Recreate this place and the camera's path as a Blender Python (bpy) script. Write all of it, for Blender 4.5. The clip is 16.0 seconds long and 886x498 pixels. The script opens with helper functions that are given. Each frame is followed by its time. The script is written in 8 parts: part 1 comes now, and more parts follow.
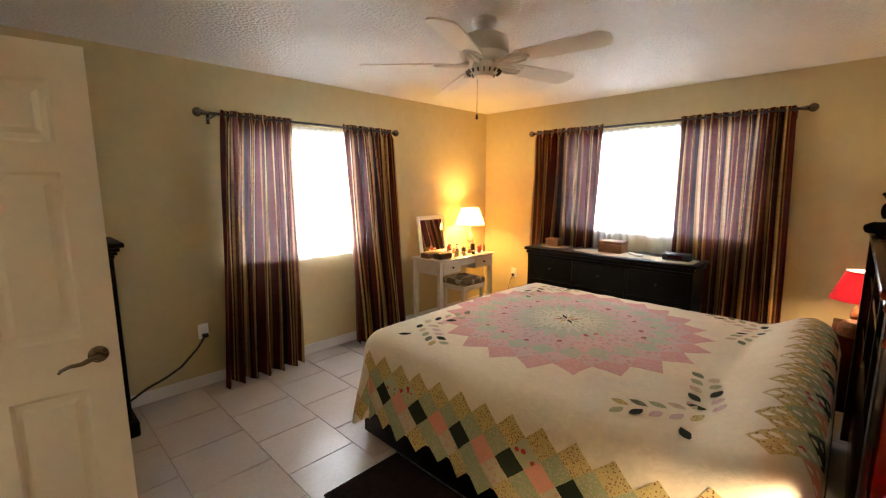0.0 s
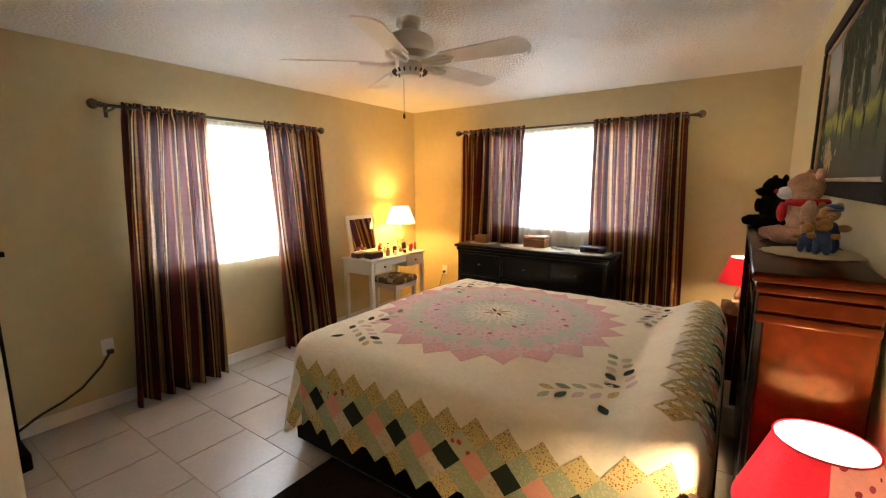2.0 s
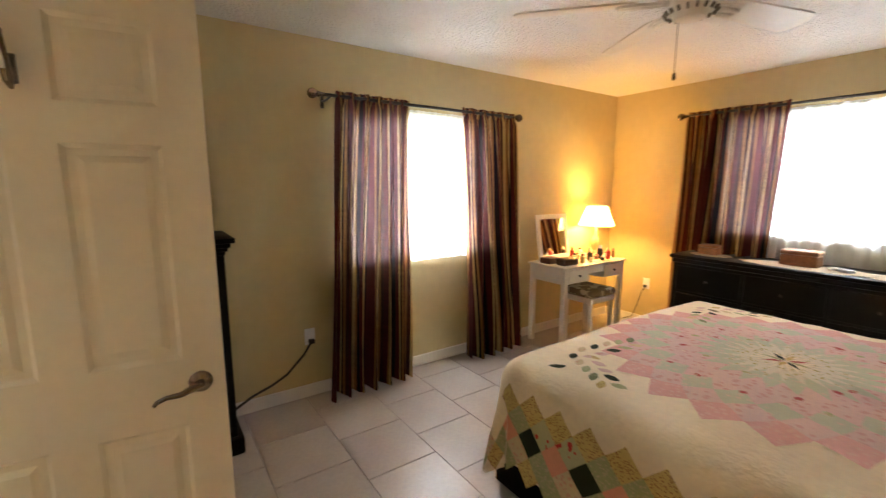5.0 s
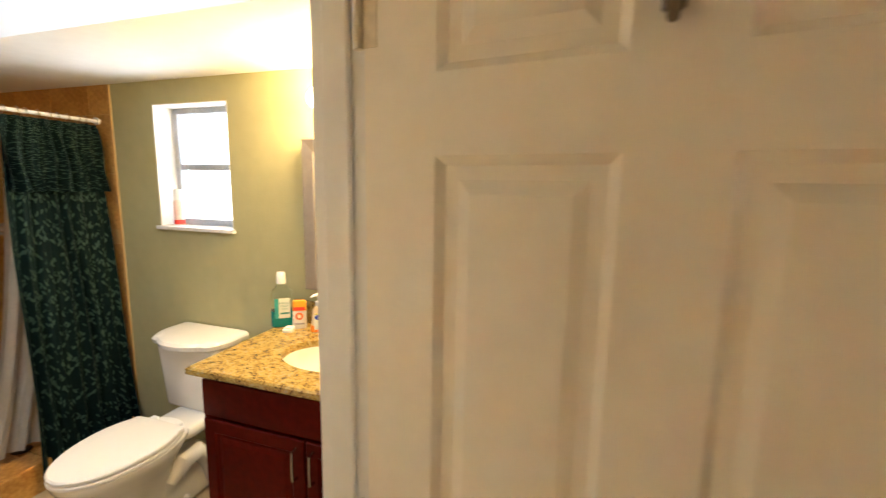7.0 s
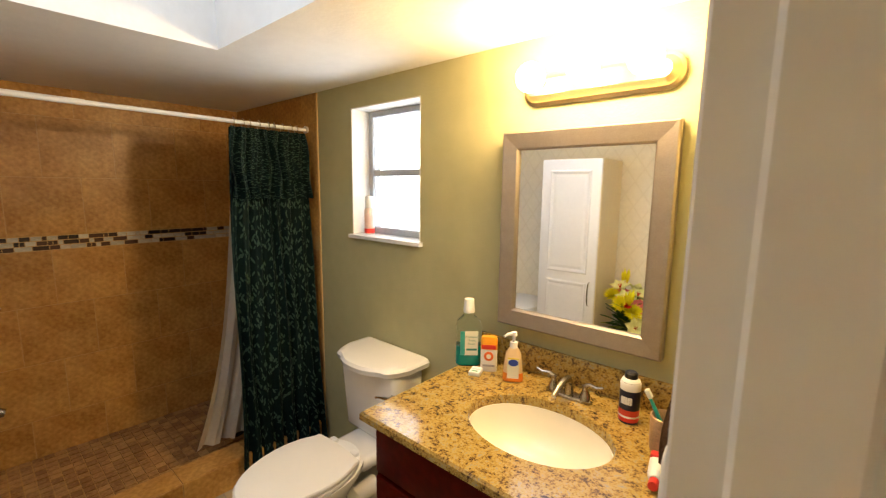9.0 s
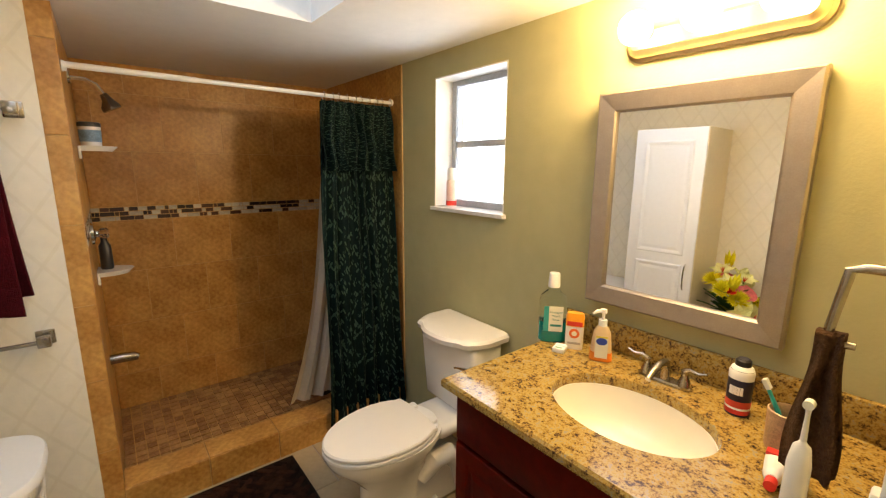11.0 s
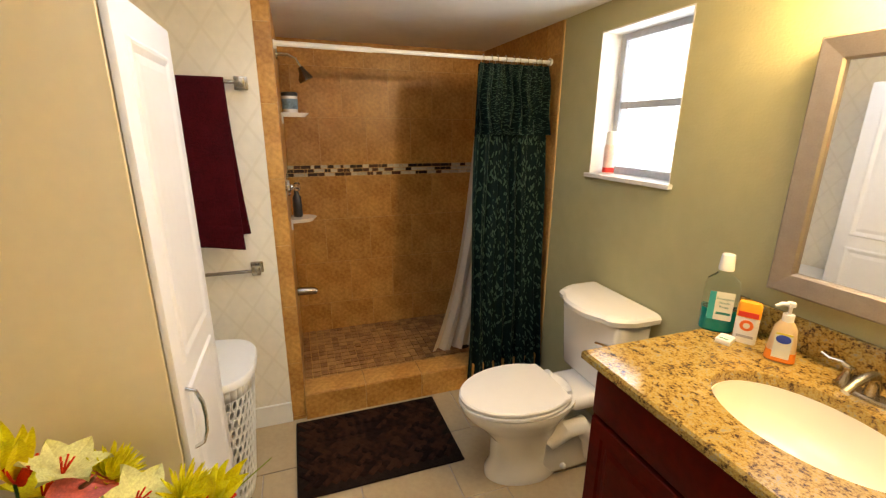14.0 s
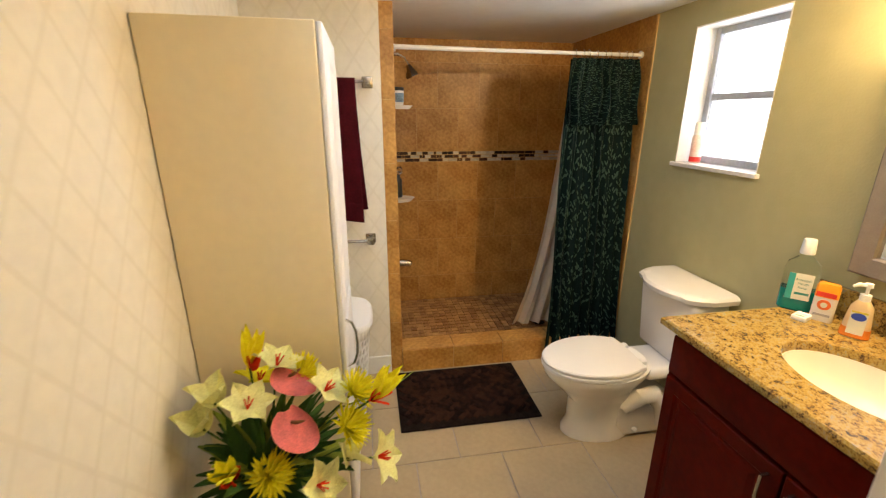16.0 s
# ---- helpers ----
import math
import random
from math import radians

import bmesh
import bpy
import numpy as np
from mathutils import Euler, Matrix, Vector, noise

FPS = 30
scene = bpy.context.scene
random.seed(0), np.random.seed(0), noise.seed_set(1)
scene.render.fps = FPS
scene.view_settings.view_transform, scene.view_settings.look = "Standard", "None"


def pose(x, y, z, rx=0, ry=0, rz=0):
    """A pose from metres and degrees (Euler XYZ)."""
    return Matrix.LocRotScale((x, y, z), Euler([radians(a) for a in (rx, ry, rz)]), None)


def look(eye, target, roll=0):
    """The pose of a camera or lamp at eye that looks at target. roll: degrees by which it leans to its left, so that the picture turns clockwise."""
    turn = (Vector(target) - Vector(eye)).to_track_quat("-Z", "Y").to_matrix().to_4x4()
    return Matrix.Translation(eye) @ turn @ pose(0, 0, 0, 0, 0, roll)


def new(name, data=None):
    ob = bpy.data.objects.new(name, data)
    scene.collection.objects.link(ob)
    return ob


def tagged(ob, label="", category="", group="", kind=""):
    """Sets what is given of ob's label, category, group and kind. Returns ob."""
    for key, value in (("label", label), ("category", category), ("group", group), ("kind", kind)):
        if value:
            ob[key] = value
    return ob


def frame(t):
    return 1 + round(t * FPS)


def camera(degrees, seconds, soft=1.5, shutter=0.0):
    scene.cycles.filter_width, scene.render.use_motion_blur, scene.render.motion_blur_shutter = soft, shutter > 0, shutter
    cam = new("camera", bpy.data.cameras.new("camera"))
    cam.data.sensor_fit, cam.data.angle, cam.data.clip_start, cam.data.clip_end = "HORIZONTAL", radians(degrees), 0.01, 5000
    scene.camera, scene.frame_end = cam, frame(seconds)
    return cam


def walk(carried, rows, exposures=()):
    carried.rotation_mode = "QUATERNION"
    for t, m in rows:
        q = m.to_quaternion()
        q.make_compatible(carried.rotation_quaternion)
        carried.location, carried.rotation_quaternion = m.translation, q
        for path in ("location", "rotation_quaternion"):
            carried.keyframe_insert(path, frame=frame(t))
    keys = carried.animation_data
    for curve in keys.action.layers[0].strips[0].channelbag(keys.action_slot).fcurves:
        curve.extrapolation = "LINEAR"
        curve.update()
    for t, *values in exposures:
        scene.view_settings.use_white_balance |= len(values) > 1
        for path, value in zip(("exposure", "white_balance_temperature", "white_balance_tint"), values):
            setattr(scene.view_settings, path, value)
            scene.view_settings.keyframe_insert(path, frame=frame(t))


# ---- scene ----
cam = camera(92.5, 16.0, soft=1.2, shutter=0.3)
PATH = [
    (0, (-0.097, 0.679, 1.558), (1.319, 2.059, 1.256), -0.1),
    (0.5, (-0.099, 0.683, 1.559), (1.38, 1.995, 1.255), -0.1),
    (1, (-0.101, 0.676, 1.562), (1.43, 1.926, 1.254), -0.2),
    (1.5, (-0.108, 0.673, 1.556), (1.471, 1.861, 1.249), -0.3),
    (2, (-0.114, 0.667, 1.56), (1.507, 1.796, 1.25), -0.3),
    (2.5, (-0.119, 0.688, 1.567), (1.537, 1.765, 1.255), -0.3),
    (3, (-0.09, 0.707, 1.56), (1.572, 1.775, 1.25), -0.4),
    (3.2, (-0.06, 0.75, 1.544), (1.603, 1.816, 1.236), -0.3),
    (5.5, (0.006, 1.541, 1.499), (0.808, 3.353, 1.225), -0.2),
    (6, (-0.086, 1.816, 1.503), (0.304, 3.761, 1.253), -0.1),
    (6.5, (-0.15, 2.111, 1.549), (-0.34, 4.08, 1.251), 0.7),
    (7, (-0.306, 2.287, 1.565), (-0.923, 4.166, 1.27), 1.0),
    (7.5, (-0.466, 2.424, 1.592), (-1.385, 4.174, 1.287), 1.1),
    (8, (-0.557, 2.522, 1.593), (-1.648, 4.172, 1.295), 1.1),
    (8.5, (-0.632, 2.603, 1.581), (-1.828, 4.18, 1.297), 0.9),
    (9, (-0.671, 2.647, 1.57), (-1.977, 4.134, 1.284), 0.7),
    (11.5, (-0.713, 2.646, 1.525), (-2.29, 3.806, 1.116), 0.4),
    (12, (-0.711, 2.641, 1.526), (-2.34, 3.72, 1.096), 0.4),
    (12.5, (-0.712, 2.63, 1.527), (-2.414, 3.581, 1.08), 0.5),
    (13, (-0.711, 2.634, 1.529), (-2.464, 3.468, 1.045), 0.4),
    (13.5, (-0.709, 2.629, 1.524), (-2.498, 3.362, 1.011), 0.4),
    (14, (-0.71, 2.621, 1.525), (-2.53, 3.249, 0.983), 0.4),
    (14.5, (-0.718, 2.613, 1.523), (-2.562, 3.136, 0.952), 0.4),
    (15, (-0.711, 2.611, 1.523), (-2.573, 3.031, 0.928), 0.3),
    (15.5, (-0.647, 2.56, 1.535), (-2.519, 2.919, 0.93), 0.3),
    (16, (-0.474, 2.417, 1.552), (-2.353, 2.744, 0.95), 0.2),
]
EXPOSURES = [(0, 0.44, 6250, 10), (3.2, 0.44, 6350, 10), (5.5, 0.64, 6350, 10), (6.3, 0.85, 6350, 11), (7.0, 0.85, 6450, 11), (8.0, 0.55, 6600, 12), (9.0, 0.25, 6750, 13), (12.0, 0.25, 6750, 14), (14.0, 0.48, 6800, 14), (16, 0.52, 6600, 14)]
walk(cam, [(t, look(eye, target, roll)) for t, eye, target, roll in PATH], EXPOSURES)

# ---- light ----
world = bpy.data.worlds.new("sky")
scene.world = world
world.use_nodes = True
wn = world.node_tree.nodes
sky = wn.new("ShaderNodeTexSky")
sky.sky_type, sky.sun_disc = "NISHITA", False
sky.sun_elevation, sky.sun_rotation = radians(48), radians(200)
world.node_tree.links.new(sky.outputs[0], wn["Background"].inputs[0])
wn["Background"].inputs[1].default_value = 0.12
sun = new("sun", bpy.data.lights.new("sun", "SUN"))
sun.data.energy, sun.data.angle, sun.data.color = 3.0, radians(0.5), (1, 0.95, 0.88)
sun.matrix_world = look((0, 0, 0), (0.25, 0.62, -0.75))


def window_light(name, eye, target, w, h, power, color, spread=75):
    lamp = new(name, bpy.data.lights.new(name, "AREA"))
    lamp.data.shape, lamp.data.size, lamp.data.size_y = "RECTANGLE", w, h
    lamp.data.energy, lamp.data.color, lamp.data.spread = power, color, radians(spread)
    lamp.matrix_world = look(eye, target)
    return lamp


def bulb_light(name, place, power, color, radius=0.03):
    lamp = new(name, bpy.data.lights.new(name, "POINT"))
    lamp.data.energy, lamp.data.color, lamp.data.shadow_soft_size = power, color, radius
    lamp.location = place
    return lamp


DAY = (0.88, 0.95, 1.0)
WARM = (1.0, 0.54, 0.14)
window_light("daylight_1", (1.82, 4.42, 1.445), (1.82, 2, 1.1), 1.26, 1.03, 125, DAY, 130)
window_light("daylight_2", (4.53, 2.2, 1.56), (2, 2.2, 1.2), 1.76, 0.98, 108, DAY, 115)
window_light("daylight_3", (-2.265, 4.215, 1.645), (-2.265, 2, 1.645), 0.54, 0.69, 5.5, DAY, 150)
window_light("daylight_4", (-1.75, 2.8, 2.66), (-1.75, 2.8, 0), 1.1, 0.9, 8.5, (0.68, 0.83, 1.0), 160)
bulb_light("desk_bulb", (3.74, 3.97, 1.17), 44, WARM, 0.06)
bulb_light("bedside_bulb_1", (1.06, 0.47, 0.872), 42, (1, 0.74, 0.46))
bulb_light("bedside_bulb_2", (3.72, 0.60, 0.872), 14, (1, 0.62, 0.30))
for i in range(3):
    bulb_light("vanity_bulb_%d" % (i + 1), (-1.41 + 0.175 * i, 3.905, 1.925), 9.5, (1, 0.68, 0.30), 0.045)

# ---- materials ----
def mat(name, color, rough=0.6, metal=0.0, vary=0.12, scale=6.0, bump=0.0, bscale=60.0, spec=0.5, color2=None, coat=0.0, island=0.0, rnd=0.0, deep=0.01):
    """A surface with broad and fine variation of its colour and a fine relief."""
    m = bpy.data.materials.new(name)
    m.use_nodes = True
    nt = m.node_tree
    b = nt.nodes["Principled BSDF"]
    b.inputs["Roughness"].default_value, b.inputs["Metallic"].default_value = rough, metal
    b.inputs["Specular IOR Level"].default_value = spec if rough < 0.7 else min(spec, 0.12)
    b.inputs["Coat Weight"].default_value = coat
    b.inputs["Coat Roughness"].default_value = 0.08
    tc = nt.nodes.new("ShaderNodeTexCoord")
    n1, n2 = nt.nodes.new("ShaderNodeTexNoise"), nt.nodes.new("ShaderNodeTexNoise")
    n1.inputs["Scale"].default_value, n2.inputs["Scale"].default_value = scale, scale * 9
    n1.inputs["Detail"].default_value, n2.inputs["Detail"].default_value = 4, 3
    for n in (n1, n2):
        nt.links.new(tc.outputs["Object"], n.inputs["Vector"])
    add = nt.nodes.new("ShaderNodeMath")
    add.operation = "ADD"
    nt.links.new(n1.outputs[0], add.inputs[0])
    nt.links.new(n2.outputs[0], add.inputs[1])
    last = add.outputs[0]
    if rnd or island:
        src = nt.nodes.new("ShaderNodeObjectInfo").outputs["Random"] if rnd else nt.nodes.new("ShaderNodeNewGeometry").outputs["Random Per Island"]
        ma = nt.nodes.new("ShaderNodeMath")
        ma.operation = "MULTIPLY_ADD"
        ma.inputs[1].default_value = rnd or island
        nt.links.new(src, ma.inputs[0])
        nt.links.new(last, ma.inputs[2])
        sub = nt.nodes.new("ShaderNodeMath")
        sub.operation = "SUBTRACT"
        sub.inputs[1].default_value = (rnd or island) / 2
        nt.links.new(ma.outputs[0], sub.inputs[0])
        last = sub.outputs[0]
    ramp = nt.nodes.new("ShaderNodeValToRGB")
    hi = color2 or [min(1, c * (1 + vary)) for c in color]
    lo = color if color2 else [c * (1 - vary) for c in color]
    ramp.color_ramp.elements[0].position, ramp.color_ramp.elements[1].position = 0.35, 0.65
    ramp.color_ramp.elements[0].color, ramp.color_ramp.elements[1].color = (*lo, 1), (*hi, 1)
    half = nt.nodes.new("ShaderNodeMath")
    half.operation = "MULTIPLY"
    half.inputs[1].default_value = 0.5
    nt.links.new(last, half.inputs[0])
    nt.links.new(half.outputs[0], ramp.inputs[0])
    nt.links.new(ramp.outputs[0], b.inputs["Base Color"])
    if bump:
        nb, bp = nt.nodes.new("ShaderNodeTexNoise"), nt.nodes.new("ShaderNodeBump")
        nb.inputs["Scale"].default_value, nb.inputs["Detail"].default_value = bscale, 3
        bp.inputs["Strength"].default_value, bp.inputs["Distance"].default_value = bump, deep
        nt.links.new(tc.outputs["Object"], nb.inputs["Vector"])
        nt.links.new(nb.outputs[0], bp.inputs["Height"])
        nt.links.new(bp.outputs[0], b.inputs["Normal"])
    return m


def see_through(m, amount, veil=None, veiled=0.2):
    """Lets part of the light through a cloth or shade."""
    nt = m.node_tree
    b = nt.nodes["Principled BSDF"]
    tr, mix = nt.nodes.new("ShaderNodeBsdfTranslucent"), nt.nodes.new("ShaderNodeMixShader")
    mix.inputs[0].default_value = amount
    src = b.inputs["Base Color"]
    if veil and src.links:
        mv = nt.nodes.new("ShaderNodeMix")
        mv.data_type = "RGBA"
        mv.inputs["Factor"].default_value, mv.inputs["B"].default_value = veiled, (*veil, 1)
        nt.links.new(src.links[0].from_socket, mv.inputs["A"])
        nt.links.new(mv.outputs["Result"], tr.inputs[0])
    elif src.links:
        nt.links.new(src.links[0].from_socket, tr.inputs[0])
    else:
        tr.inputs[0].default_value = src.default_value
    nt.links.new(b.outputs[0], mix.inputs[1])
    nt.links.new(tr.outputs[0], mix.inputs[2])
    nt.links.new(mix.outputs[0], nt.nodes["Material Output"].inputs[0])
    return m


def glass(name, color=(1, 1, 1), rough=0.0, ior=1.45):
    m = bpy.data.materials.new(name)
    m.use_nodes = True
    b = m.node_tree.nodes["Principled BSDF"]
    b.inputs["Base Color"].default_value = (*color, 1)
    b.inputs["Transmission Weight"].default_value, b.inputs["Roughness"].default_value, b.inputs["IOR"].default_value = 1, rough, ior
    return m


def glow(name, color, strength):
    m = bpy.data.materials.new(name)
    m.use_nodes = True
    b = m.node_tree.nodes["Principled BSDF"]
    b.inputs["Base Color"].default_value = (*color, 1)
    b.inputs["Emission Color"].default_value, b.inputs["Emission Strength"].default_value = (*color, 1), strength
    return m


def ramp_on(m, source, stops, constant=True):
    """Replaces the base colour of m by a colour ramp over a socket."""
    nt = m.node_tree
    r = nt.nodes.new("ShaderNodeValToRGB")
    r.color_ramp.interpolation = "CONSTANT" if constant else "LINEAR"
    for i, (p, c) in enumerate(stops):
        e = r.color_ramp.elements[i] if i < 2 else r.color_ramp.elements.new(p)
        e.position, e.color = p, (*c, 1)
    nt.links.new(source, r.inputs[0])
    nt.links.new(r.outputs[0], nt.nodes["Principled BSDF"].inputs["Base Color"])
    return r


PAINT = mat("beige_wall_paint", (0.59, 0.485, 0.275), 0.75, vary=0.04, scale=1.5, bump=0.12, bscale=90)
SAGE = mat("sage_wall_paint", (0.43, 0.405, 0.225), 0.6, vary=0.05, scale=1.5, bump=0.1, bscale=110)
CEIL = mat("textured_ceiling_paint", (0.80, 0.78, 0.75), 0.38, vary=0.03, scale=2, bump=1.0, bscale=52, deep=0.026)
CEIL2 = mat("smooth_ceiling_paint", (0.80, 0.79, 0.77), 0.7, vary=0.03, scale=2, bump=0.1, bscale=60)
TRIM = mat("white_trim_paint", (0.80, 0.78, 0.74), 0.4, vary=0.03, scale=3, bump=0.05)
DOORP = mat("cream_door_paint", (0.84, 0.77, 0.65), 0.42, vary=0.03, scale=3, bump=0.06, bscale=120)
GROUT = mat("grey_grout", (0.38, 0.335, 0.30), 0.9, vary=0.15, scale=10, bump=0.3, bscale=200)
TILE = mat("beige_floor_tile", (0.47, 0.41, 0.365), 0.3, vary=0.07, scale=5, bump=0.05, bscale=30, rnd=0.25)
BTILE = mat("cream_floor_tile", (0.42, 0.33, 0.205), 0.4, vary=0.08, scale=5, bump=0.05, bscale=30, rnd=0.25)
STILE = mat("tan_shower_tile", (0.32, 0.135, 0.022), 0.35, vary=0.25, scale=5, bump=0.05, bscale=30, rnd=0.14, color2=(0.61, 0.34, 0.095))
SGROUT = mat("tan_grout", (0.56, 0.36, 0.15), 0.9, vary=0.1, scale=10)
MOSAIC = mat("shower_floor_mosaic", (0.25, 0.115, 0.038), 0.45, vary=0.3, scale=9, island=0.5, color2=(0.52, 0.31, 0.12))
GLASSDK = mat("dark_mosaic_glass", (0.02, 0.018, 0.02), 0.15, vary=0.3, scale=20, rnd=0.6, color2=(0.10, 0.05, 0.035))
GLASSLT = mat("pale_mosaic_stone", (0.50, 0.46, 0.36), 0.4, vary=0.3, scale=20, rnd=0.5)
CHERRY = mat("cherry_wood", (0.026, 0.0042, 0.0011), 0.22, vary=0.4, scale=3, bump=0.03, bscale=40, spec=0.16)
# orange tint paints the warm lamplight into the wood's highlights
CHERRY.node_tree.nodes["Principled BSDF"].inputs["Specular Tint"].default_value = (1, 0.5, 0.22, 1)
CHERRY2 = mat("red_vanity_wood", (0.070, 0.0036, 0.0011), 0.4, vary=0.3, scale=4, bump=0.04, bscale=40, coat=0.0, spec=0.06)
BLACKW = mat("black_stained_wood", (0.005, 0.0035, 0.003), 0.4, vary=0.3, scale=5, bump=0.05, bscale=50, spec=0.1)
WHITEW = mat("white_painted_wood", (0.78, 0.74, 0.66), 0.45, vary=0.05, scale=5, bump=0.05)
CABW = mat("white_cabinet_foil", (0.80, 0.80, 0.82), 0.35, vary=0.02, scale=4)
CABS = mat("cream_cabinet_side", (0.82, 0.72, 0.51), 0.5, vary=0.03, scale=3)
CERAM = mat("white_porcelain", (0.82, 0.80, 0.77), 0.08, vary=0.01, scale=3, coat=0.5)
BOWL = mat("cream_basin_porcelain", (0.80, 0.76, 0.66), 0.08, vary=0.01, scale=3, coat=0.5)
NICKEL = mat("brushed_nickel", (0.42, 0.38, 0.32), 0.26, 1.0, vary=0.1, scale=30)
CHROME = mat("chrome", (0.75, 0.75, 0.75), 0.1, 1.0, vary=0.02, scale=10)
PEWTER = mat("dark_pewter", (0.19, 0.155, 0.12), 0.26, 1.0, vary=0.1, scale=30)
IRON = mat("dark_metal_rod", (0.06, 0.05, 0.045), 0.35, 0.8, vary=0.2, scale=20)
FANW = mat("white_fan_enamel", (0.80, 0.74, 0.65), 0.4, vary=0.04, scale=8)
PLASTIC = mat("white_plastic", (0.80, 0.80, 0.80), 0.35, vary=0.02, scale=8)
PLASTICB = mat("black_plastic", (0.012, 0.012, 0.013), 0.35, vary=0.1, scale=8)
LACE = mat("cream_lace", (0.55, 0.46, 0.33), 0.9, vary=0.1, scale=40, bump=0.5, bscale=250)
RUG = mat("dark_brown_rug", (0.016, 0.009, 0.006), 0.95, vary=0.4, scale=30, bump=0.8, bscale=220)
CREAM = mat("cream_quilt_cotton", (0.88, 0.765, 0.565), 0.9, vary=0.05, scale=4, bump=0.35, bscale=60)
SHEER = see_through(mat("white_sheer_voile", (0.88, 0.88, 0.88), 0.9, vary=0.03, scale=8), 0.65)
MIRROR = mat("mirror_silver", (0.93, 0.94, 0.94), 0.01, 1.0, vary=0.0, scale=1)
PANE = glass("window_glass")

# ---- building helpers ----
def part(name, bm, material, parent=None, label="", smooth=True):
    """Links bm, built in world metres, as one mesh under its thing or part."""
    origin = Vector((0, 0, 0))
    p = parent
    while p:
        origin += p.location
        p = p.parent
    me = bpy.data.meshes.new(name)
    bmesh.ops.translate(bm, verts=bm.verts, vec=-origin)
    bmesh.ops.recalc_face_normals(bm, faces=bm.faces)
    bm.to_mesh(me)
    bm.free()
    for m in material if isinstance(material, (list, tuple)) else (material,):
        me.materials.append(m)
    if smooth:
        me.shade_smooth()
        me.set_sharp_from_angle(angle=radians(35))
    ob = new(name, me)
    ob.parent = parent
    if label:
        tagged(ob, label)
    return ob


def thing(name, place, label, category, group="", kind=""):
    ob = new(name)
    ob.location, ob.empty_display_size = place, 0.1
    return tagged(ob, label, category, group, kind)


def box(bm, x0, x1, y0, y1, z0, z1, bevel=0.0, seg=1, m=None):
    r = bmesh.ops.create_cube(bm, size=1)
    vs = r["verts"]
    mm = Matrix.LocRotScale(((x0 + x1) / 2, (y0 + y1) / 2, (z0 + z1) / 2), None, (abs(x1 - x0), abs(y1 - y0), abs(z1 - z0)))
    bmesh.ops.transform(bm, matrix=mm, verts=vs)
    if bevel:
        es = list({e for v in vs for e in v.link_edges})
        g = bmesh.ops.bevel(bm, geom=es, offset=bevel, segments=seg, affect="EDGES", profile=0.5)
        vs = list({v for f in g["faces"] for v in f.verts} | {v for v in vs if v.is_valid})
    if m is not None:
        bmesh.ops.transform(bm, matrix=m, verts=vs)
    return vs


def slab(x0, x1, y0, y1, z0, z1, bevel=0.003, seg=1, m=None):
    bm = bmesh.new()
    box(bm, x0, x1, y0, y1, z0, z1, bevel, seg, m)
    return bm


def tube(bm, points, radius, n=10, cap=True):
    """A round bar along points; radius is a number or one for each point."""
    pts = [Vector(p) for p in points]
    rs = radius if isinstance(radius, (list, tuple)) else [radius] * len(pts)
    rings, ref = [], None
    for i, p in enumerate(pts):
        d = (pts[min(i + 1, len(pts) - 1)] - pts[max(i - 1, 0)]).normalized()
        if ref is None:
            ref = d.orthogonal().normalized()
        ref = (ref - d * ref.dot(d)).normalized()
        side = d.cross(ref)
        rings.append([bm.verts.new(p + (ref * math.cos(a) + side * math.sin(a)) * rs[i]) for a in (2 * math.pi * k / n for k in range(n))])
    for a, b in zip(rings, rings[1:]):
        for k in range(n):
            bm.faces.new((a[k], a[(k + 1) % n], b[(k + 1) % n], b[k]))
    if cap:
        bm.faces.new(rings[0][::-1])
        bm.faces.new(rings[-1])
    return bm


def rod(points, radius, n=10):
    return tube(bmesh.new(), points, radius, n)


def lathe(bm, profile, place, n=24, sx=1.0, sy=1.0, m=None):
    """Turns a profile of (radius, height) about the upright through place."""
    rings, vs = [], []
    for r, h in profile:
        if r < 1e-5:
            ring = [bm.verts.new((0, 0, h))]
        else:
            ring = [bm.verts.new((r * sx * math.cos(2 * math.pi * k / n), r * sy * math.sin(2 * math.pi * k / n), h)) for k in range(n)]
        rings.append(ring)
        vs += ring
    for a, b in zip(rings, rings[1:]):
        for k in range(n):
            q = [a[k % len(a)], a[(k + 1) % len(a)], b[(k + 1) % len(b)], b[k % len(b)]]
            q = [v for i, v in enumerate(q) if v not in q[:i]]
            if len(q) > 2:
                bm.faces.new(q)
    mm = Matrix.Translation(place) if m is None else Matrix.Translation(place) @ m
    bmesh.ops.transform(bm, matrix=mm, verts=vs)
    return bm


def turned(profile, place, n=24, sx=1.0, sy=1.0, m=None):
    return lathe(bmesh.new(), profile, place, n, sx, sy, m)


def blob(bm, place, radii, m=None, seg=14):
    r = bmesh.ops.create_uvsphere(bm, u_segments=seg, v_segments=max(6, seg * 2 // 3), radius=1)
    mm = Matrix.Translation(place) @ (m or Matrix()) @ Matrix.Diagonal((*radii, 1))
    bmesh.ops.transform(bm, matrix=mm, verts=r["verts"])
    return bm


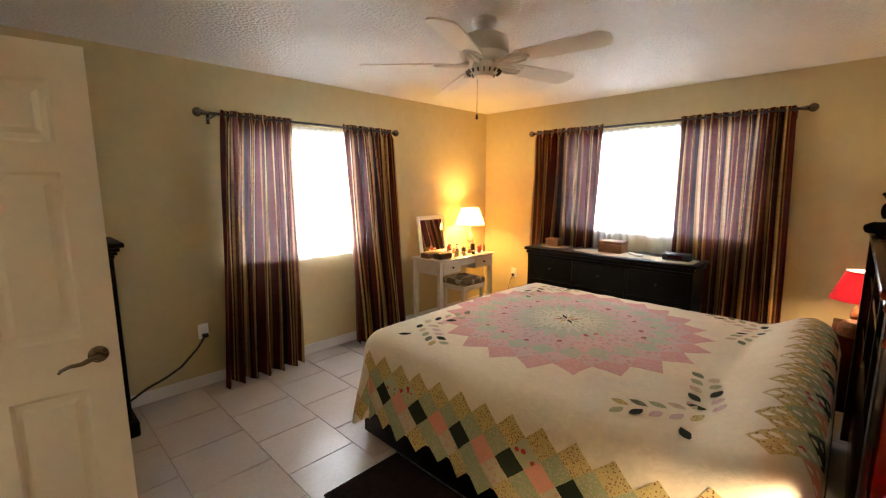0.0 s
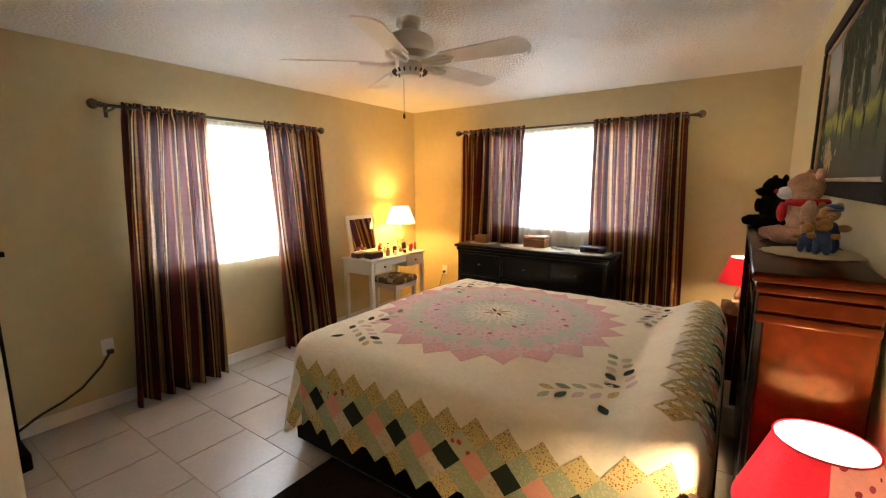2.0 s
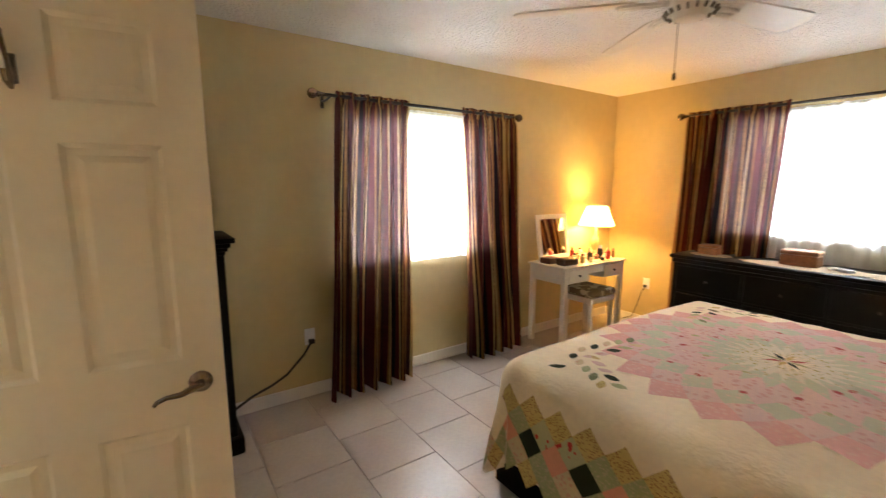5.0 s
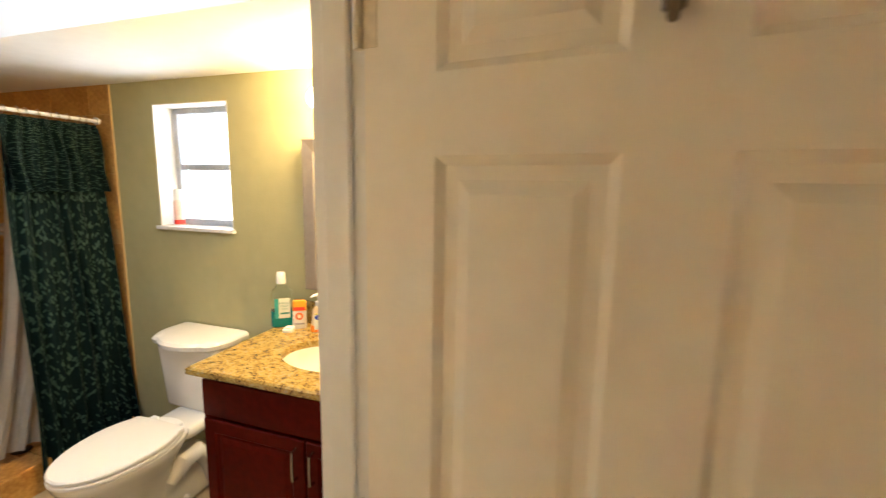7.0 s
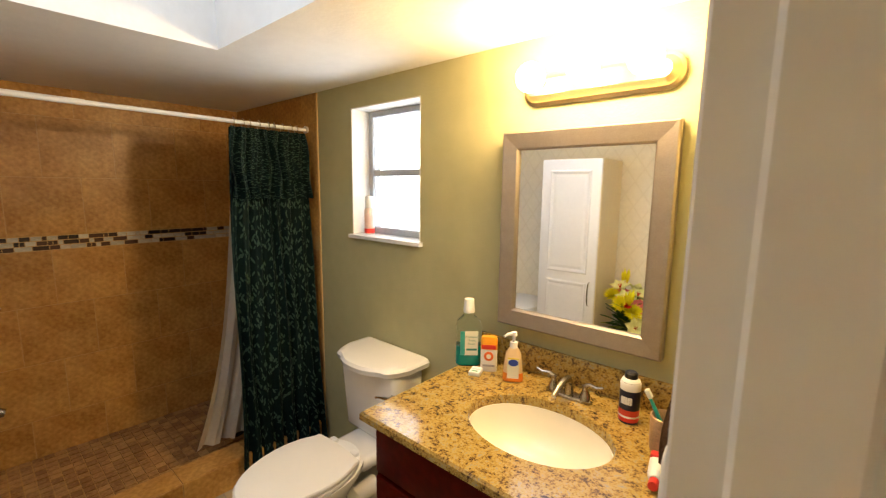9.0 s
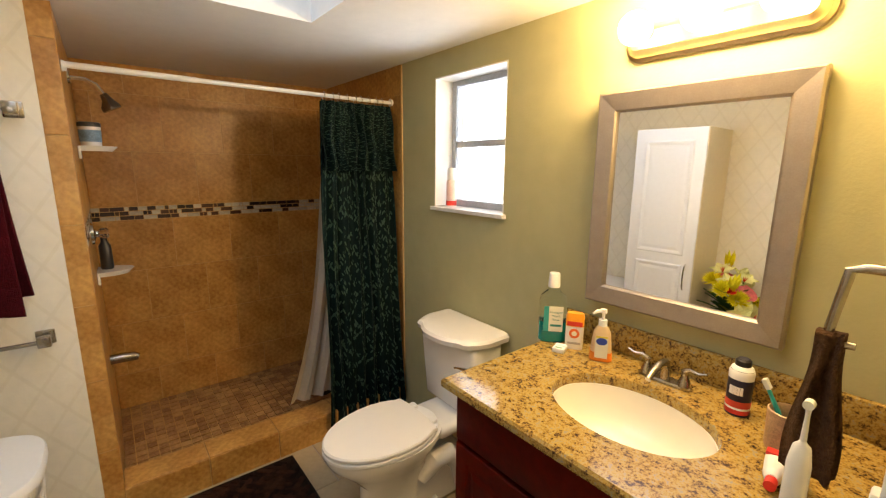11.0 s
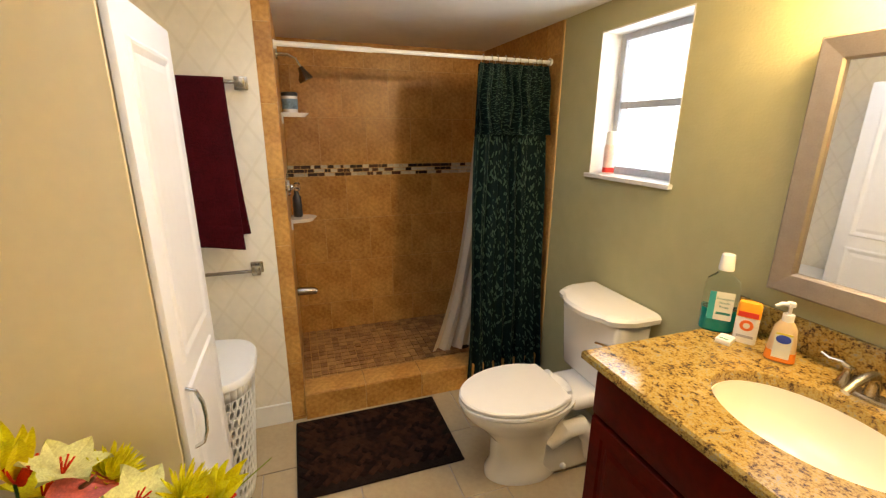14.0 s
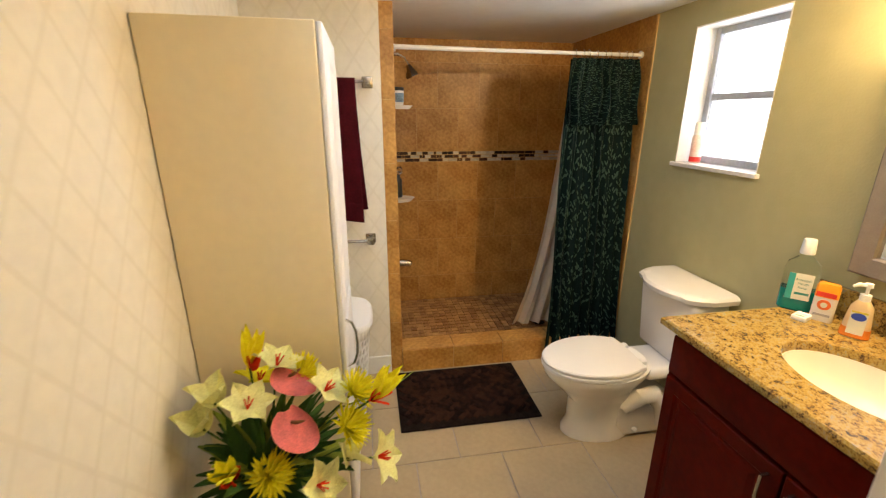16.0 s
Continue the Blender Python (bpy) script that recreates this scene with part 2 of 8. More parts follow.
def sheet(fn, nu, nv, uv=True):
    """A surface of points fn(u, v), u and v from 0 to 1, with its own cloth coordinates."""
    bm = bmesh.new()
    grid = [[bm.verts.new(fn(i / nu, j / nv)) for j in range(nv + 1)] for i in range(nu + 1)]
    layer = bm.loops.layers.uv.new("cloth")
    for i in range(nu):
        for j in range(nv):
            f = bm.faces.new((grid[i][j], grid[i + 1][j], grid[i + 1][j + 1], grid[i][j + 1]))
            for l, (a, b) in zip(f.loops, ((i, j), (i + 1, j), (i + 1, j + 1), (i, j + 1))):
                l[layer].uv = (a / nu, b / nv)
    return bm


def structure(name, bm, material, label, category, parent=None):
    ob = part(name, bm, material, parent, smooth=False)
    return tagged(ob, label, category, kind="structure")


def wall_boxes(axis, a0, a1, t0, t1, z0, z1, holes=()):
    """Boxes of a wall along axis from a0 to a1, t0 to t1 thick, around holes (a0, a1, z0, z1)."""
    bm = bmesh.new()

    def put(p, q, r, s):
        if q - p > 1e-4 and s - r > 1e-4:
            box(bm, p, q, t0, t1, r, s) if axis == "x" else box(bm, t0, t1, p, q, r, s)
    at = a0
    for h0, h1, hz0, hz1 in sorted(holes):
        put(at, h0, z0, z1)
        put(h0, h1, z0, hz0)
        put(h0, h1, hz1, z1)
        at = h1
    put(at, a1, z0, z1)
    return bm


# ---- structure ----
XW, XE, YS, YN, HC = -0.60, 4.315, 0.356, 4.2, 2.44
BX, BYN, BYS, BH = -0.706, 4.02, 1.85, 2.085
SHX, SHY, TX = -3.85, 2.57, -2.83
WIN1, WIN2, WIN3 = (1.2, 2.44, 0.94, 1.95), (1.34, 3.06, 1.075, 2.045), (-2.516, -2.015, 1.32, 1.965)
DY0, DY1, DH = 2.14, 2.887, 2.05

structure("wall_north", wall_boxes("x", XW, XE, YN, YN + 0.2, 0, 2.5, [WIN1]), PAINT, "beige painted bedroom wall with a window", "wall")
structure("wall_east", wall_boxes("y", YS - 0.15, YN + 0.2, XE, XE + 0.2, 0, 2.5, [WIN2]), PAINT, "beige painted bedroom wall with a wide window", "wall")
structure("wall_south", wall_boxes("x", -0.75, XE, YS - 0.15, YS, 0, 2.5), PAINT, "beige painted wall behind the bed", "wall")
structure("wall_west", wall_boxes("y", YS, YN, -0.66, XW, 0, 2.5, [(DY0, DY1, 0, DH)]), PAINT, "beige painted partition with the bathroom doorway", "wall")
structure("wall_bath_east", wall_boxes("y", BYS - 0.15, BYN, BX, -0.664, 0, 2.5, [(DY0, DY1, 0, DH)]), SAGE, "sage green painted bathroom side of the partition", "wall")
structure("wall_bath_north", wall_boxes("x", TX, -0.60, BYN, BYN + 0.32, 0, 2.5, [WIN3]), SAGE, "sage green painted bathroom wall with a small window", "wall")
ceiling = bmesh.new()
box(ceiling, -0.66, XE, YS, YN, HC, HC + 0.06)
structure("ceiling", ceiling, CEIL, "white knockdown-textured bedroom ceiling", "ceiling")
SK = (-2.47, -1.15, 2.35, 3.365)
cb = bmesh.new()
box(cb, -3.9, SK[0], BYS, BYN, BH, BH + 0.06)
box(cb, SK[1], BX, BYS, BYN, BH, BH + 0.06)
box(cb, SK[0], SK[1], BYS, SK[2], BH, BH + 0.06)
box(cb, SK[0], SK[1], SK[3], BYN, BH, BH + 0.06)
structure("ceiling_bath", cb, CEIL2, "white low bathroom ceiling around a skylight", "ceiling")
well = bmesh.new()
box(well, SK[0] - 0.04, SK[0], SK[2] - 0.04, SK[3] + 0.04, BH + 0.06, BH + 0.62)
box(well, SK[1], SK[1] + 0.04, SK[2] - 0.04, SK[3] + 0.04, BH + 0.06, BH + 0.62)
box(well, SK[0], SK[1], SK[2] - 0.04, SK[2], BH + 0.06, BH + 0.62)
box(well, SK[0], SK[1], SK[3], SK[3] + 0.04, BH + 0.06, BH + 0.62)
structure("skylight_well", well, CEIL2, "white painted skylight shaft in the bathroom ceiling", "skylight")
floor = bmesh.new()
box(floor, -0.66, XE + 0.2, YS - 0.15, YN + 0.2, -0.1, -0.004)
bed_floor = structure("floor", floor, GROUT, "beige ceramic tile bedroom floor with grey grout", "floor")
floor = bmesh.new()
box(floor, TX - 0.12, -0.66, BYS - 0.15, BYN + 0.1, -0.1, -0.004)
bath_floor = structure("floor_bath", floor, GROUT, "cream ceramic tile bathroom floor", "floor")
ground = bmesh.new()
box(ground, -400, 400, -400, 400, -0.5, -0.3)
structure("ground", ground, mat("outdoor_grass", (0.06, 0.10, 0.03), 0.95, vary=0.4, scale=0.7, bump=0.5, bscale=8), "green lawn outside", "ground")

dome = bmesh.new()
box(dome, SK[0] - 0.06, SK[1] + 0.06, SK[2] - 0.06, SK[3] + 0.06, 2.81, 2.83, 0.006)
structure("skylight_dome", dome, see_through(mat("white_acrylic", (0.8, 0.8, 0.8), 0.4), 0.5), "white acrylic skylight panel", "skylight")

# unseen roof, added to keep out sky light around the skylight
roof = bmesh.new()
box(roof, -4.1, XE + 0.6, YS - 0.6, SK[2] - 0.05, 2.72, 2.8)
box(roof, -4.1, XE + 0.6, SK[3] + 0.05, YN + 0.6, 2.72, 2.8)
box(roof, -4.1, SK[0] - 0.05, SK[2] - 0.05, SK[3] + 0.05, 2.72, 2.8)
box(roof, SK[1] + 0.05, XE + 0.6, SK[2] - 0.05, SK[3] + 0.05, 2.72, 2.8)
structure("roof", roof, GROUT, "unseen flat roof that keeps sky light off the rooms", "roof")

# wallpapered walls of the bathroom
PAPER = mat("cream_lattice_wallpaper", (0.80, 0.755, 0.65), 0.7, vary=0.05, scale=3, bump=0.08, bscale=120)
nt = PAPER.node_tree
tc = nt.nodes.new("ShaderNodeTexCoord")
sep = nt.nodes.new("ShaderNodeSeparateXYZ")
nt.links.new(tc.outputs["Object"], sep.inputs[0])


def node_math(nt, op, a, b=None, c=None):
    n = nt.nodes.new("ShaderNodeMath")
    n.operation = op
    for i, v in enumerate((a, b, c)):
        if v is None:
            continue
        if isinstance(v, (int, float)):
            n.inputs[i].default_value = v
        else:
            nt.links.new(v, n.inputs[i])
    return n.outputs[0]


along = node_math(nt, "ADD", sep.outputs[0], sep.outputs[1])
lines = []
for sign in (1, -1):
    d = node_math(nt, "MULTIPLY_ADD", along, 7.6, node_math(nt, "MULTIPLY", sep.outputs[2], 5.2 * sign))
    tri = node_math(nt, "PINGPONG", d, 0.5)
    lines.append(node_math(nt, "LESS_THAN", tri, 0.055))
both = node_math(nt, "MULTIPLY", node_math(nt, "MAXIMUM", lines[0], lines[1]), 0.17)
mixc = nt.nodes.new("ShaderNodeMix")
mixc.data_type = "RGBA"
bsdf = nt.nodes["Principled BSDF"]
nt.links.new(bsdf.inputs["Base Color"].links[0].from_socket, mixc.inputs["A"])
mixc.inputs["B"].default_value = (0.56, 0.50, 0.36, 1)
nt.links.new(both, mixc.inputs["Factor"])
nt.links.new(mixc.outputs["Result"], bsdf.inputs["Base Color"])
structure("wall_bath_south", wall_boxes("x", TX - 0.15, BX, BYS - 0.15, BYS, 0, 2.5), PAPER, "cream wallpaper with a pale lattice", "wall")
structure("wall_bath_west", wall_boxes("y", BYS, 2.5, TX - 0.12, TX, 0, 2.5), PAPER, "cream wallpaper with a pale lattice beside the shower", "wall")

# shower walls behind the tiles
structure("wall_shower_west", wall_boxes("y", 2.42, BYN + 0.15, SHX - 0.15, SHX - 0.0018, -0.1, 2.5), SGROUT, "tan tiled back wall of the shower", "wall")
structure("wall_shower_south", wall_boxes("x", SHX - 0.0035, TX - 0.0035, 2.5, SHY - 0.0018, -0.1, 2.5), SGROUT, "tan tiled side wall of the shower with the taps", "wall")
structure("wall_shower_north", wall_boxes("x", SHX - 0.15, TX, BYN + 0.0018, BYN + 0.2, -0.1, 2.5), SGROUT, "tan tiled side wall of the shower behind the curtain", "wall")
structure("floor_shower", slab(SHX, TX - 0.12, SHY, BYN, -0.1, 0.012, 0), SGROUT, "tan mosaic shower floor with a drain", "floor")


# ---- doorway ----
def casing(x0, x1, name):
    bm = bmesh.new()
    for y0, y1 in ((DY0 - 0.055, DY0 - 0.003), (DY1 + 0.003, DY1 + 0.055)):
        box(bm, x0, x1, y0, y1, 0, DH + 0.055, 0.004)
    box(bm, x0, x1, DY0 - 0.003, DY1 + 0.003, DH + 0.003, DH + 0.055, 0.004)
    structure(name, bm, TRIM, "white painted wooden door casing", "trim")


casing(BX - 0.014, BX, "trim_bath_side")
casing(XW, XW + 0.014, "trim_bedroom_side")
jb = bmesh.new()
box(jb, BX - 0.01, XW + 0.01, DY1 - 0.016, DY1 + 0.002, 0, DH, 0.002)
box(jb, BX - 0.01, XW + 0.01, DY0 - 0.002, DY0 + 0.016, 0, DH, 0.002)
box(jb, BX - 0.01, XW + 0.01, DY0 + 0.016, DY1 - 0.016, DH - 0.016, DH + 0.002, 0.002)
box(jb, -0.69, -0.645, DY1 - 0.028, DY1 - 0.016, 0, DH - 0.016, 0.003)
box(jb, -0.69, -0.645, DY0 + 0.016, DY0 + 0.028, 0, DH - 0.016, 0.003)
structure("trim_jamb", jb, TRIM, "white painted door jamb with a stop", "trim")


def panel_door():
    """The six-panel leaf, opened square to its wall; built with x along the leaf."""
    th, w, h, x0, y0 = 0.035, 0.76, 2.03, 0.0, 0.0
    swing = pose(-0.597, 2.823, 0.008, 0, 0, -7.3)
    d = thing("door_1", (-0.597, 2.823, 0.008), "cream painted six-panel door standing open", "door", kind="structure")

    def hung(name, bm, material, parent, label="", smooth=True):
        bmesh.ops.transform(bm, matrix=swing, verts=bm.verts)
        return part(name, bm, material, parent, label, smooth)
    stile, mull = 0.107, 0.102
    pw = (w - 2 * stile - mull) / 2
    rows = [(0.20, 0.77), (0.976, 1.595), (1.697, 1.91)]
    bm = bmesh.new()
    xs = [0, stile, stile + pw, stile + pw + mull, w - stile, w]
    for i in (0, 2, 4):
        box(bm, x0 + xs[i], x0 + xs[i + 1], y0, y0 + th, 0.008, h + 0.008)
    zs = [0.008] + [v for r in rows for v in r] + [h + 0.008]
    for i in (1, 3):
        for j in range(0, len(zs), 2):
            box(bm, x0 + xs[i], x0 + xs[i + 1], y0, y0 + th, zs[j], zs[j + 1])
    hung("leaf_frame", bm, DOORP, d, smooth=False)
    for i in (1, 3):
        for z0, z1 in rows:
            pb = bmesh.new()
            a, b = x0 + xs[i], x0 + xs[i + 1]
            for s, face, deep in ((1, y0, 0.010), (-1, y0 + th, 0.010)):
                loops = []
                for ins, dep in ((0, 0), (0.012, deep), (0.030, deep), (0.048, 0.003), (0.06, 0.003)):
                    y = face + s * dep
                    loops.append([pb.verts.new(c) for c in ((a + ins, y, z0 + ins), (b - ins, y, z0 + ins), (b - ins, y, z1 - ins), (a + ins, y, z1 - ins))])
                for l0, l1 in zip(loops, loops[1:]):
                    for k in range(4):
                        pb.faces.new((l0[k], l0[(k + 1) % 4], l1[(k + 1) % 4], l1[k]))
                pb.faces.new(loops[-1])
            hung("panel", pb, DOORP, d, smooth=False)
    lx, lz = x0 + w - 0.066, 0.90
    for s, yy in ((-1, y0), (1, y0 + th)):
        rb = turned([(0, 0), (0.032, 0), (0.033, 0.006), (0.024, 0.012), (0.012, 0.016), (0.012, 0.045), (0, 0.045)], (lx, yy, lz), 20, m=pose(0, 0, 0, 90 * (1 if s < 0 else -1)))
        handle = hung("door_handle", rb, PEWTER, d, "dark pewter lever handle")
        lv = rod([(lx + 0.008, yy + s * 0.045, lz + 0.002), (lx - 0.02, yy + s * 0.05, lz), (lx - 0.05, yy + s * 0.05, lz - 0.012), (lx - 0.085, yy + s * 0.048, lz - 0.014), (lx - 0.11, yy + s * 0.046, lz - 0.024), (lx - 0.118, yy + s * 0.046, lz - 0.034)], [0.009, 0.011, 0.0085, 0.007, 0.0065, 0.005], 10)
        hung("lever", lv, PEWTER, handle)
    for z in (0.22, 1.02, 1.78):
        hb = rod([(x0 - 0.008, y0 - 0.003, z - 0.045), (x0 - 0.008, y0 - 0.003, z + 0.045)], 0.007, 10)
        box(hb, x0 - 0.006, x0 + 0.02, y0 - 0.0015, y0 + 0.001, z - 0.044, z + 0.044)
        hung("hinge", hb, mat("painted_hinge", (0.62, 0.54, 0.40), 0.4, 0.3), d)
    hx, hz = x0 + 0.365, 1.748
    hk = rod([(hx - 0.012, y0 - 0.002, hz + 0.1), (hx - 0.006, y0 - 0.03, hz + 0.085), (hx, y0 - 0.022, hz + 0.03), (hx, y0 - 0.006, hz), (hx, y0 - 0.02, hz - 0.03), (hx, y0 - 0.045, hz - 0.02), (hx, y0 - 0.05, hz + 0.005)], [0.006, 0.007, 0.005, 0.007, 0.006, 0.006, 0.007], 8)
    box(hk, hx - 0.011, hx + 0.011, y0 - 0.006, y0, hz - 0.02, hz + 0.05, 0.003)
    hung("coat_hook", hk, PEWTER, d, "dark pewter coat hook")


panel_door()


# ---- trim ----
def baseboard(name, x0, x1, y0, y1, h=0.09):
    bm = bmesh.new()
    box(bm, x0, x1, y0, y1, 0, h, 0.004)
    structure(name, bm, TRIM, "white painted baseboard", "baseboard")


baseboard("baseboard_north", XW, XE, YN - 0.014, YN)
baseboard("baseboard_east", XE - 0.014, XE, YS, YN - 0.014)
baseboard("baseboard_south", XW + 0.014, XE - 0.014, YS, YS + 0.014)
baseboard("baseboard_west", XW, XW + 0.014, YS, DY0 - 0.056)
baseboard("baseboard_west_2", XW, XW + 0.014, DY1 + 0.056, YN - 0.014)
baseboard("baseboard_bath_west", TX, TX + 0.014, BYS, 2.5, 0.12)
baseboard("baseboard_bath_south", TX + 0.014, BX, BYS, BYS + 0.014, 0.12)


def window(name, axis, a0, a1, z0, z1, plane, out, label, bars):
    """A framed window in its opening: two sashes of glass. out: which way is outdoors."""
    w = thing(name, ((a0 + a1) / 2, plane, z0) if axis == "x" else (plane, (a0 + a1) / 2, z0), label, "window", kind="structure")

    def put(bm, p, q, r, s, t0, t1, bev=0.003):
        t0, t1 = sorted((plane + out * t0, plane + out * t1))
        box(bm, p, q, t0, t1, r, s, bev) if axis == "x" else box(bm, t0, t1, p, q, r, s, bev)
    f = 0.035
    bm = bmesh.new()
    put(bm, a0, a0 + f, z0, z1, 0.11, 0.16)
    put(bm, a1 - f, a1, z0, z1, 0.11, 0.16)
    put(bm, a0 + f, a1 - f, z0, z0 + f, 0.11, 0.16)
    put(bm, a0 + f, a1 - f, z1 - f, z1, 0.11, 0.16)
    part("window_frame", bm, mat(name + "_frame", (0.46, 0.48, 0.52), 0.4), w, "pale grey metal window frame")
    zm = z0 + (z1 - z0) * 0.5
    bm = bmesh.new()
    put(bm, a0 + f, a1 - f, zm - 0.016, zm + 0.016, 0.115, 0.15)
    part("meeting_rail", bm, bpy.data.materials[name + "_frame"], w)
    for p, q in ((z0 + f, zm - 0.016), (zm + 0.016, z1 - f)):
        for k in range(bars):
            u0, u1 = a0 + f + (a1 - a0 - 2 * f) * k / bars, a0 + f + (a1 - a0 - 2 * f) * (k + 1) / bars
            bm = bmesh.new()
            put(bm, u0 + 0.002, u1 - 0.002, p, q, 0.13, 0.135, 0)
            ob = part("pane", bm, PANE, w, smooth=False)
            ob.visible_shadow = False
    bm = bmesh.new()
    put(bm, a0 - 0.015, a1 + 0.015, z0 - 0.018, z0 + 0.002, -0.022, 0.11)
    part("window_sill", bm, mat(name + "_sill", (0.72, 0.71, 0.70), 0.25, vary=0.1), w, "pale marble window sill")
    return w


def reveals(a0, a1, z0, z1, plane):
    bm = bmesh.new()
    box(bm, a0, a0 + 0.006, plane - 0.001, plane + 0.11, z0 + 0.003, z1)
    box(bm, a1 - 0.006, a1, plane - 0.001, plane + 0.11, z0 + 0.003, z1)
    box(bm, a0 + 0.006, a1 - 0.006, plane - 0.001, plane + 0.11, z1 - 0.006, z1)
    structure("trim_window_reveal", bm, TRIM, "white painted window reveal", "trim")


reveals(*WIN3, BYN)
window("window_1", "x", *WIN1, YN, 1, "white-lit bedroom window with grey frame behind curtains", 1)
window("window_2", "y", *WIN2, XE, 1, "wide bright bedroom window behind curtains", 2)
window("window_3", "x", *WIN3, BYN, 1, "small bright bathroom window with frosted panes", 1)

# ---- bedroom: curtains ----
def stripes(name, seed_colors, repeat):
    """Woven stripes that run down the cloth, with a slubbed weft."""
    m = mat(name, (0.2, 0.1, 0.05), 0.75, vary=0.1, scale=4, bump=0.25, bscale=180)
    nt = m.node_tree
    uv = nt.nodes.new("ShaderNodeUVMap")
    uv.uv_map = "cloth"
    sp = nt.nodes.new("ShaderNodeSeparateXYZ")
    nt.links.new(uv.outputs[0], sp.inputs[0])
    t = node_math(nt, "FRACT", node_math(nt, "MULTIPLY", sp.outputs[0], repeat))
    r = ramp_on(m, t, seed_colors)
    slub = nt.nodes.new("ShaderNodeTexNoise")
    mp = nt.nodes.new("ShaderNodeMapping")
    mp.inputs["Scale"].default_value = (4, 330, 1)
    nt.links.new(uv.outputs[0], mp.inputs[0])
    nt.links.new(mp.outputs[0], slub.inputs["Vector"])
    slub.inputs["Scale"].default_value = 1.0
    mul = nt.nodes.new("ShaderNodeMix")
    mul.data_type, mul.blend_type = "RGBA", "MULTIPLY"
    mul.inputs["Factor"].default_value = 0.6
    cr = nt.nodes.new("ShaderNodeValToRGB")
    cr.color_ramp.elements[0].position, cr.color_ramp.elements[1].position = 0.35, 0.6
    cr.color_ramp.elements[0].color, cr.color_ramp.elements[1].color = (0.45, 0.42, 0.42, 1), (1.15, 1.1, 1.05, 1)
    nt.links.new(slub.outputs[0], cr.inputs[0])
    nt.links.new(r.outputs[0], mul.inputs["A"])
    nt.links.new(cr.outputs[0], mul.inputs["B"])
    nt.links.new(mul.outputs["Result"], nt.nodes["Principled BSDF"].inputs["Base Color"])
    see_through(m, 0.20, (0.56, 0.34, 0.36), 0.06)
    # the loose weave lets a little of the window show between its threads
    gap = node_math(nt, "MULTIPLY", node_math(nt, "MULTIPLY_ADD", r.outputs[0], 0.13, 0.009), cr.outputs[0])
    clear, weave = nt.nodes.new("ShaderNodeBsdfTransparent"), nt.nodes.new("ShaderNodeMixShader")
    clear.inputs[0].default_value = (1.0, 0.74, 0.74, 1)
    out = nt.nodes["Material Output"].inputs[0]
    nt.links.new(gap, weave.inputs[0])
    nt.links.new(out.links[0].from_socket, weave.inputs[1])
    nt.links.new(clear.outputs[0], weave.inputs[2])
    nt.links.new(weave.outputs[0], out)
    return m


DK, MA, GO, CR, BR = (0.006, 0.003, 0.003), (0.085, 0.010, 0.008), (0.31, 0.145, 0.04), (0.52, 0.34, 0.14), (0.060, 0.018, 0.008)
STRIPE = stripes("striped_curtain_cloth", [(0, MA), (0.15, GO), (0.19, BR), (0.25, CR), (0.31, GO), (0.36, DK), (0.46, MA), (0.56, CR), (0.60, DK), (0.64, GO), (0.70, BR), (0.78, MA), (0.88, GO), (0.92, CR), (0.96, DK)], 4.3)


def curtain(axis, plane, side, a_top, a_bot, ztop, zbot, folds, phase, depth=0.07, shirr=True):
    """A gathered panel on a rod pocket. side: -1 if the room lies towards lower values."""
    rng = random.Random(int(phase * 100))
    amp = [0.6 + 0.8 * rng.random() for _ in range(folds + 2)]

    def fn(u, v):
        z = zbot + (ztop - zbot) * v
        uu = u + 0.012 * math.sin(9 * u + 3 * v + phase)
        a = (a_bot[0] + (a_top[0] - a_bot[0]) * v ** 1.3) * (1 - uu) + (a_bot[1] + (a_top[1] - a_bot[1]) * v ** 1.3) * uu
        k = u * folds
        am = amp[int(k)] * (1 - k % 1) + amp[int(k) + 1] * (k % 1)
        d = depth * am * math.sin(2 * math.pi * k + phase + 0.5 * math.sin(4 * v + phase)) * (0.55 + 0.55 * (1 - v))
        d += 0.012 * math.sin(2 * math.pi * folds * 2.7 * u + 5 * v) + 0.008 * noise.noise(Vector((u * folds * 1.5, v * 3, phase)))
        if shirr and v > 0.965:
            d *= 0.35
            z += 0.010 * noise.noise(Vector((u * folds * 6, phase, 0)))
        return (a, plane + side * d, z) if axis == "x" else (plane + side * d, a, z)
    bm = sheet(fn, folds * 14, 44)
    return bm


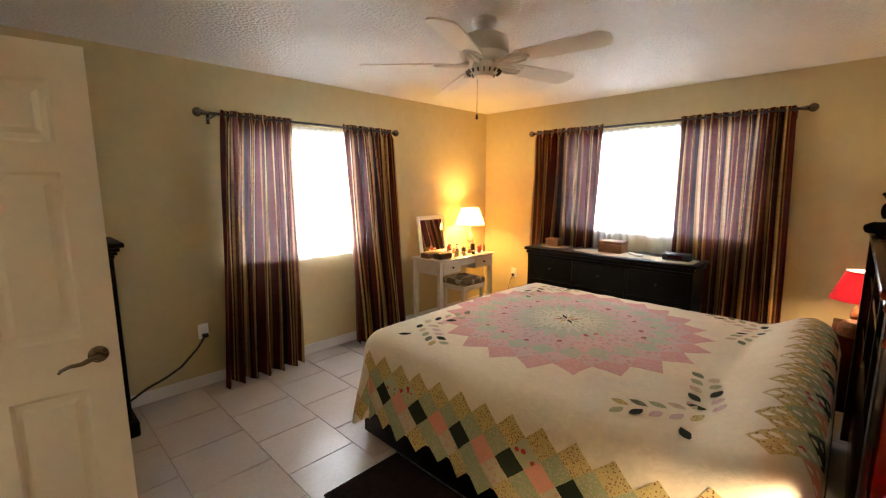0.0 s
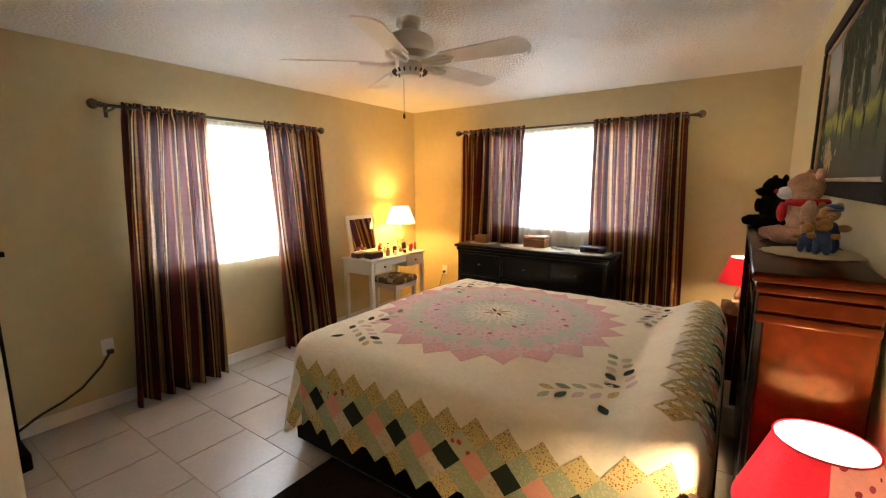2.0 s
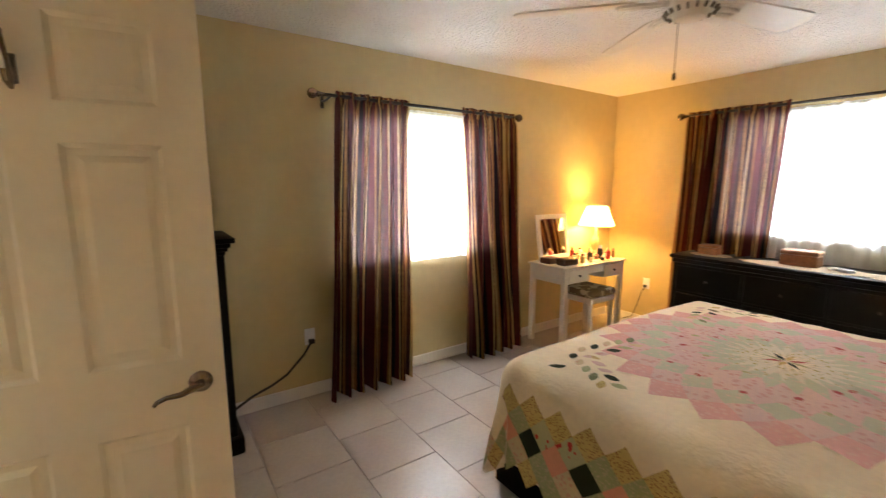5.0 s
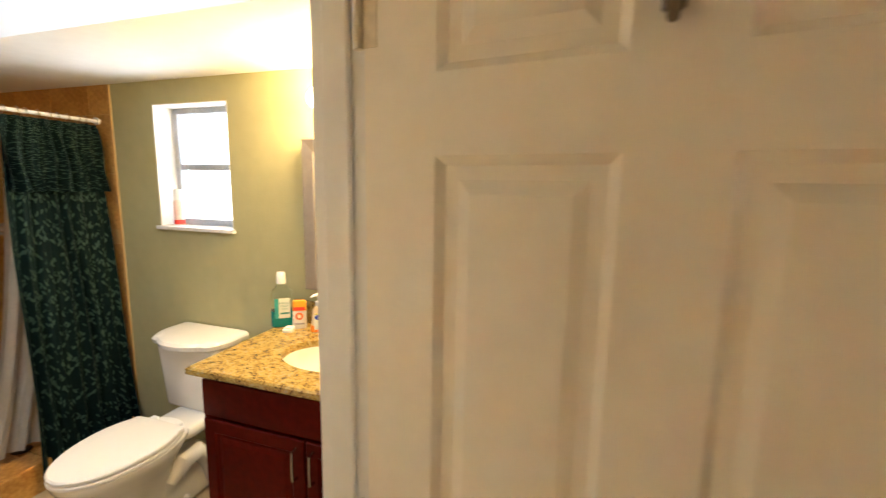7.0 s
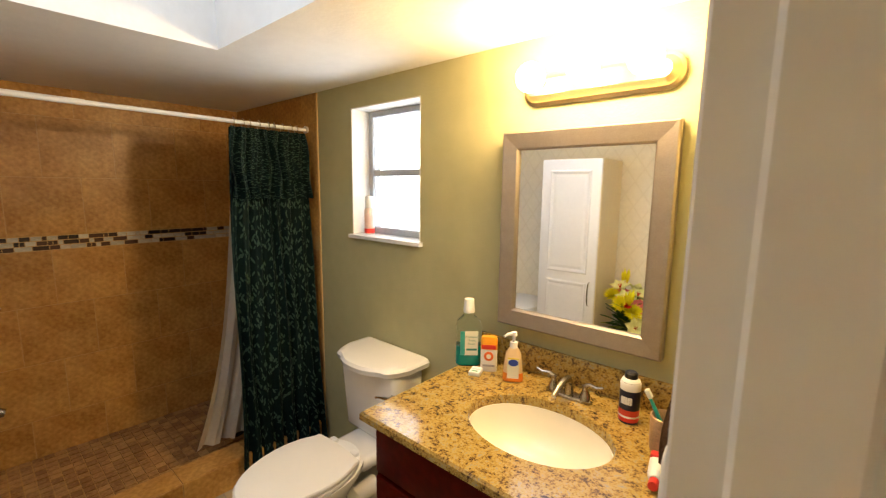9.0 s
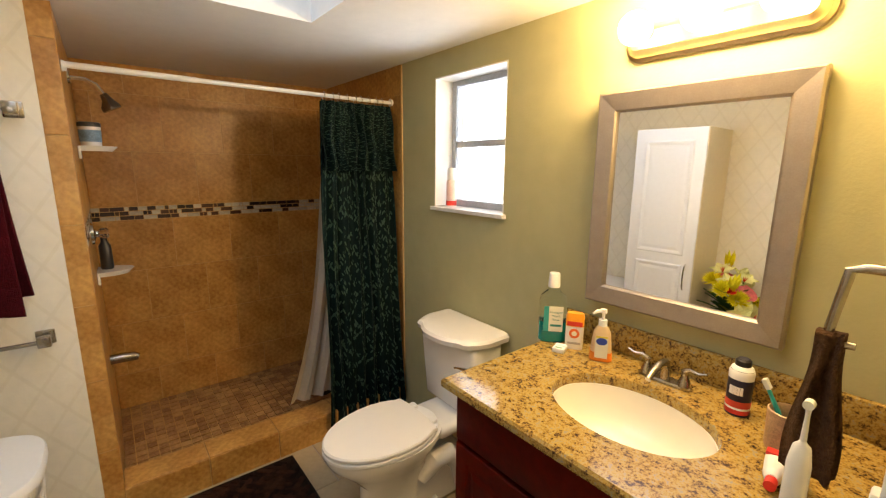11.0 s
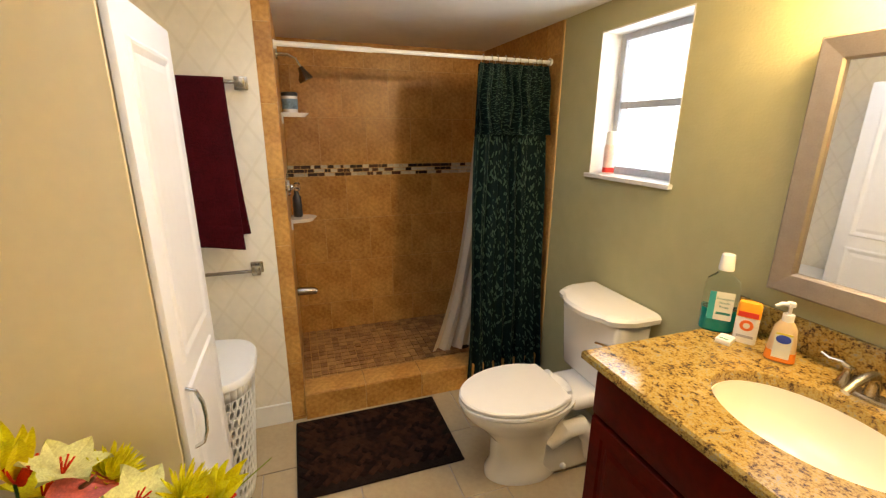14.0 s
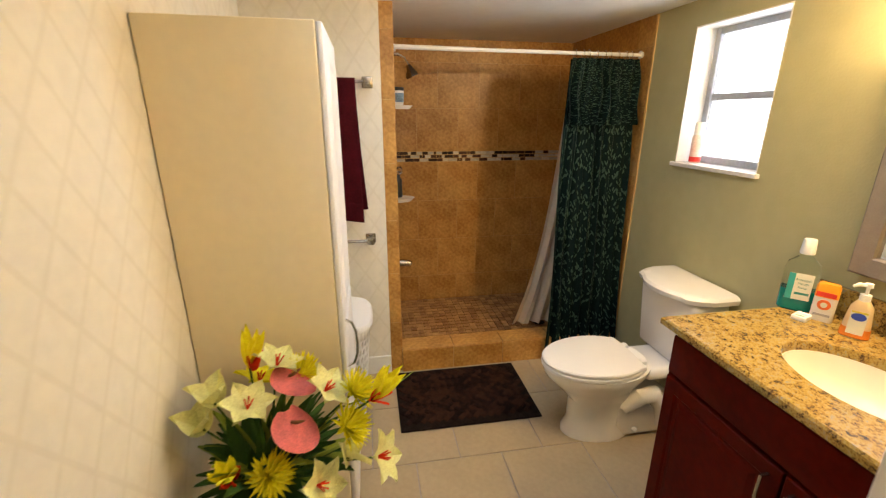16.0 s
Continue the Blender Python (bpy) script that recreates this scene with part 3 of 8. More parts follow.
def curtain_set(name, axis, plane, side, rod_range, rod_z, panels, sheer, wall):
    place = ((rod_range[0] + rod_range[1]) / 2, wall, rod_z) if axis == "x" else (wall, (rod_range[0] + rod_range[1]) / 2, rod_z)
    cr = thing("curtain_rod", place, "dark metal curtain rod with round nickel finials above a window", "curtain rod", "curtain rods")

    def P(a, off, z):
        return (a, plane + off, z) if axis == "x" else (plane + off, a, z)
    part("pole", rod([P(rod_range[0] + 0.05, 0, rod_z), P(rod_range[1] - 0.05, 0, rod_z)], 0.011, 12), IRON, cr)
    for a, s in ((rod_range[0], 1), (rod_range[1], -1)):
        bm = bmesh.new()
        blob(bm, P(a, 0, rod_z), (0.032, 0.032, 0.032), seg=18)
        tube(bm, [P(a + s * 0.022, 0, rod_z), P(a + s * 0.04, 0, rod_z), P(a + s * 0.05, 0, rod_z), P(a + s * 0.075, 0, rod_z)], [0.012, 0.02, 0.014, 0.012], 12)
        part("finial", bm, PEWTER, cr, "round brushed nickel finial")
        bm = bmesh.new()
        tube(bm, [P(a + s * 0.11, 0, rod_z - 0.012), P(a + s * 0.11, -side * 0.06, rod_z - 0.02), P(a + s * 0.11, wall - plane, rod_z - 0.02)], 0.008, 8)
        tube(bm, [P(a + s * 0.11, wall - plane + side * 0.006, rod_z - 0.06), P(a + s * 0.11, wall - plane + side * 0.006, rod_z + 0.03)], 0.012, 8)
        part("bracket", bm, IRON, cr)
    for (t0, t1), (b0, b1), folds, phase in panels:
        c = part("curtain", curtain(axis, plane, side, (t0, t1), (b0, b1), rod_z + 0.03, 0.012, folds, phase), STRIPE)
        tagged(c, "maroon, gold and cream striped curtain gathered on a rod", "curtain", "striped curtains")
    (s0, s1), sz0, sz1, off = sheer
    ws = part("sheer_curtain", curtain(axis, plane - side * off, side, (s0, s1), (s0 - 0.01, s1 + 0.01), sz1, sz0, 9, 1.7, 0.012, False), SHEER)
    tagged(ws, "white sheer curtain glowing over a window", "curtain", "sheer curtains")
    lr = part("sheer_rod", rod([P(s0 - 0.03, -side * off, sz1 - 0.012), P(s1 + 0.03, -side * off, sz1 - 0.012)], 0.006, 8), TRIM)
    tagged(lr, "thin white rod that carries a sheer curtain", "curtain rod")
    for a in (s0 - 0.03, s1 + 0.03):
        bm = bmesh.new()
        tube(bm, [P(a, -side * off, sz1 - 0.012), P(a, wall - plane, sz1 - 0.012)], 0.006, 8)
        part("bracket", bm, TRIM, lr)


curtain_set("curtains_1", "x", 4.05, -1, (0.905, 2.69), 2.06, [((1.06, 1.61), (0.93, 1.58), 6, 0.3), ((2.08, 2.62), (2.17, 2.76), 5, 2.1)], ((1.14, 2.5), 0.90, 2.045, 0.095), YN)
curtain_set("curtains_2", "y", 4.185, -1, (0.99, 3.43), 2.12, [((1.08, 1.90), (1.04, 1.88), 8, 4.4), ((2.60, 3.36), (2.62, 3.38), 7, 1.2)], ((1.26, 3.14), 0.86, 2.10, 0.09), XE)

# ---- bedroom: bed ----
BXC, BX0, BX1, BY0, BY1, BZ = 2.29, 1.34, 3.22, 0.64, 2.77, 0.685
bed = thing("bed", (BXC, 1.7, 0), "king bed with a black base under the quilt", "bed")
bm = bmesh.new()
box(bm, BX0 - 0.01, BX1 + 0.01, BY0 + 0.01, BY1 + 0.0, 0.02, 0.36, 0.01)
part("base", bm, BLACKW, bed, "black wooden bed base")
part("mattress", slab(BX0 + 0.03, BX1 - 0.03, BY0 + 0.02, BY1 - 0.03, 0.36, 0.64, 0.05, 3), CREAM, bed)
for x in (BX0 + 0.05, BX1 - 0.13):
    for y in (BY0 + 0.06, BY1 - 0.14):
        part("foot", slab(x, x + 0.08, y, y + 0.08, 0, 0.03), BLACKW, bed)
for x in (1.82, 2.76):
    bm = blob(bmesh.new(), (x, 0.81, 0.70), (0.38, 0.15, 0.05), seg=24)
    tagged(part("pillow", bm, CREAM), "plump bed pillow hidden under the quilt", "pillow", "bed pillows")

RC = 0.135
IX0, IX1, IY0, IY1 = BX0 + RC - 0.04, BX1 - RC + 0.04, BY0 + RC + 0.03, BY1 - RC + 0.02


def drape(u, v, lift=0.0):
    """The quilt's surface over the bed: flat cloth coordinates in metres, laid over the mattress edge."""
    cu, cv = min(max(u, IX0), IX1), min(max(v, IY0), IY1)
    du, dv = u - cu, v - cv
    L = math.hypot(du, dv)
    rise = max(0.0, min(1.0, (1.04 - cv) / 0.235))
    rise = 0.125 * rise * rise * (3 - 2 * rise)
    edge = min((cu - IX0) / 0.35, (IX1 - cu) / 0.35, 1.0)
    rise *= 0.72 + 0.28 * max(0.0, edge)
    top = BZ + rise + 0.018 * math.sin(math.pi * (cu - IX0) / (IX1 - IX0)) + 0.006 * noise.noise(Vector((u * 5, v * 5, 0))) + 0.004 * noise.noise(Vector((u * 14, v * 14, 3)))
    if L < 1e-6:
        return Vector((u, v, top + lift))
    n = Vector((du / L, dv / L, 0))
    arc = RC * math.pi / 2
    if L < arc:
        a = L / RC
        out, down, nz = RC * math.sin(a), RC * (1 - math.cos(a)), math.cos(a)
    else:
        out, down, nz = RC + (L - arc) * 0.06, RC + (L - arc) * 0.99, 0.0
        k = (L - arc)
        wave = 0.016 * k / 0.4 * math.sin((u if abs(dv) > abs(du) else v) * 11 + 1.0)
        if abs(du) > 0.02 and abs(dv) > 0.02:
            ang = math.atan2(abs(dv), abs(du))
            wave += 0.10 * k * math.sin(ang * 6 - 1.2)
        out += wave
    p = Vector((cu, cv, top - down)) + n * out
    return p + (n * math.sqrt(max(0, 1 - nz * nz)) + Vector((0, 0, nz))) * lift


ZIG, HEM = 0.145, 0.603
QW, QN = IX0 - HEM, IY1 + HEM
QE, QS = IX1 + HEM, IY0 - 0.30
quilt = thing("quilt", (BXC, 1.7, BZ), "cream patchwork quilt with a pink star medallion spread over the bed", "quilt")


def quilt_cloth():
    nu, nv = 150, 130
    us = [QW + (QE - QW) * i / nu for i in range(nu + 1)]
    vs = [QS + (QN - QS) * j / nv for j in range(nv + 1)]
    bm = bmesh.new()
    g = {}
    for i, u in enumerate(us):
        for j, v in enumerate(vs):
            du, dv = max(IX0 - u, u - IX1, 0), max(v - IY1, 0)
            if math.hypot(du, dv) > HEM - ZIG / 2 + 0.02 + 0.10 * min(1, du * dv * 14):
                continue
            g[i, j] = bm.verts.new(drape(u, v))
    for i in range(nu):
        for j in range(nv):
            q = [(i, j), (i + 1, j), (i + 1, j + 1), (i, j + 1)]
            if all(k in g for k in q):
                bm.faces.new([g[k] for k in q])
    return bm


ob = part("cloth", quilt_cloth(), CREAM, quilt)
md = ob.modifiers.new("thickness", "SOLIDIFY")
md.thickness, md.offset = 0.006, -1


def cotton(name, color, print_color=None, dots=34.0, amount=0.33, mottled=False):
    """A quilting cotton, plain or with a small printed figure."""
    m = mat(name, color, 0.9, vary=0.06, scale=9, bump=0.2, bscale=140)
    if print_color:
        nt = m.node_tree
        b = nt.nodes["Principled BSDF"]
        tc = nt.nodes.new("ShaderNodeTexCoord")
        vo = nt.nodes.new("ShaderNodeTexNoise" if mottled else "ShaderNodeTexVoronoi")
        vo.inputs["Scale"].default_value = dots
        nt.links.new(tc.outputs["Object"], vo.inputs["Vector"])
        hit = node_math(nt, "LESS_THAN", vo.outputs[0], amount)
        mx = nt.nodes.new("ShaderNodeMix")
        mx.data_type = "RGBA"
        nt.links.new(hit, mx.inputs["Factor"])
        nt.links.new(b.inputs["Base Color"].links[0].from_socket, mx.inputs["A"])
        mx.inputs["B"].default_value = (*print_color, 1)
        nt.links.new(mx.outputs["Result"], b.inputs["Base Color"])
    return m


Q_YEL = cotton("yellow_floral_cotton", (0.64, 0.50, 0.20), (0.33, 0.13, 0.06), 105, 0.33)
Q_SAGE = cotton("sage_cotton", (0.40, 0.42, 0.22), (0.56, 0.48, 0.30), 85, 0.36)
Q_PINK = cotton("salmon_cotton", (0.78, 0.36, 0.24))
Q_BLK = cotton("dark_green_cotton", (0.035, 0.045, 0.025))
Q_MOSS = cotton("moss_cotton", (0.20, 0.22, 0.12), (0.30, 0.30, 0.18), 60, 0.3)
Q_STR = cotton("pale_striped_cotton", (0.66, 0.54, 0.33), (0.66, 0.40, 0.27), 45, 0.35)
Q_ROSE = cotton("rose_print_cotton", (0.52, 0.50, 0.28), (0.58, 0.07, 0.07), 24, 0.3)
Q_DUSK = cotton("dusty_pink_cotton", (0.72, 0.40, 0.35), (0.74, 0.47, 0.40), 40, 0.35)
Q_PALE = cotton("pale_pink_floral", (0.70, 0.50, 0.45), (0.64, 0.38, 0.34), 30, 0.34)
Q_MINT = cotton("mint_floral", (0.53, 0.55, 0.40), (0.64, 0.55, 0.42), 30, 0.34)
Q_CENT = cotton("cream_floral", (0.70, 0.64, 0.50), (0.46, 0.40, 0.16), 40, 0.3)
Q_RED = cotton("red_rose_cotton", (0.46, 0.11, 0.11), (0.55, 0.45, 0.30), 50, 0.3)


def patch(corners, material, n=2, lift=0.0035, name="patch"):
    """A four-cornered patch sewn on the quilt, in cloth coordinates."""
    (a, b, c, d) = [Vector((*p, 0)) for p in corners]
    bm = bmesh.new()
    g = [[None] * (n + 1) for _ in range(n + 1)]
    cen = (a + b + c + d) / 4
    for i in range(n + 1):
        for j in range(n + 1):
            s, t = i / n, j / n
            p = (a * (1 - s) + b * s) * (1 - t) + (d * (1 - s) + c * s) * t
            g[i][j] = bm.verts.new(drape(p.x, p.y, lift))
    rim = [g[i][0] for i in range(n + 1)] + [g[n][j] for j in range(1, n + 1)] + [g[i][n] for i in range(n - 1, -1, -1)] + [g[0][j] for j in range(n - 1, 0, -1)]
    for i in range(n):
        for j in range(n):
            bm.faces.new((g[i][j], g[i + 1][j], g[i + 1][j + 1], g[i][j + 1]))
    return part(name, bm, material, quilt)


def border(side):
    """Rows of on-point squares along one edge of the quilt."""
    h = ZIG / 2
    length = (IY1 - IY0 + 2 * HEM - 0.2) if side in "WE" else (IX1 - IX0 + 2 * HEM - 0.2)
    count = int(length / ZIG)
    rng = random.Random(5)
    for k in range(count):
        for row in range(5):
            off = (k + (0.5 if row % 2 else 0)) * ZIG
            dep = HEM - h * (row + 1)
            if side == "W":
                v, u = 0.62 + off, IX0 - dep
                if v > IY1 + 0.02 + 0.3 * (row < 2):
                    continue
                c = [(u - h, v), (u, v - h), (u + h, v), (u, v + h)]
            elif side == "N":
                u, v = IX0 + 0.03 + off, IY1 + dep
                if u > IX1:
                    continue
                c = [(u, v + h), (u - h, v), (u, v - h), (u + h, v)]
            elif side == "S":
                if row < 1 or row > 4:
                    continue
                u, v = IX0 + 0.03 + off, IY0 - 0.235 + h * (row - 1)
                if u > IX1:
                    continue
                c = [(u, v - h), (u + h, v), (u, v + h), (u - h, v)]
            m = {4: Q_YEL, 3: Q_SAGE if rng.random() < 0.75 else Q_ROSE, 2: Q_PINK if k % 2 == 0 else Q_BLK, 1: Q_STR if k % 2 else Q_SAGE, 0: Q_YEL if k % 2 else Q_SAGE}[row]
            patch(c, m, 2)


for s in "WNS":
    border(s)

# the star medallion, ring by ring
MC = (2.32, 1.93)
MR = 0.80
N = 24
radii = [0.05, 0.16, 0.27, 0.37, 0.46, 0.545, 0.625, 0.70, MR]
mats = [Q_CENT, Q_MINT, Q_PALE, Q_PALE, Q_MINT, Q_PALE, Q_DUSK]
rng = random.Random(2)
for k, m in enumerate(mats):
    for i in range(N):
        a = 2 * math.pi * (i + 0.5 * (k % 2)) / N
        w = math.pi / N
        r0, r1, r2 = radii[k], radii[k + 1], radii[k + 2]
        pts = [(r0, a), (r1, a - w), (r2, a), (r1, a + w)]
        c = [(MC[0] + r * math.cos(b), MC[1] + r * math.sin(b)) for r, b in pts]
        patch(c, m, 3 if k > 4 else 2, 0.003)
for i in range(8):
    a = 2 * math.pi * i / 8
    pts = [(0.004, a), (0.045, a - 0.3), (0.10, a), (0.045, a + 0.3)]
    patch([(MC[0] + r * math.cos(b), MC[1] + r * math.sin(b)) for r, b in pts], (Q_YEL, Q_BLK, Q_SAGE, Q_RED)[i % 4], 2, 0.0055)


def leaf(u, v, ang, ln, wd, material, name="applique_leaf"):
    d, s = Vector((math.cos(ang), math.sin(ang))), Vector((-math.sin(ang), math.cos(ang)))
    bm = bmesh.new()
    prof = [(-1, 0), (-0.6, 0.62), (0, 1), (0.55, 0.68), (1, 0)]
    up = [bm.verts.new(drape(*(Vector((u, v)) + d * t * ln / 2 + s * w * wd / 2), 0.004)) for t, w in prof]
    lo = [bm.verts.new(drape(*(Vector((u, v)) + d * t * ln / 2 - s * w * wd / 2), 0.004)) for t, w in prof[1:-1]]
    loop = up + lo[::-1]
    mid = bm.verts.new(drape(u, v, 0.004))
    for i in range(len(loop)):
        bm.faces.new((mid, loop[i], loop[(i + 1) % len(loop)]))
    part(name, bm, material, quilt)


leaf_mats = [Q_BLK, Q_YEL, Q_STR, Q_SAGE, Q_PALE, Q_SAGE, Q_STR, Q_PALE, Q_MOSS, Q_BLK]
for cx, cy, sx, sy in ((1.67, 1.01, 1, 1), (1.65, 2.53, 1, -1), (2.96, 1.01, -1, 1), (2.96, 2.53, -1, -1)):
    leaf(cx - sx * 0.19, cy + sy * 0.02, math.atan2(sy * 0.55, sx * 0.83), 0.085, 0.040, Q_BLK)
    for arm, (dx, dy, reach) in enumerate(((-0.52, 0.85, 0.34), (0.97, 0.22, 0.36))):
        way = math.atan2(dy * sy, dx * sx)
        for j in range(5):
            for side in (-1, 1):
                t = 0.03 + reach * j / 4.8 + 0.012 * side
                off = 0.043 * (1 - 0.07 * j)
                u = cx + sx * dx * t - math.sin(way) * off * side
                v = cy + sy * dy * t + math.cos(way) * off * side
                leaf(u, v, way + 0.62 * side, 0.074, 0.040, leaf_mats[(j * 3 + arm * 5 + side) % 10])
rng = random.Random(31)
for k in range(26):
    r, a = rng.choice((0.30, 0.42, 0.50)) + rng.uniform(-0.03, 0.03), 2 * math.pi * (k + rng.random() * 0.6) / 26
    u, v = MC[0] + r * math.cos(a), MC[1] + r * math.sin(a)
    leaf(u, v, rng.uniform(0, 6), rng.uniform(0.03, 0.055), rng.uniform(0.024, 0.036), Q_RED if k % 3 else Q_SAGE, "printed_rose")

# ---- bedroom: headboard and what stands on it ----
HX0, HX1, HZ = 1.20, 3.38, 1.335
hb = thing("headboard", (2.29, 0.49, 0), "tall cherry wood bookcase headboard with a mirror back", "headboard")
HF = 0.605
for a, b in ((HX0 + 0.02, HX0 + 0.06), (HX1 - 0.06, HX1 - 0.02)):
    part("side_panel", slab(a, b, YS + 0.016, HF - 0.012, 0, HZ - 0.06, 0.004), CHERRY, hb)
    part("post", slab(a - 0.004, b + 0.03, HF - 0.012, HF + 0.004, 0, HZ - 0.06, 0.004), BLACKW, hb, "dark front post")
part("top_board", slab(HX0 - 0.005, HX1 + 0.005, YS + 0.014, HF + 0.02, HZ - 0.028, HZ, 0.008, 2), CHERRY, hb)
bm = bmesh.new()
box(bm, HX0 + 0.006, HX1 - 0.006, YS + 0.016, HF + 0.012, HZ - 0.058, HZ - 0.030, 0.010, 2)
part("cornice", bm, CHERRY, hb)
bm = bmesh.new()
box(bm, HX0 + 0.008, HX0 + 0.022, YS + 0.016, HF + 0.006, HZ - 0.135, HZ - 0.110, 0.006, 2)
box(bm, HX0 + 0.012, HX0 + 0.022, YS + 0.016, HF + 0.004, HZ - 0.105, HZ - 0.062, 0.003)
part("moulding", bm, CHERRY, hb)
for z in (0.72, 1.02):
    part("shelf", slab(HX0 + 0.06, HX1 - 0.06, YS + 0.03, HF - 0.02, z, z + 0.022, 0.003), CHERRY, hb)
for x in (1.95, 2.60):
    part("divider", slab(x, x + 0.03, YS + 0.03, HF - 0.015, 0.742, HZ - 0.06, 0.003), BLACKW, hb)
part("mirror_back", slab(HX0 + 0.06, HX1 - 0.06, YS + 0.016, YS + 0.024, 0.742, HZ - 0.06, 0), MIRROR, hb, "mirror back of the shelves")
part("lower_panel", slab(HX0 + 0.06, HX1 - 0.06, HF - 0.06, HF - 0.03, 0.02, 0.72, 0.003), CHERRY, hb)

FUR_B = mat("black_plush", (0.008, 0.007, 0.007), 1.0, vary=0.4, scale=30, bump=1.0, bscale=160)
FUR_T = mat("tan_plush", (0.66, 0.38, 0.24), 1.0, vary=0.25, scale=25, bump=1.0, bscale=160)


def fuzzy(bm, amount):
    for v in bm.verts:
        v.co += Vector((noise.noise(v.co * 60), noise.noise(v.co * 60 + Vector((9, 0, 0))), noise.noise(v.co * 60 + Vector((0, 9, 0))))) * amount
    return bm


def plush(place, s, turn, material, muzzle, scarf, name, label):
    x, y, z = place
    m = pose(x, y, z, 0, 0, turn)
    bm = bmesh.new()
    for c, r in (((0, 0, 0.095), (0.075, 0.07, 0.1)), ((0, 0.025, 0.235), (0.07, 0.066, 0.066)), ((-0.055, 0, 0.29), (0.026, 0.016, 0.026)), ((0.055, 0, 0.29), (0.026, 0.016, 0.026)),
                 ((-0.085, 0.03, 0.12), (0.03, 0.03, 0.07)), ((0.085, 0.03, 0.12), (0.03, 0.03, 0.07)), ((-0.06, 0.085, 0.035), (0.036, 0.075, 0.035)), ((0.06, 0.085, 0.035), (0.036, 0.075, 0.035))):
        blob(bm, m @ (Vector(c) * s), [q * s for q in r], seg=20)
    fuzzy(bm, 0.006)
    for v in bm.verts:
        v.co.z = max(v.co.z, z)
    k = len(bm.faces)
    blob(bm, m @ (Vector((0, 0.09, 0.215)) * s), [q * s for q in (0.034, 0.034, 0.028)], seg=14)
    bm.faces.ensure_lookup_table()
    for f in bm.faces[k:]:
        f.material_index = 1
    k = len(bm.faces)
    tube(bm, [m @ (Vector((0.062 * math.cos(a), 0.062 * math.sin(a) + 0.012, 0.175)) * s) for a in (2 * math.pi * i / 16 for i in range(17))], 0.016 * s, 8)
    blob(bm, m @ (Vector((0.05, 0.085, 0.13)) * s), [q * s for q in (0.02, 0.02, 0.045)], seg=10)
    blob(bm, m @ (Vector((0, 0.125, 0.222)) * s), [q * s for q in (0.01, 0.01, 0.01)], seg=8)
    bm.faces.ensure_lookup_table()
    for f in bm.faces[k:]:
        f.material_index = 2
    tagged(part(name, bm, [material, muzzle, scarf]), label, "stuffed toy", "toys on the headboard")


RED = mat("red_felt", (0.55, 0.03, 0.03), 0.9, vary=0.15, scale=20, bump=0.3)
WHITEF = mat("white_plush", (0.75, 0.70, 0.66), 1.0, vary=0.1, scale=30, bump=0.8, bscale=160)
plush((2.56, 0.51, HZ), 0.8, 25, FUR_B, FUR_B, FUR_B, "stuffed_dog", "black plush dog sitting on the headboard")
plush((1.90, 0.455, HZ), 0.84, 12, FUR_T, WHITEF, RED, "teddy_bear", "tan plush bear with a red scarf on the headboard")

# lace doily and the small bear figurine
bm = turned([(0, 0), (0.10, 0), (0.125, 0.001), (0.135, 0.004), (0.125, 0.005), (0, 0.004)], (1.60, 0.465, HZ + 0.0005), 48)
for v in bm.verts:
    d = v.co - Vector((1.60, 0.465, HZ))
    if d.xy.length > 0.11:
        v.co.xy = Vector((1.60, 0.465)) + d.xy * (1 + 0.05 * math.cos(16 * math.atan2(d.y, d.x)))
tagged(part("doily", bm, LACE), "round cream crocheted doily on the headboard", "doily", "doilies")
DENIM = mat("blue_glazed_denim", (0.05, 0.09, 0.22), 0.45, vary=0.25, scale=25)
HONEY = mat("honey_glaze", (0.50, 0.24, 0.07), 0.4, vary=0.2, scale=25)
fx, fy, fz = 1.60, 0.46, HZ + 0.005
bm = bmesh.new()
denim, honey = [], []
for bx, by, q in ((fx - 0.035, fy - 0.006, 0.86), (fx + 0.02, fy - 0.022, 1.16), (fx + 0.005, fy + 0.028, 0.72)):
    denim += [((bx, by, fz + 0.055 * q), (0.024 * q, 0.026 * q, 0.030 * q))]
    denim += [((bx - 0.004, by + d * q, fz + 0.022 * q), (0.013 * q, 0.013 * q, 0.024 * q)) for d in (-0.014, 0.014)]
    honey += [((bx - 0.004, by, fz + 0.103 * q), (0.022 * q, 0.023 * q, 0.022 * q)), ((bx - 0.024 * q, by, fz + 0.097 * q), (0.009 * q, 0.011 * q, 0.009 * q))]
    honey += [((bx, by + d * q, fz + 0.124 * q), (0.006 * q, 0.009 * q, 0.009 * q)) for d in (-0.017, 0.017)]
    honey += [((bx - 0.008, by + d * q, fz + 0.066 * q), (0.010 * q, 0.015 * q, 0.010 * q)) for d in (-0.031, 0.031)]
denim += [((fx + 0.022, fy - 0.03, fz + 0.137), (0.024, 0.024, 0.013)), ((fx + 0.0, fy - 0.03, fz + 0.131), (0.016, 0.022, 0.004))]
for c, r in denim:
    blob(bm, c, r, seg=14)
k = len(bm.faces)
for c, r in honey:
    blob(bm, c, r, seg=12)
bm.faces.ensure_lookup_table()
for f in bm.faces[k:]:
    f.material_index = 1
tagged(part("bear_figurine", bm, [DENIM, HONEY]), "small glazed bear figurine in blue overalls on a doily", "figurine")

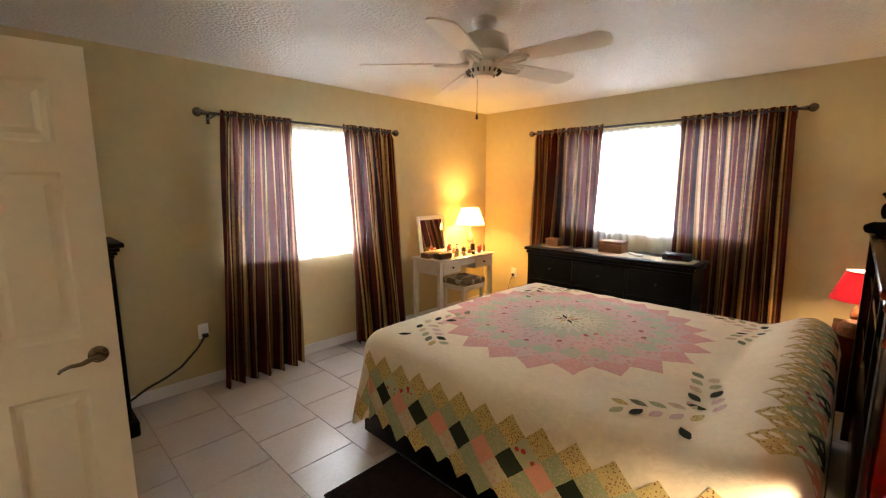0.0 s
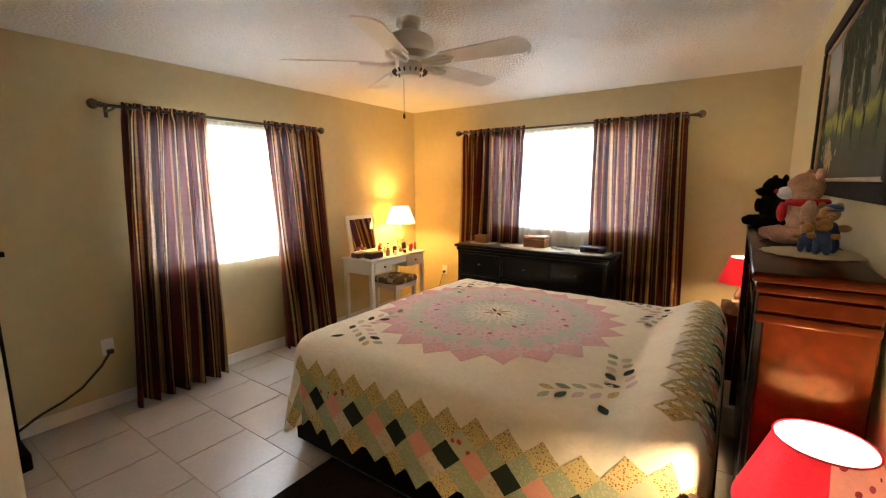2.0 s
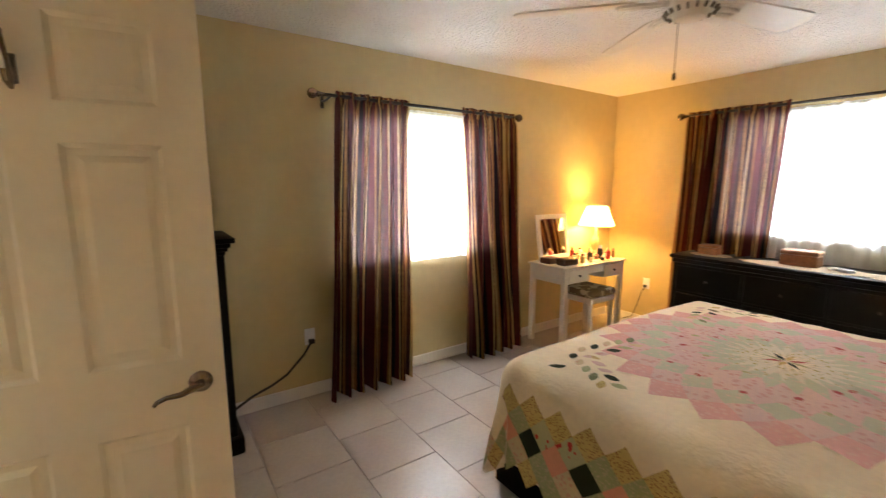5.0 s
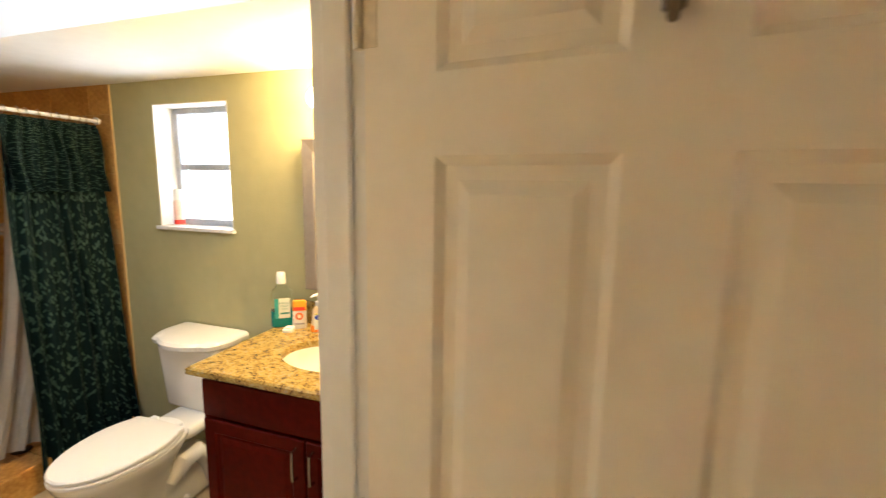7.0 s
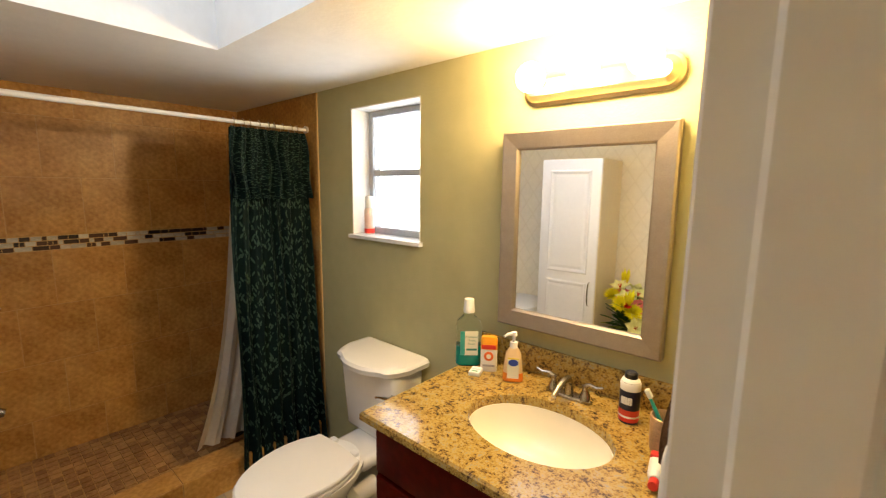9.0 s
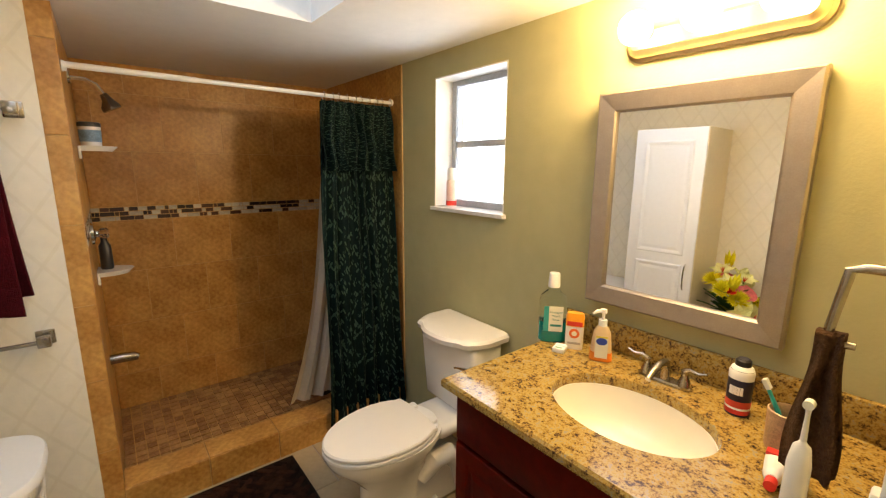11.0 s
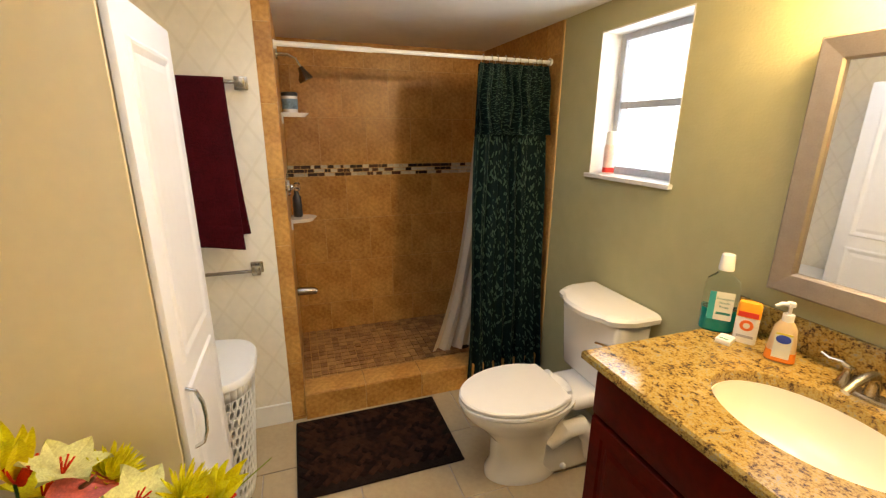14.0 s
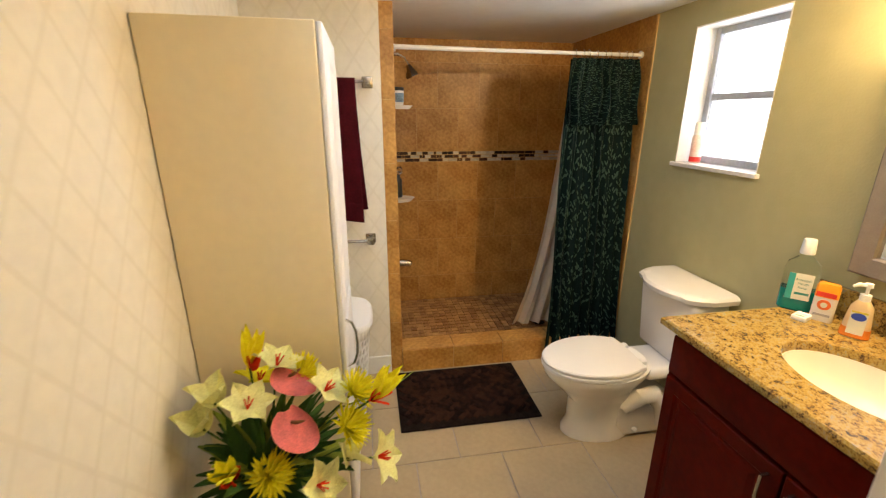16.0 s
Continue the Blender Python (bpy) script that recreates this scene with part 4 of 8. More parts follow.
# framed landscape painting above the headboard
PX0, PX1, PZ0, PZ1 = 1.30, 2.72, 1.50, 2.21
pic = thing("framed_painting", ((PX0 + PX1) / 2, YS + 0.02, PZ0), "landscape painting of tall trees in a dark gilt frame", "painting")
bm = bmesh.new()
fw = 0.055
for a, b, c, d in ((PX0, PX1, PZ0, PZ0 + fw), (PX0, PX1, PZ1 - fw, PZ1), (PX0, PX0 + fw, PZ0 + fw, PZ1 - fw), (PX1 - fw, PX1, PZ0 + fw, PZ1 - fw)):
    box(bm, a, b, YS + 0.002, YS + 0.035, c, d, 0.008, 2)
part("frame", bm, mat("dark_gilt_wood", (0.022, 0.013, 0.007), 0.72, vary=0.4, scale=20, bump=0.3, bscale=70, spec=0.05), pic)
bm = bmesh.new()
for a, b, c, d in ((PX0 + fw, PX1 - fw, PZ0 + fw, PZ0 + fw + 0.014), (PX0 + fw, PX1 - fw, PZ1 - fw - 0.014, PZ1 - fw), (PX0 + fw, PX0 + fw + 0.014, PZ0 + fw + 0.014, PZ1 - fw - 0.014), (PX1 - fw - 0.014, PX1 - fw, PZ0 + fw + 0.014, PZ1 - fw - 0.014)):
    box(bm, a, b, YS + 0.004, YS + 0.026, c, d, 0.003)
part("gilt_slip", bm, mat("gilt", (0.35, 0.20, 0.07), 0.4, 0.6, vary=0.3, scale=30), pic)
CANV = mat("painted_sky_and_meadow", (0.3, 0.3, 0.2), 0.85, vary=0.2, scale=8, bump=0.25, bscale=60, spec=0.08)
nt = CANV.node_tree
tc = nt.nodes.new("ShaderNodeTexCoord")
sp = nt.nodes.new("ShaderNodeSeparateXYZ")
nz = nt.nodes.new("ShaderNodeTexNoise")
nz.inputs["Scale"].default_value, nz.inputs["Detail"].default_value = 5, 6
nt.links.new(tc.outputs["Object"], sp.inputs[0])
nt.links.new(tc.outputs["Object"], nz.inputs["Vector"])
h = node_math(nt, "ADD", node_math(nt, "MULTIPLY", sp.outputs[2], 1.40), node_math(nt, "MULTIPLY_ADD", nz.outputs[0], 0.30, -0.15))
ramp_on(CANV, h, [(0.0, (0.045, 0.034, 0.02)), (0.20, (0.07, 0.062, 0.035)), (0.33, (0.10, 0.10, 0.045)), (0.39, (0.34, 0.32, 0.06)), (0.44, (0.16, 0.14, 0.09)), (0.55, (0.30, 0.26, 0.20)), (0.70, (0.40, 0.35, 0.27)), (0.84, (0.34, 0.33, 0.28)), (1.0, (0.20, 0.28, 0.31))], False)
part("canvas", slab(PX0 + fw, PX1 - fw, YS + 0.004, YS + 0.016, PZ0 + fw, PZ1 - fw, 0), CANV, pic)
PT = mat("painted_foliage", (0.022, 0.026, 0.012), 0.85, vary=0.4, scale=25, bump=0.3, bscale=90, spec=0.08, island=0.8, color2=(0.085, 0.085, 0.04))
PG = mat("painted_rosy_bush", (0.34, 0.20, 0.09), 0.85, vary=0.4, scale=25, bump=0.3, bscale=90, spec=0.08, island=0.8, color2=(0.46, 0.36, 0.14))
rng = random.Random(4)


def dab(bm, x, z, w, hh, lean, deep):
    """One stroke of the brush on the canvas."""
    ca, sa = math.cos(lean), math.sin(lean)
    vs = []
    for k in range(6):
        ex, ez = w * math.cos(math.pi * k / 3), hh * math.sin(math.pi * k / 3)
        px, pz = x + ex * ca - ez * sa, z + ex * sa + ez * ca
        vs.append(bm.verts.new((min(max(px, PX0 + fw + 0.016), PX1 - fw - 0.016), YS + 0.0166 + deep, min(max(pz, PZ0 + fw + 0.016), PZ1 - fw - 0.016))))
    bm.faces.new(vs[::-1])


def painted_tree(name, x, trunk, foot, top, spread, count):
    bm = bmesh.new()
    for k in range(9):
        z = foot + (top - foot) * k / 8
        dab(bm, x + 0.012 * math.sin(2.2 * k + x * 9), z, trunk * (1.2 - 0.07 * k), (top - foot) / 11, 0.1 * math.sin(3 * k), 0.0002)
    for _ in range(count):
        t = rng.random() ** 0.7
        z = foot + (top - foot) * (0.25 + 0.75 * t)
        dab(bm, x + spread * (0.35 + 0.65 * t) * rng.gauss(0, 0.45), z, 0.004 + 0.008 * rng.random(), 0.014 + 0.03 * rng.random(), rng.gauss(0, 0.3), 0.0004 + 0.0012 * rng.random())
    part(name, bm, PT, pic, smooth=False)


for x, trunk, foot, top, spread, count in ((2.61, 0.007, 1.72, 2.02, 0.035, 120), (2.56, 0.006, 1.73, 1.93, 0.03, 60), (2.22, 0.013, 1.70, 2.13, 0.10, 260), (2.10, 0.012, 1.71, 2.13, 0.11, 260), (1.92, 0.016, 1.68, 2.13, 0.13, 300), (1.76, 0.015, 1.70, 2.13, 0.12, 260), (1.56, 0.017, 1.68, 2.13, 0.14, 300)):
    painted_tree("painted_tree", x, trunk, foot, top, spread, count)
bm = bmesh.new()
for _ in range(120):
    dab(bm, 2.36 + rng.gauss(0, 0.055), 1.635 + 0.05 * rng.random() + rng.gauss(0, 0.02), 0.006 + 0.01 * rng.random(), 0.01 + 0.014 * rng.random(), rng.gauss(0, 0.6), 0.0003 + 0.001 * rng.random())
part("painted_bush", bm, PG, pic, smooth=False)

# ---- bedroom: night tables with red lamps ----
SHADE_R = see_through(mat("red_lamp_cloth", (0.50, 0.022, 0.045), 0.8, vary=0.1, scale=10, bump=0.3, bscale=260), 0.24)
LINING = see_through(mat("white_shade_lining", (0.82, 0.78, 0.70), 0.8, vary=0.03), 0.3)
SHADE_D = see_through(cotton("dotted_pink_cloth", (0.70, 0.36, 0.33), (0.20, 0.03, 0.05), 38, 0.27), 0.2)


def night_table(x, y):
    t = thing("night_table", (x, y, 0), "dark cherry night table beside the bed", "night table", "night tables")
    part("top", slab(x - 0.23, x + 0.23, y - 0.12, y + 0.22, 0.585, 0.61, 0.006, 2), CHERRY, t)
    part("body", slab(x - 0.21, x + 0.21, y - 0.11, y + 0.20, 0.10, 0.585, 0.004), CHERRY, t)
    for z in (0.13, 0.36):
        dr = part("drawer", slab(x - 0.19, x + 0.19, y + 0.20, y + 0.215, z, z + 0.2, 0.005, 2), CHERRY, t)
        part("knob", turned([(0, 0.02), (0.012, 0.018), (0.008, 0.006), (0.006, 0)], (x, y + 0.215, z + 0.1), 12, m=pose(0, 0, 0, -90)), NICKEL, dr)
    for dx in (-0.18, 0.18):
        for dy in (-0.09, 0.17):
            part("leg", slab(x + dx - 0.02, x + dx + 0.02, y + dy - 0.02, y + dy + 0.02, 0, 0.10, 0.003), CHERRY, t)


def red_lamp(x, y, z):
    l = thing("table_lamp", (x, y, z), "lit bedside lamp with a red cloth shade", "lamp", "red bedside lamps")
    part("base", turned([(0, 0), (0.06, 0), (0.06, 0.012), (0.03, 0.02), (0.035, 0.06), (0.045, 0.09), (0.03, 0.13), (0.012, 0.16), (0.010, 0.20), (0, 0.20)], (x, y, z), 20), mat("lamp_brown_ceramic", (0.10, 0.035, 0.015), 0.25, vary=0.2), l)
    z0, z1, r0, r1, n = z + 0.195, z + 0.385, 0.155, 0.09, 40
    bm = bmesh.new()
    rings = [[bm.verts.new((x + r * math.cos(2 * math.pi * k / n), y + r * math.sin(2 * math.pi * k / n), zz)) for k in range(n)] for r, zz in ((r0, z0), (r0, z0 + 0.006), (r1, z1 - 0.006), (r1, z1))]
    for i, (a, b) in enumerate(zip(rings, rings[1:])):
        for k in range(n):
            f = bm.faces.new((a[k], a[(k + 1) % n], b[(k + 1) % n], b[k]))
            f.material_index = 1 if 20 <= k <= 30 else 0
    sh = part("shade", bm, [SHADE_R, SHADE_D], l, "red lamp shade with a dotted pink panel")
    part("lining", turned([(r0 - 0.003, z0 + 0.001), (r1 - 0.003, z1 - 0.001)], (x, y, 0), 40), LINING, sh)
    part("trim_ring", tube(bmesh.new(), [(x + r1 * math.cos(a), y + r1 * math.sin(a), z1) for a in (2 * math.pi * k / 32 for k in range(33))], 0.0025, 6), SHADE_R, sh)
    part("bulb", blob(bmesh.new(), (x, y, z + 0.262), (0.022, 0.022, 0.032), seg=14), glow("bulb_glow_red_lamp", (1, 0.75, 0.45), 12), l).visible_shadow = False
    part("harp", rod([(x, y, z + 0.2), (x, y, z + 0.235)], 0.012, 10), NICKEL, l)


night_table(1.06, 0.50)
night_table(3.72, 0.50)
red_lamp(1.06, 0.47, 0.61)
red_lamp(3.72, 0.60, 0.61)
bm = turned([(0, 0.09), (0.05, 0.088), (0.085, 0.06), (0.095, 0.02), (0.09, 0)], (3.55, 0.62, 0.61), 24, sx=1.0, sy=0.8)
tagged(part("wicker_basket", bm, mat("brown_wicker", (0.10, 0.04, 0.018), 0.8, vary=0.4, scale=40, bump=0.8, bscale=120)), "round brown lidded basket on the night table", "basket")

# ---- bedroom: white vanity desk, stool, mirror, lamp ----
TX0, TX1, TY0, TY1, TZ = 2.95, 3.86, 3.69, 4.14, 0.77
desk = thing("vanity_desk", ((TX0 + TX1) / 2, (TY0 + TY1) / 2, 0), "white painted vanity desk with two small drawers", "desk")
part("top", slab(TX0, TX1, TY0, TY1, TZ - 0.02, TZ, 0.005, 2), WHITEW, desk)
bm = bmesh.new()
box(bm, TX0 + 0.02, TX0 + 0.035, TY0 + 0.02, TY1 - 0.02, TZ - 0.16, TZ - 0.02, 0.002)
box(bm, TX1 - 0.035, TX1 - 0.02, TY0 + 0.02, TY1 - 0.02, TZ - 0.16, TZ - 0.02, 0.002)
box(bm, TX0 + 0.035, TX1 - 0.035, TY1 - 0.035, TY1 - 0.02, TZ - 0.16, TZ - 0.02, 0.002)
box(bm, TX0 + 0.33, TX1 - 0.33, TY0 + 0.02, TY0 + 0.035, TZ - 0.09, TZ - 0.02, 0.002)
box(bm, TX0 + 0.035, TX0 + 0.33, TY0 + 0.02, TY1 - 0.035, TZ - 0.155, TZ - 0.145, 0.001)
box(bm, TX1 - 0.33, TX1 - 0.035, TY0 + 0.02, TY1 - 0.035, TZ - 0.155, TZ - 0.145, 0.001)
part("apron", bm, WHITEW, desk)
for a in (TX0 + 0.06, TX1 - 0.33):
    dr = part("drawer", slab(a, a + 0.27, TY0 + 0.008, TY0 + 0.03, TZ - 0.145, TZ - 0.03, 0.003), WHITEW, desk)
    part("knob", turned([(0, 0.022), (0.011, 0.02), (0.012, 0.014), (0.006, 0.006), (0.006, 0)], (a + 0.135, TY0 + 0.008, TZ - 0.088), 12, m=pose(0, 0, 0, 90)), IRON, dr)
for x in (TX0 + 0.015, TX1 - 0.06):
    for y in (TY0 + 0.015, TY1 - 0.06):
        bm = slab(x, x + 0.045, y, y + 0.045, 0, TZ - 0.02, 0.003)
        part("leg", bm, WHITEW, desk)
st = thing("stool", (3.42, 3.78, 0), "white stool with a leaf-patterned cushion under the desk", "stool")
part("seat_frame", slab(3.24, 3.60, 3.62, 3.95, 0.41, 0.46, 0.004), WHITEW, st)
part("cushion", slab(3.23, 3.61, 3.61, 3.96, 0.46, 0.53, 0.03, 3), cotton("leafy_cushion", (0.16, 0.12, 0.07), (0.45, 0.40, 0.28), 14, 0.45, True), st, "grey and beige leaf-print cushion")
for x in (3.25, 3.555):
    for y in (3.63, 3.905):
        part("leg", slab(x, x + 0.035, y, y + 0.035, 0, 0.41, 0.003), WHITEW, st)

tilt = pose(3.235, 4.06, TZ + 0.004, -9)
mir = thing("table_mirror", (3.235, 4.06, TZ), "white framed mirror leaning on the vanity desk", "mirror")
bm = bmesh.new()
W2, H2, F2 = 0.215, 0.44, 0.045
for a, b, c, d in ((-W2, W2, 0, F2), (-W2, W2, H2 - F2, H2), (-W2, -W2 + F2, F2, H2 - F2), (W2 - F2, W2, F2, H2 - F2)):
    box(bm, a, b, -0.012, 0.012, c, d, 0.004, 1, tilt)
part("frame", bm, WHITEW, mir)
part("glass", slab(-W2 + F2, W2 - F2, -0.004, 0.004, F2, H2 - F2, 0, 1, tilt), MIRROR, mir)
part("back_strut", rod([tilt @ Vector((0, 0.012, 0.3)), (3.235, 4.13, TZ + 0.003)], 0.008, 8), WHITEW, mir)

LX, LY = 3.74, 3.97
SHADE_W = see_through(mat("cream_lamp_cloth", (0.80, 0.70, 0.48), 0.8, vary=0.05, scale=10, bump=0.1, bscale=200), 0.55)
lamp = thing("desk_lamp", (LX, LY, TZ), "lit table lamp with a cream cone shade on the desk", "lamp")
part("base", turned([(0, 0), (0.075, 0), (0.075, 0.015), (0.03, 0.03), (0.02, 0.06), (0.045, 0.10), (0.05, 0.14), (0.03, 0.19), (0.014, 0.22), (0.012, 0.33), (0, 0.33)], (LX, LY, TZ), 24), mat("lamp_cream_ceramic", (0.60, 0.48, 0.28), 0.25, vary=0.15), lamp)
bm = turned([(0.175, 0.315), (0.175, 0.32), (0.10, 0.505), (0.10, 0.51)], (LX, LY, TZ), 40)
part("shade", bm, SHADE_W, lamp, "glowing cream cloth shade")
part("bulb", blob(bmesh.new(), (LX, LY, TZ + 0.40), (0.028, 0.028, 0.04), seg=14), glow("bulb_glow_desk", (1, 0.72, 0.35), 14), lamp).visible_shadow = False
part("harp", rod([(LX, LY, TZ + 0.33), (LX, LY, TZ + 0.365)], 0.014, 10), NICKEL, lamp)

# small bottles, jars and brushes on the desk
rng = random.Random(11)
cols = [((0.75, 0.72, 0.66), 0.3), ((0.55, 0.05, 0.05), 0.3), ((0.03, 0.025, 0.025), 0.3), ((0.62, 0.42, 0.20), 0.3), ((0.70, 0.55, 0.50), 0.4), ((0.28, 0.12, 0.06), 0.4)]
cmats = [mat("cosmetic_%s" % n, c, r, vary=0.08, scale=20) for n, (c, r) in zip(("white", "red", "black", "gold", "pink", "brown"), cols)]
spots = [(3.28, 3.86, 0), (3.33, 3.93, 1), (3.38, 3.84, 4), (3.44, 3.95, 3), (3.47, 3.83, 2), (3.52, 3.90, 0), (3.56, 3.82, 5), (3.60, 3.93, 4), (3.64, 3.84, 2), (3.69, 3.78, 1), (3.72, 3.83, 0), (3.80, 3.80, 5), (3.40, 3.76, 0), (3.54, 3.74, 2), (3.31, 3.79, 3), (3.58, 4.03, 0), (3.50, 4.06, 3), (3.83, 3.88, 1)]
for x, y, c in spots:
    hgt, r = 0.045 + 0.085 * rng.random(), 0.014 + 0.013 * rng.random()
    jar = thing("cosmetic_bottle", (x, y, TZ), "small %s cosmetic bottle on the vanity desk" % ("white", "red", "black", "gold", "pink", "brown")[c], "bottle", "cosmetics on the desk")
    part("body", turned([(0, 0), (r, 0), (r * 1.02, 0.004), (r, hgt * 0.75), (r * 0.5, hgt * 0.85), (0, hgt * 0.85)], (x, y, TZ), 14), cmats[c], jar)
    part("cap", turned([(r * 0.55, hgt * 0.84), (r * 0.6, hgt), (r * 0.5, hgt * 1.04), (0, hgt * 1.04)], (x, y, TZ), 12), cmats[(c + 2) % 6], jar)
pr = slab(3.0, 3.20, 3.74, 3.86, TZ, TZ + 0.07, 0.025, 3)
tagged(part("cosmetic_pouch", pr, mat("dark_red_leather", (0.035, 0.010, 0.010), 0.4, vary=0.3, scale=20, bump=0.3)), "dark leather cosmetic pouch on the vanity desk", "pouch")
tagged(part("cosmetic_box", slab(2.98, 3.13, 3.90, 4.02, TZ, TZ + 0.055, 0.006), mat("brown_box", (0.12, 0.05, 0.03), 0.5)), "small brown trinket box on the desk", "box")
tagged(part("tray", slab(3.42, 3.62, 3.71, 3.81, TZ, TZ + 0.008, 0.003), mat("beige_tray", (0.55, 0.46, 0.34), 0.5)), "shallow beige tray on the desk", "tray")

# ---- bedroom: long black dresser under the window ----
DX0, DX1, DYA, DYB, DZ = 3.83, 4.27, 1.60, 3.21, 0.885
dr = thing("dresser", ((DX0 + DX1) / 2, (DYA + DYB) / 2, 0), "long black wooden dresser under the wide window", "dresser")
part("top", slab(DX0 - 0.03, DX1, DYA - 0.03, DYB + 0.03, DZ - 0.03, DZ, 0.006, 2), BLACKW, dr)
part("moulding", slab(DX0 - 0.015, DX1, DYA - 0.015, DYB + 0.015, DZ - 0.07, DZ - 0.03, 0.012, 2), BLACKW, dr)
part("body", slab(DX0, DX1, DYA, DYB, 0.06, DZ - 0.07, 0.004), BLACKW, dr)
part("plinth", slab(DX0 + 0.02, DX1, DYA + 0.02, DYB - 0.02, 0, 0.06, 0.004), BLACKW, dr)
for i in range(3):
    for j in range(3):
        a = DYA + 0.03 + i * 0.524
        d = part("drawer", slab(DX0 - 0.014, DX0, a, a + 0.50, 0.09 + j * 0.24, 0.31 + j * 0.24, 0.005), BLACKW, dr)
        part("knob", turned([(0, 0.02), (0.012, 0.018), (0.007, 0.006), (0.006, 0)], (DX0 - 0.014, a + 0.25, 0.2 + j * 0.24), 12, m=pose(0, 0, 0, 0, -90)), IRON, d)


def runner(cx, cy, rx, ry, points, label):
    bm = bmesh.new()
    n = 48
    c = bm.verts.new((cx, cy, DZ + 0.004))
    ring = []
    for k in range(n):
        a = 2 * math.pi * k / n
        s = 1 / max(abs(math.cos(a)) ** 1.0, abs(math.sin(a)) ** 1.0) if points else 1 + 0.03 * math.cos(12 * a)
        q = min(s, 1.25) * (1 + 0.02 * math.cos(a * 12))
        ring.append(bm.verts.new((cx + rx * math.cos(a) * q, cy + ry * math.sin(a) * q, DZ + 0.003)))
    for k in range(n):
        bm.faces.new((c, ring[k], ring[(k + 1) % n]))
    ex = bmesh.ops.extrude_face_region(bm, geom=list(bm.faces))
    bmesh.ops.translate(bm, verts=[v for v in ex["geom"] if isinstance(v, bmesh.types.BMVert)], vec=(0, 0, -0.0025))
    tagged(part("doily", bm, LACE), label, "doily", "doilies")


runner(4.03, 3.0, 0.11, 0.16, False, "small cream lace doily under a wooden box")
runner(3.99, 2.33, 0.15, 0.42, False, "long oval cream lace runner on the dresser")
runner(3.98, 1.79, 0.13, 0.17, True, "square cream lace mat under the clock")


def keepsake(x, y, w, d, h, label, carved):
    b = thing("wooden_box", (x, y, DZ + 0.004), label, "box", "wooden boxes on the dresser")
    m = mat("box_wood_%s" % ("carved" if carved else "plain"), (0.28, 0.12, 0.045), 0.5, vary=0.4, scale=25 if carved else 8, bump=0.8 if carved else 0.2, bscale=60)
    part("body", slab(x - d / 2, x + d / 2, y - w / 2, y + w / 2, DZ + 0.004, DZ + 0.004 + h * 0.7, 0.004), m, b)
    part("lid", slab(x - d / 2 - 0.003, x + d / 2 + 0.003, y - w / 2 - 0.003, y + w / 2 + 0.003, DZ + 0.007 + h * 0.7, DZ + 0.004 + h, 0.008, 2), m, b)


keepsake(4.05, 3.02, 0.15, 0.11, 0.085, "small plain wooden box on a doily", False)
keepsake(4.06, 2.38, 0.23, 0.15, 0.115, "carved wooden keepsake box on the dresser", True)
ph = thing("cordless_phone", (3.99, 2.13, DZ + 0.004), "white cordless phone lying on the lace runner", "phone")
part("handset", slab(-0.025, 0.025, -0.08, 0.08, 0.0, 0.022, 0.008, 2, pose(3.99, 2.13, DZ + 0.005, 0, 0, -35)), PLASTIC, ph)
part("keypad", slab(-0.017, 0.017, -0.06, 0.02, 0.022, 0.024, 0.001, 1, pose(3.99, 2.13, DZ + 0.005, 0, 0, -35)), mat("grey_keys", (0.3, 0.3, 0.32), 0.5), ph)
ck = thing("clock_radio", (4.0, 1.77, DZ + 0.004), "black clock radio on a lace mat", "clock")
part("case", slab(3.94, 4.06, 1.66, 1.89, DZ + 0.004, DZ + 0.065, 0.014, 2), PLASTICB, ck)
part("display", slab(3.9385, 3.9405, 1.72, 1.84, DZ + 0.02, DZ + 0.05, 0), mat("dark_red_display", (0.05, 0.004, 0.004), 0.15), ck)

# ---- bedroom: chest and television in the corner ----
ch = thing("chest", (-0.09, 3.98, 0), "tall black wooden chest with a moulded top", "chest")
part("body", slab(-0.50, 0.31, 3.77, 4.17, 0.10, 1.13, 0.004), BLACKW, ch)
part("plinth", slab(-0.53, 0.34, 3.745, 4.18, 0, 0.10, 0.012, 2), BLACKW, ch)
bm = bmesh.new()
for k, (o, z0, z1) in enumerate(((0.006, 1.13, 1.15), (0.018, 1.15, 1.17), (0.03, 1.17, 1.195), (0.05, 1.195, 1.222))):
    box(bm, -0.50 - min(o, 0.045), 0.31 + o, 3.77 - o, 4.17, z0, z1, 0.005, 2)
part("cornice", bm, BLACKW, ch)
for z in (0.14, 0.39, 0.64, 0.88):
    d = part("drawer", slab(-0.47, 0.28, 3.756, 3.77, z, z + 0.22, 0.005), BLACKW, ch)
    for x in (-0.28, 0.09):
        part("knob", turned([(0, 0.02), (0.012, 0.018), (0.007, 0.006), (0.006, 0)], (x, 3.756, z + 0.11), 12, m=pose(0, 0, 0, 90)), IRON, d)
tv = thing("television", (-0.15, 3.93, 1.222), "black flat television standing on the chest", "television")
part("screen_case", slab(-0.53, 0.27, 3.93, 3.985, 1.275, 1.87, 0.012, 2), PLASTICB, tv)
part("screen", slab(-0.51, 0.25, 3.926, 3.931, 1.30, 1.85, 0), mat("dark_screen_glass", (0.006, 0.006, 0.008), 0.08), tv)
part("neck", slab(-0.2, -0.08, 3.94, 3.975, 1.235, 1.29, 0.004), PLASTICB, tv)
part("foot", slab(-0.32, 0.04, 3.86, 4.06, 1.222, 1.237, 0.005, 2), PLASTICB, tv)


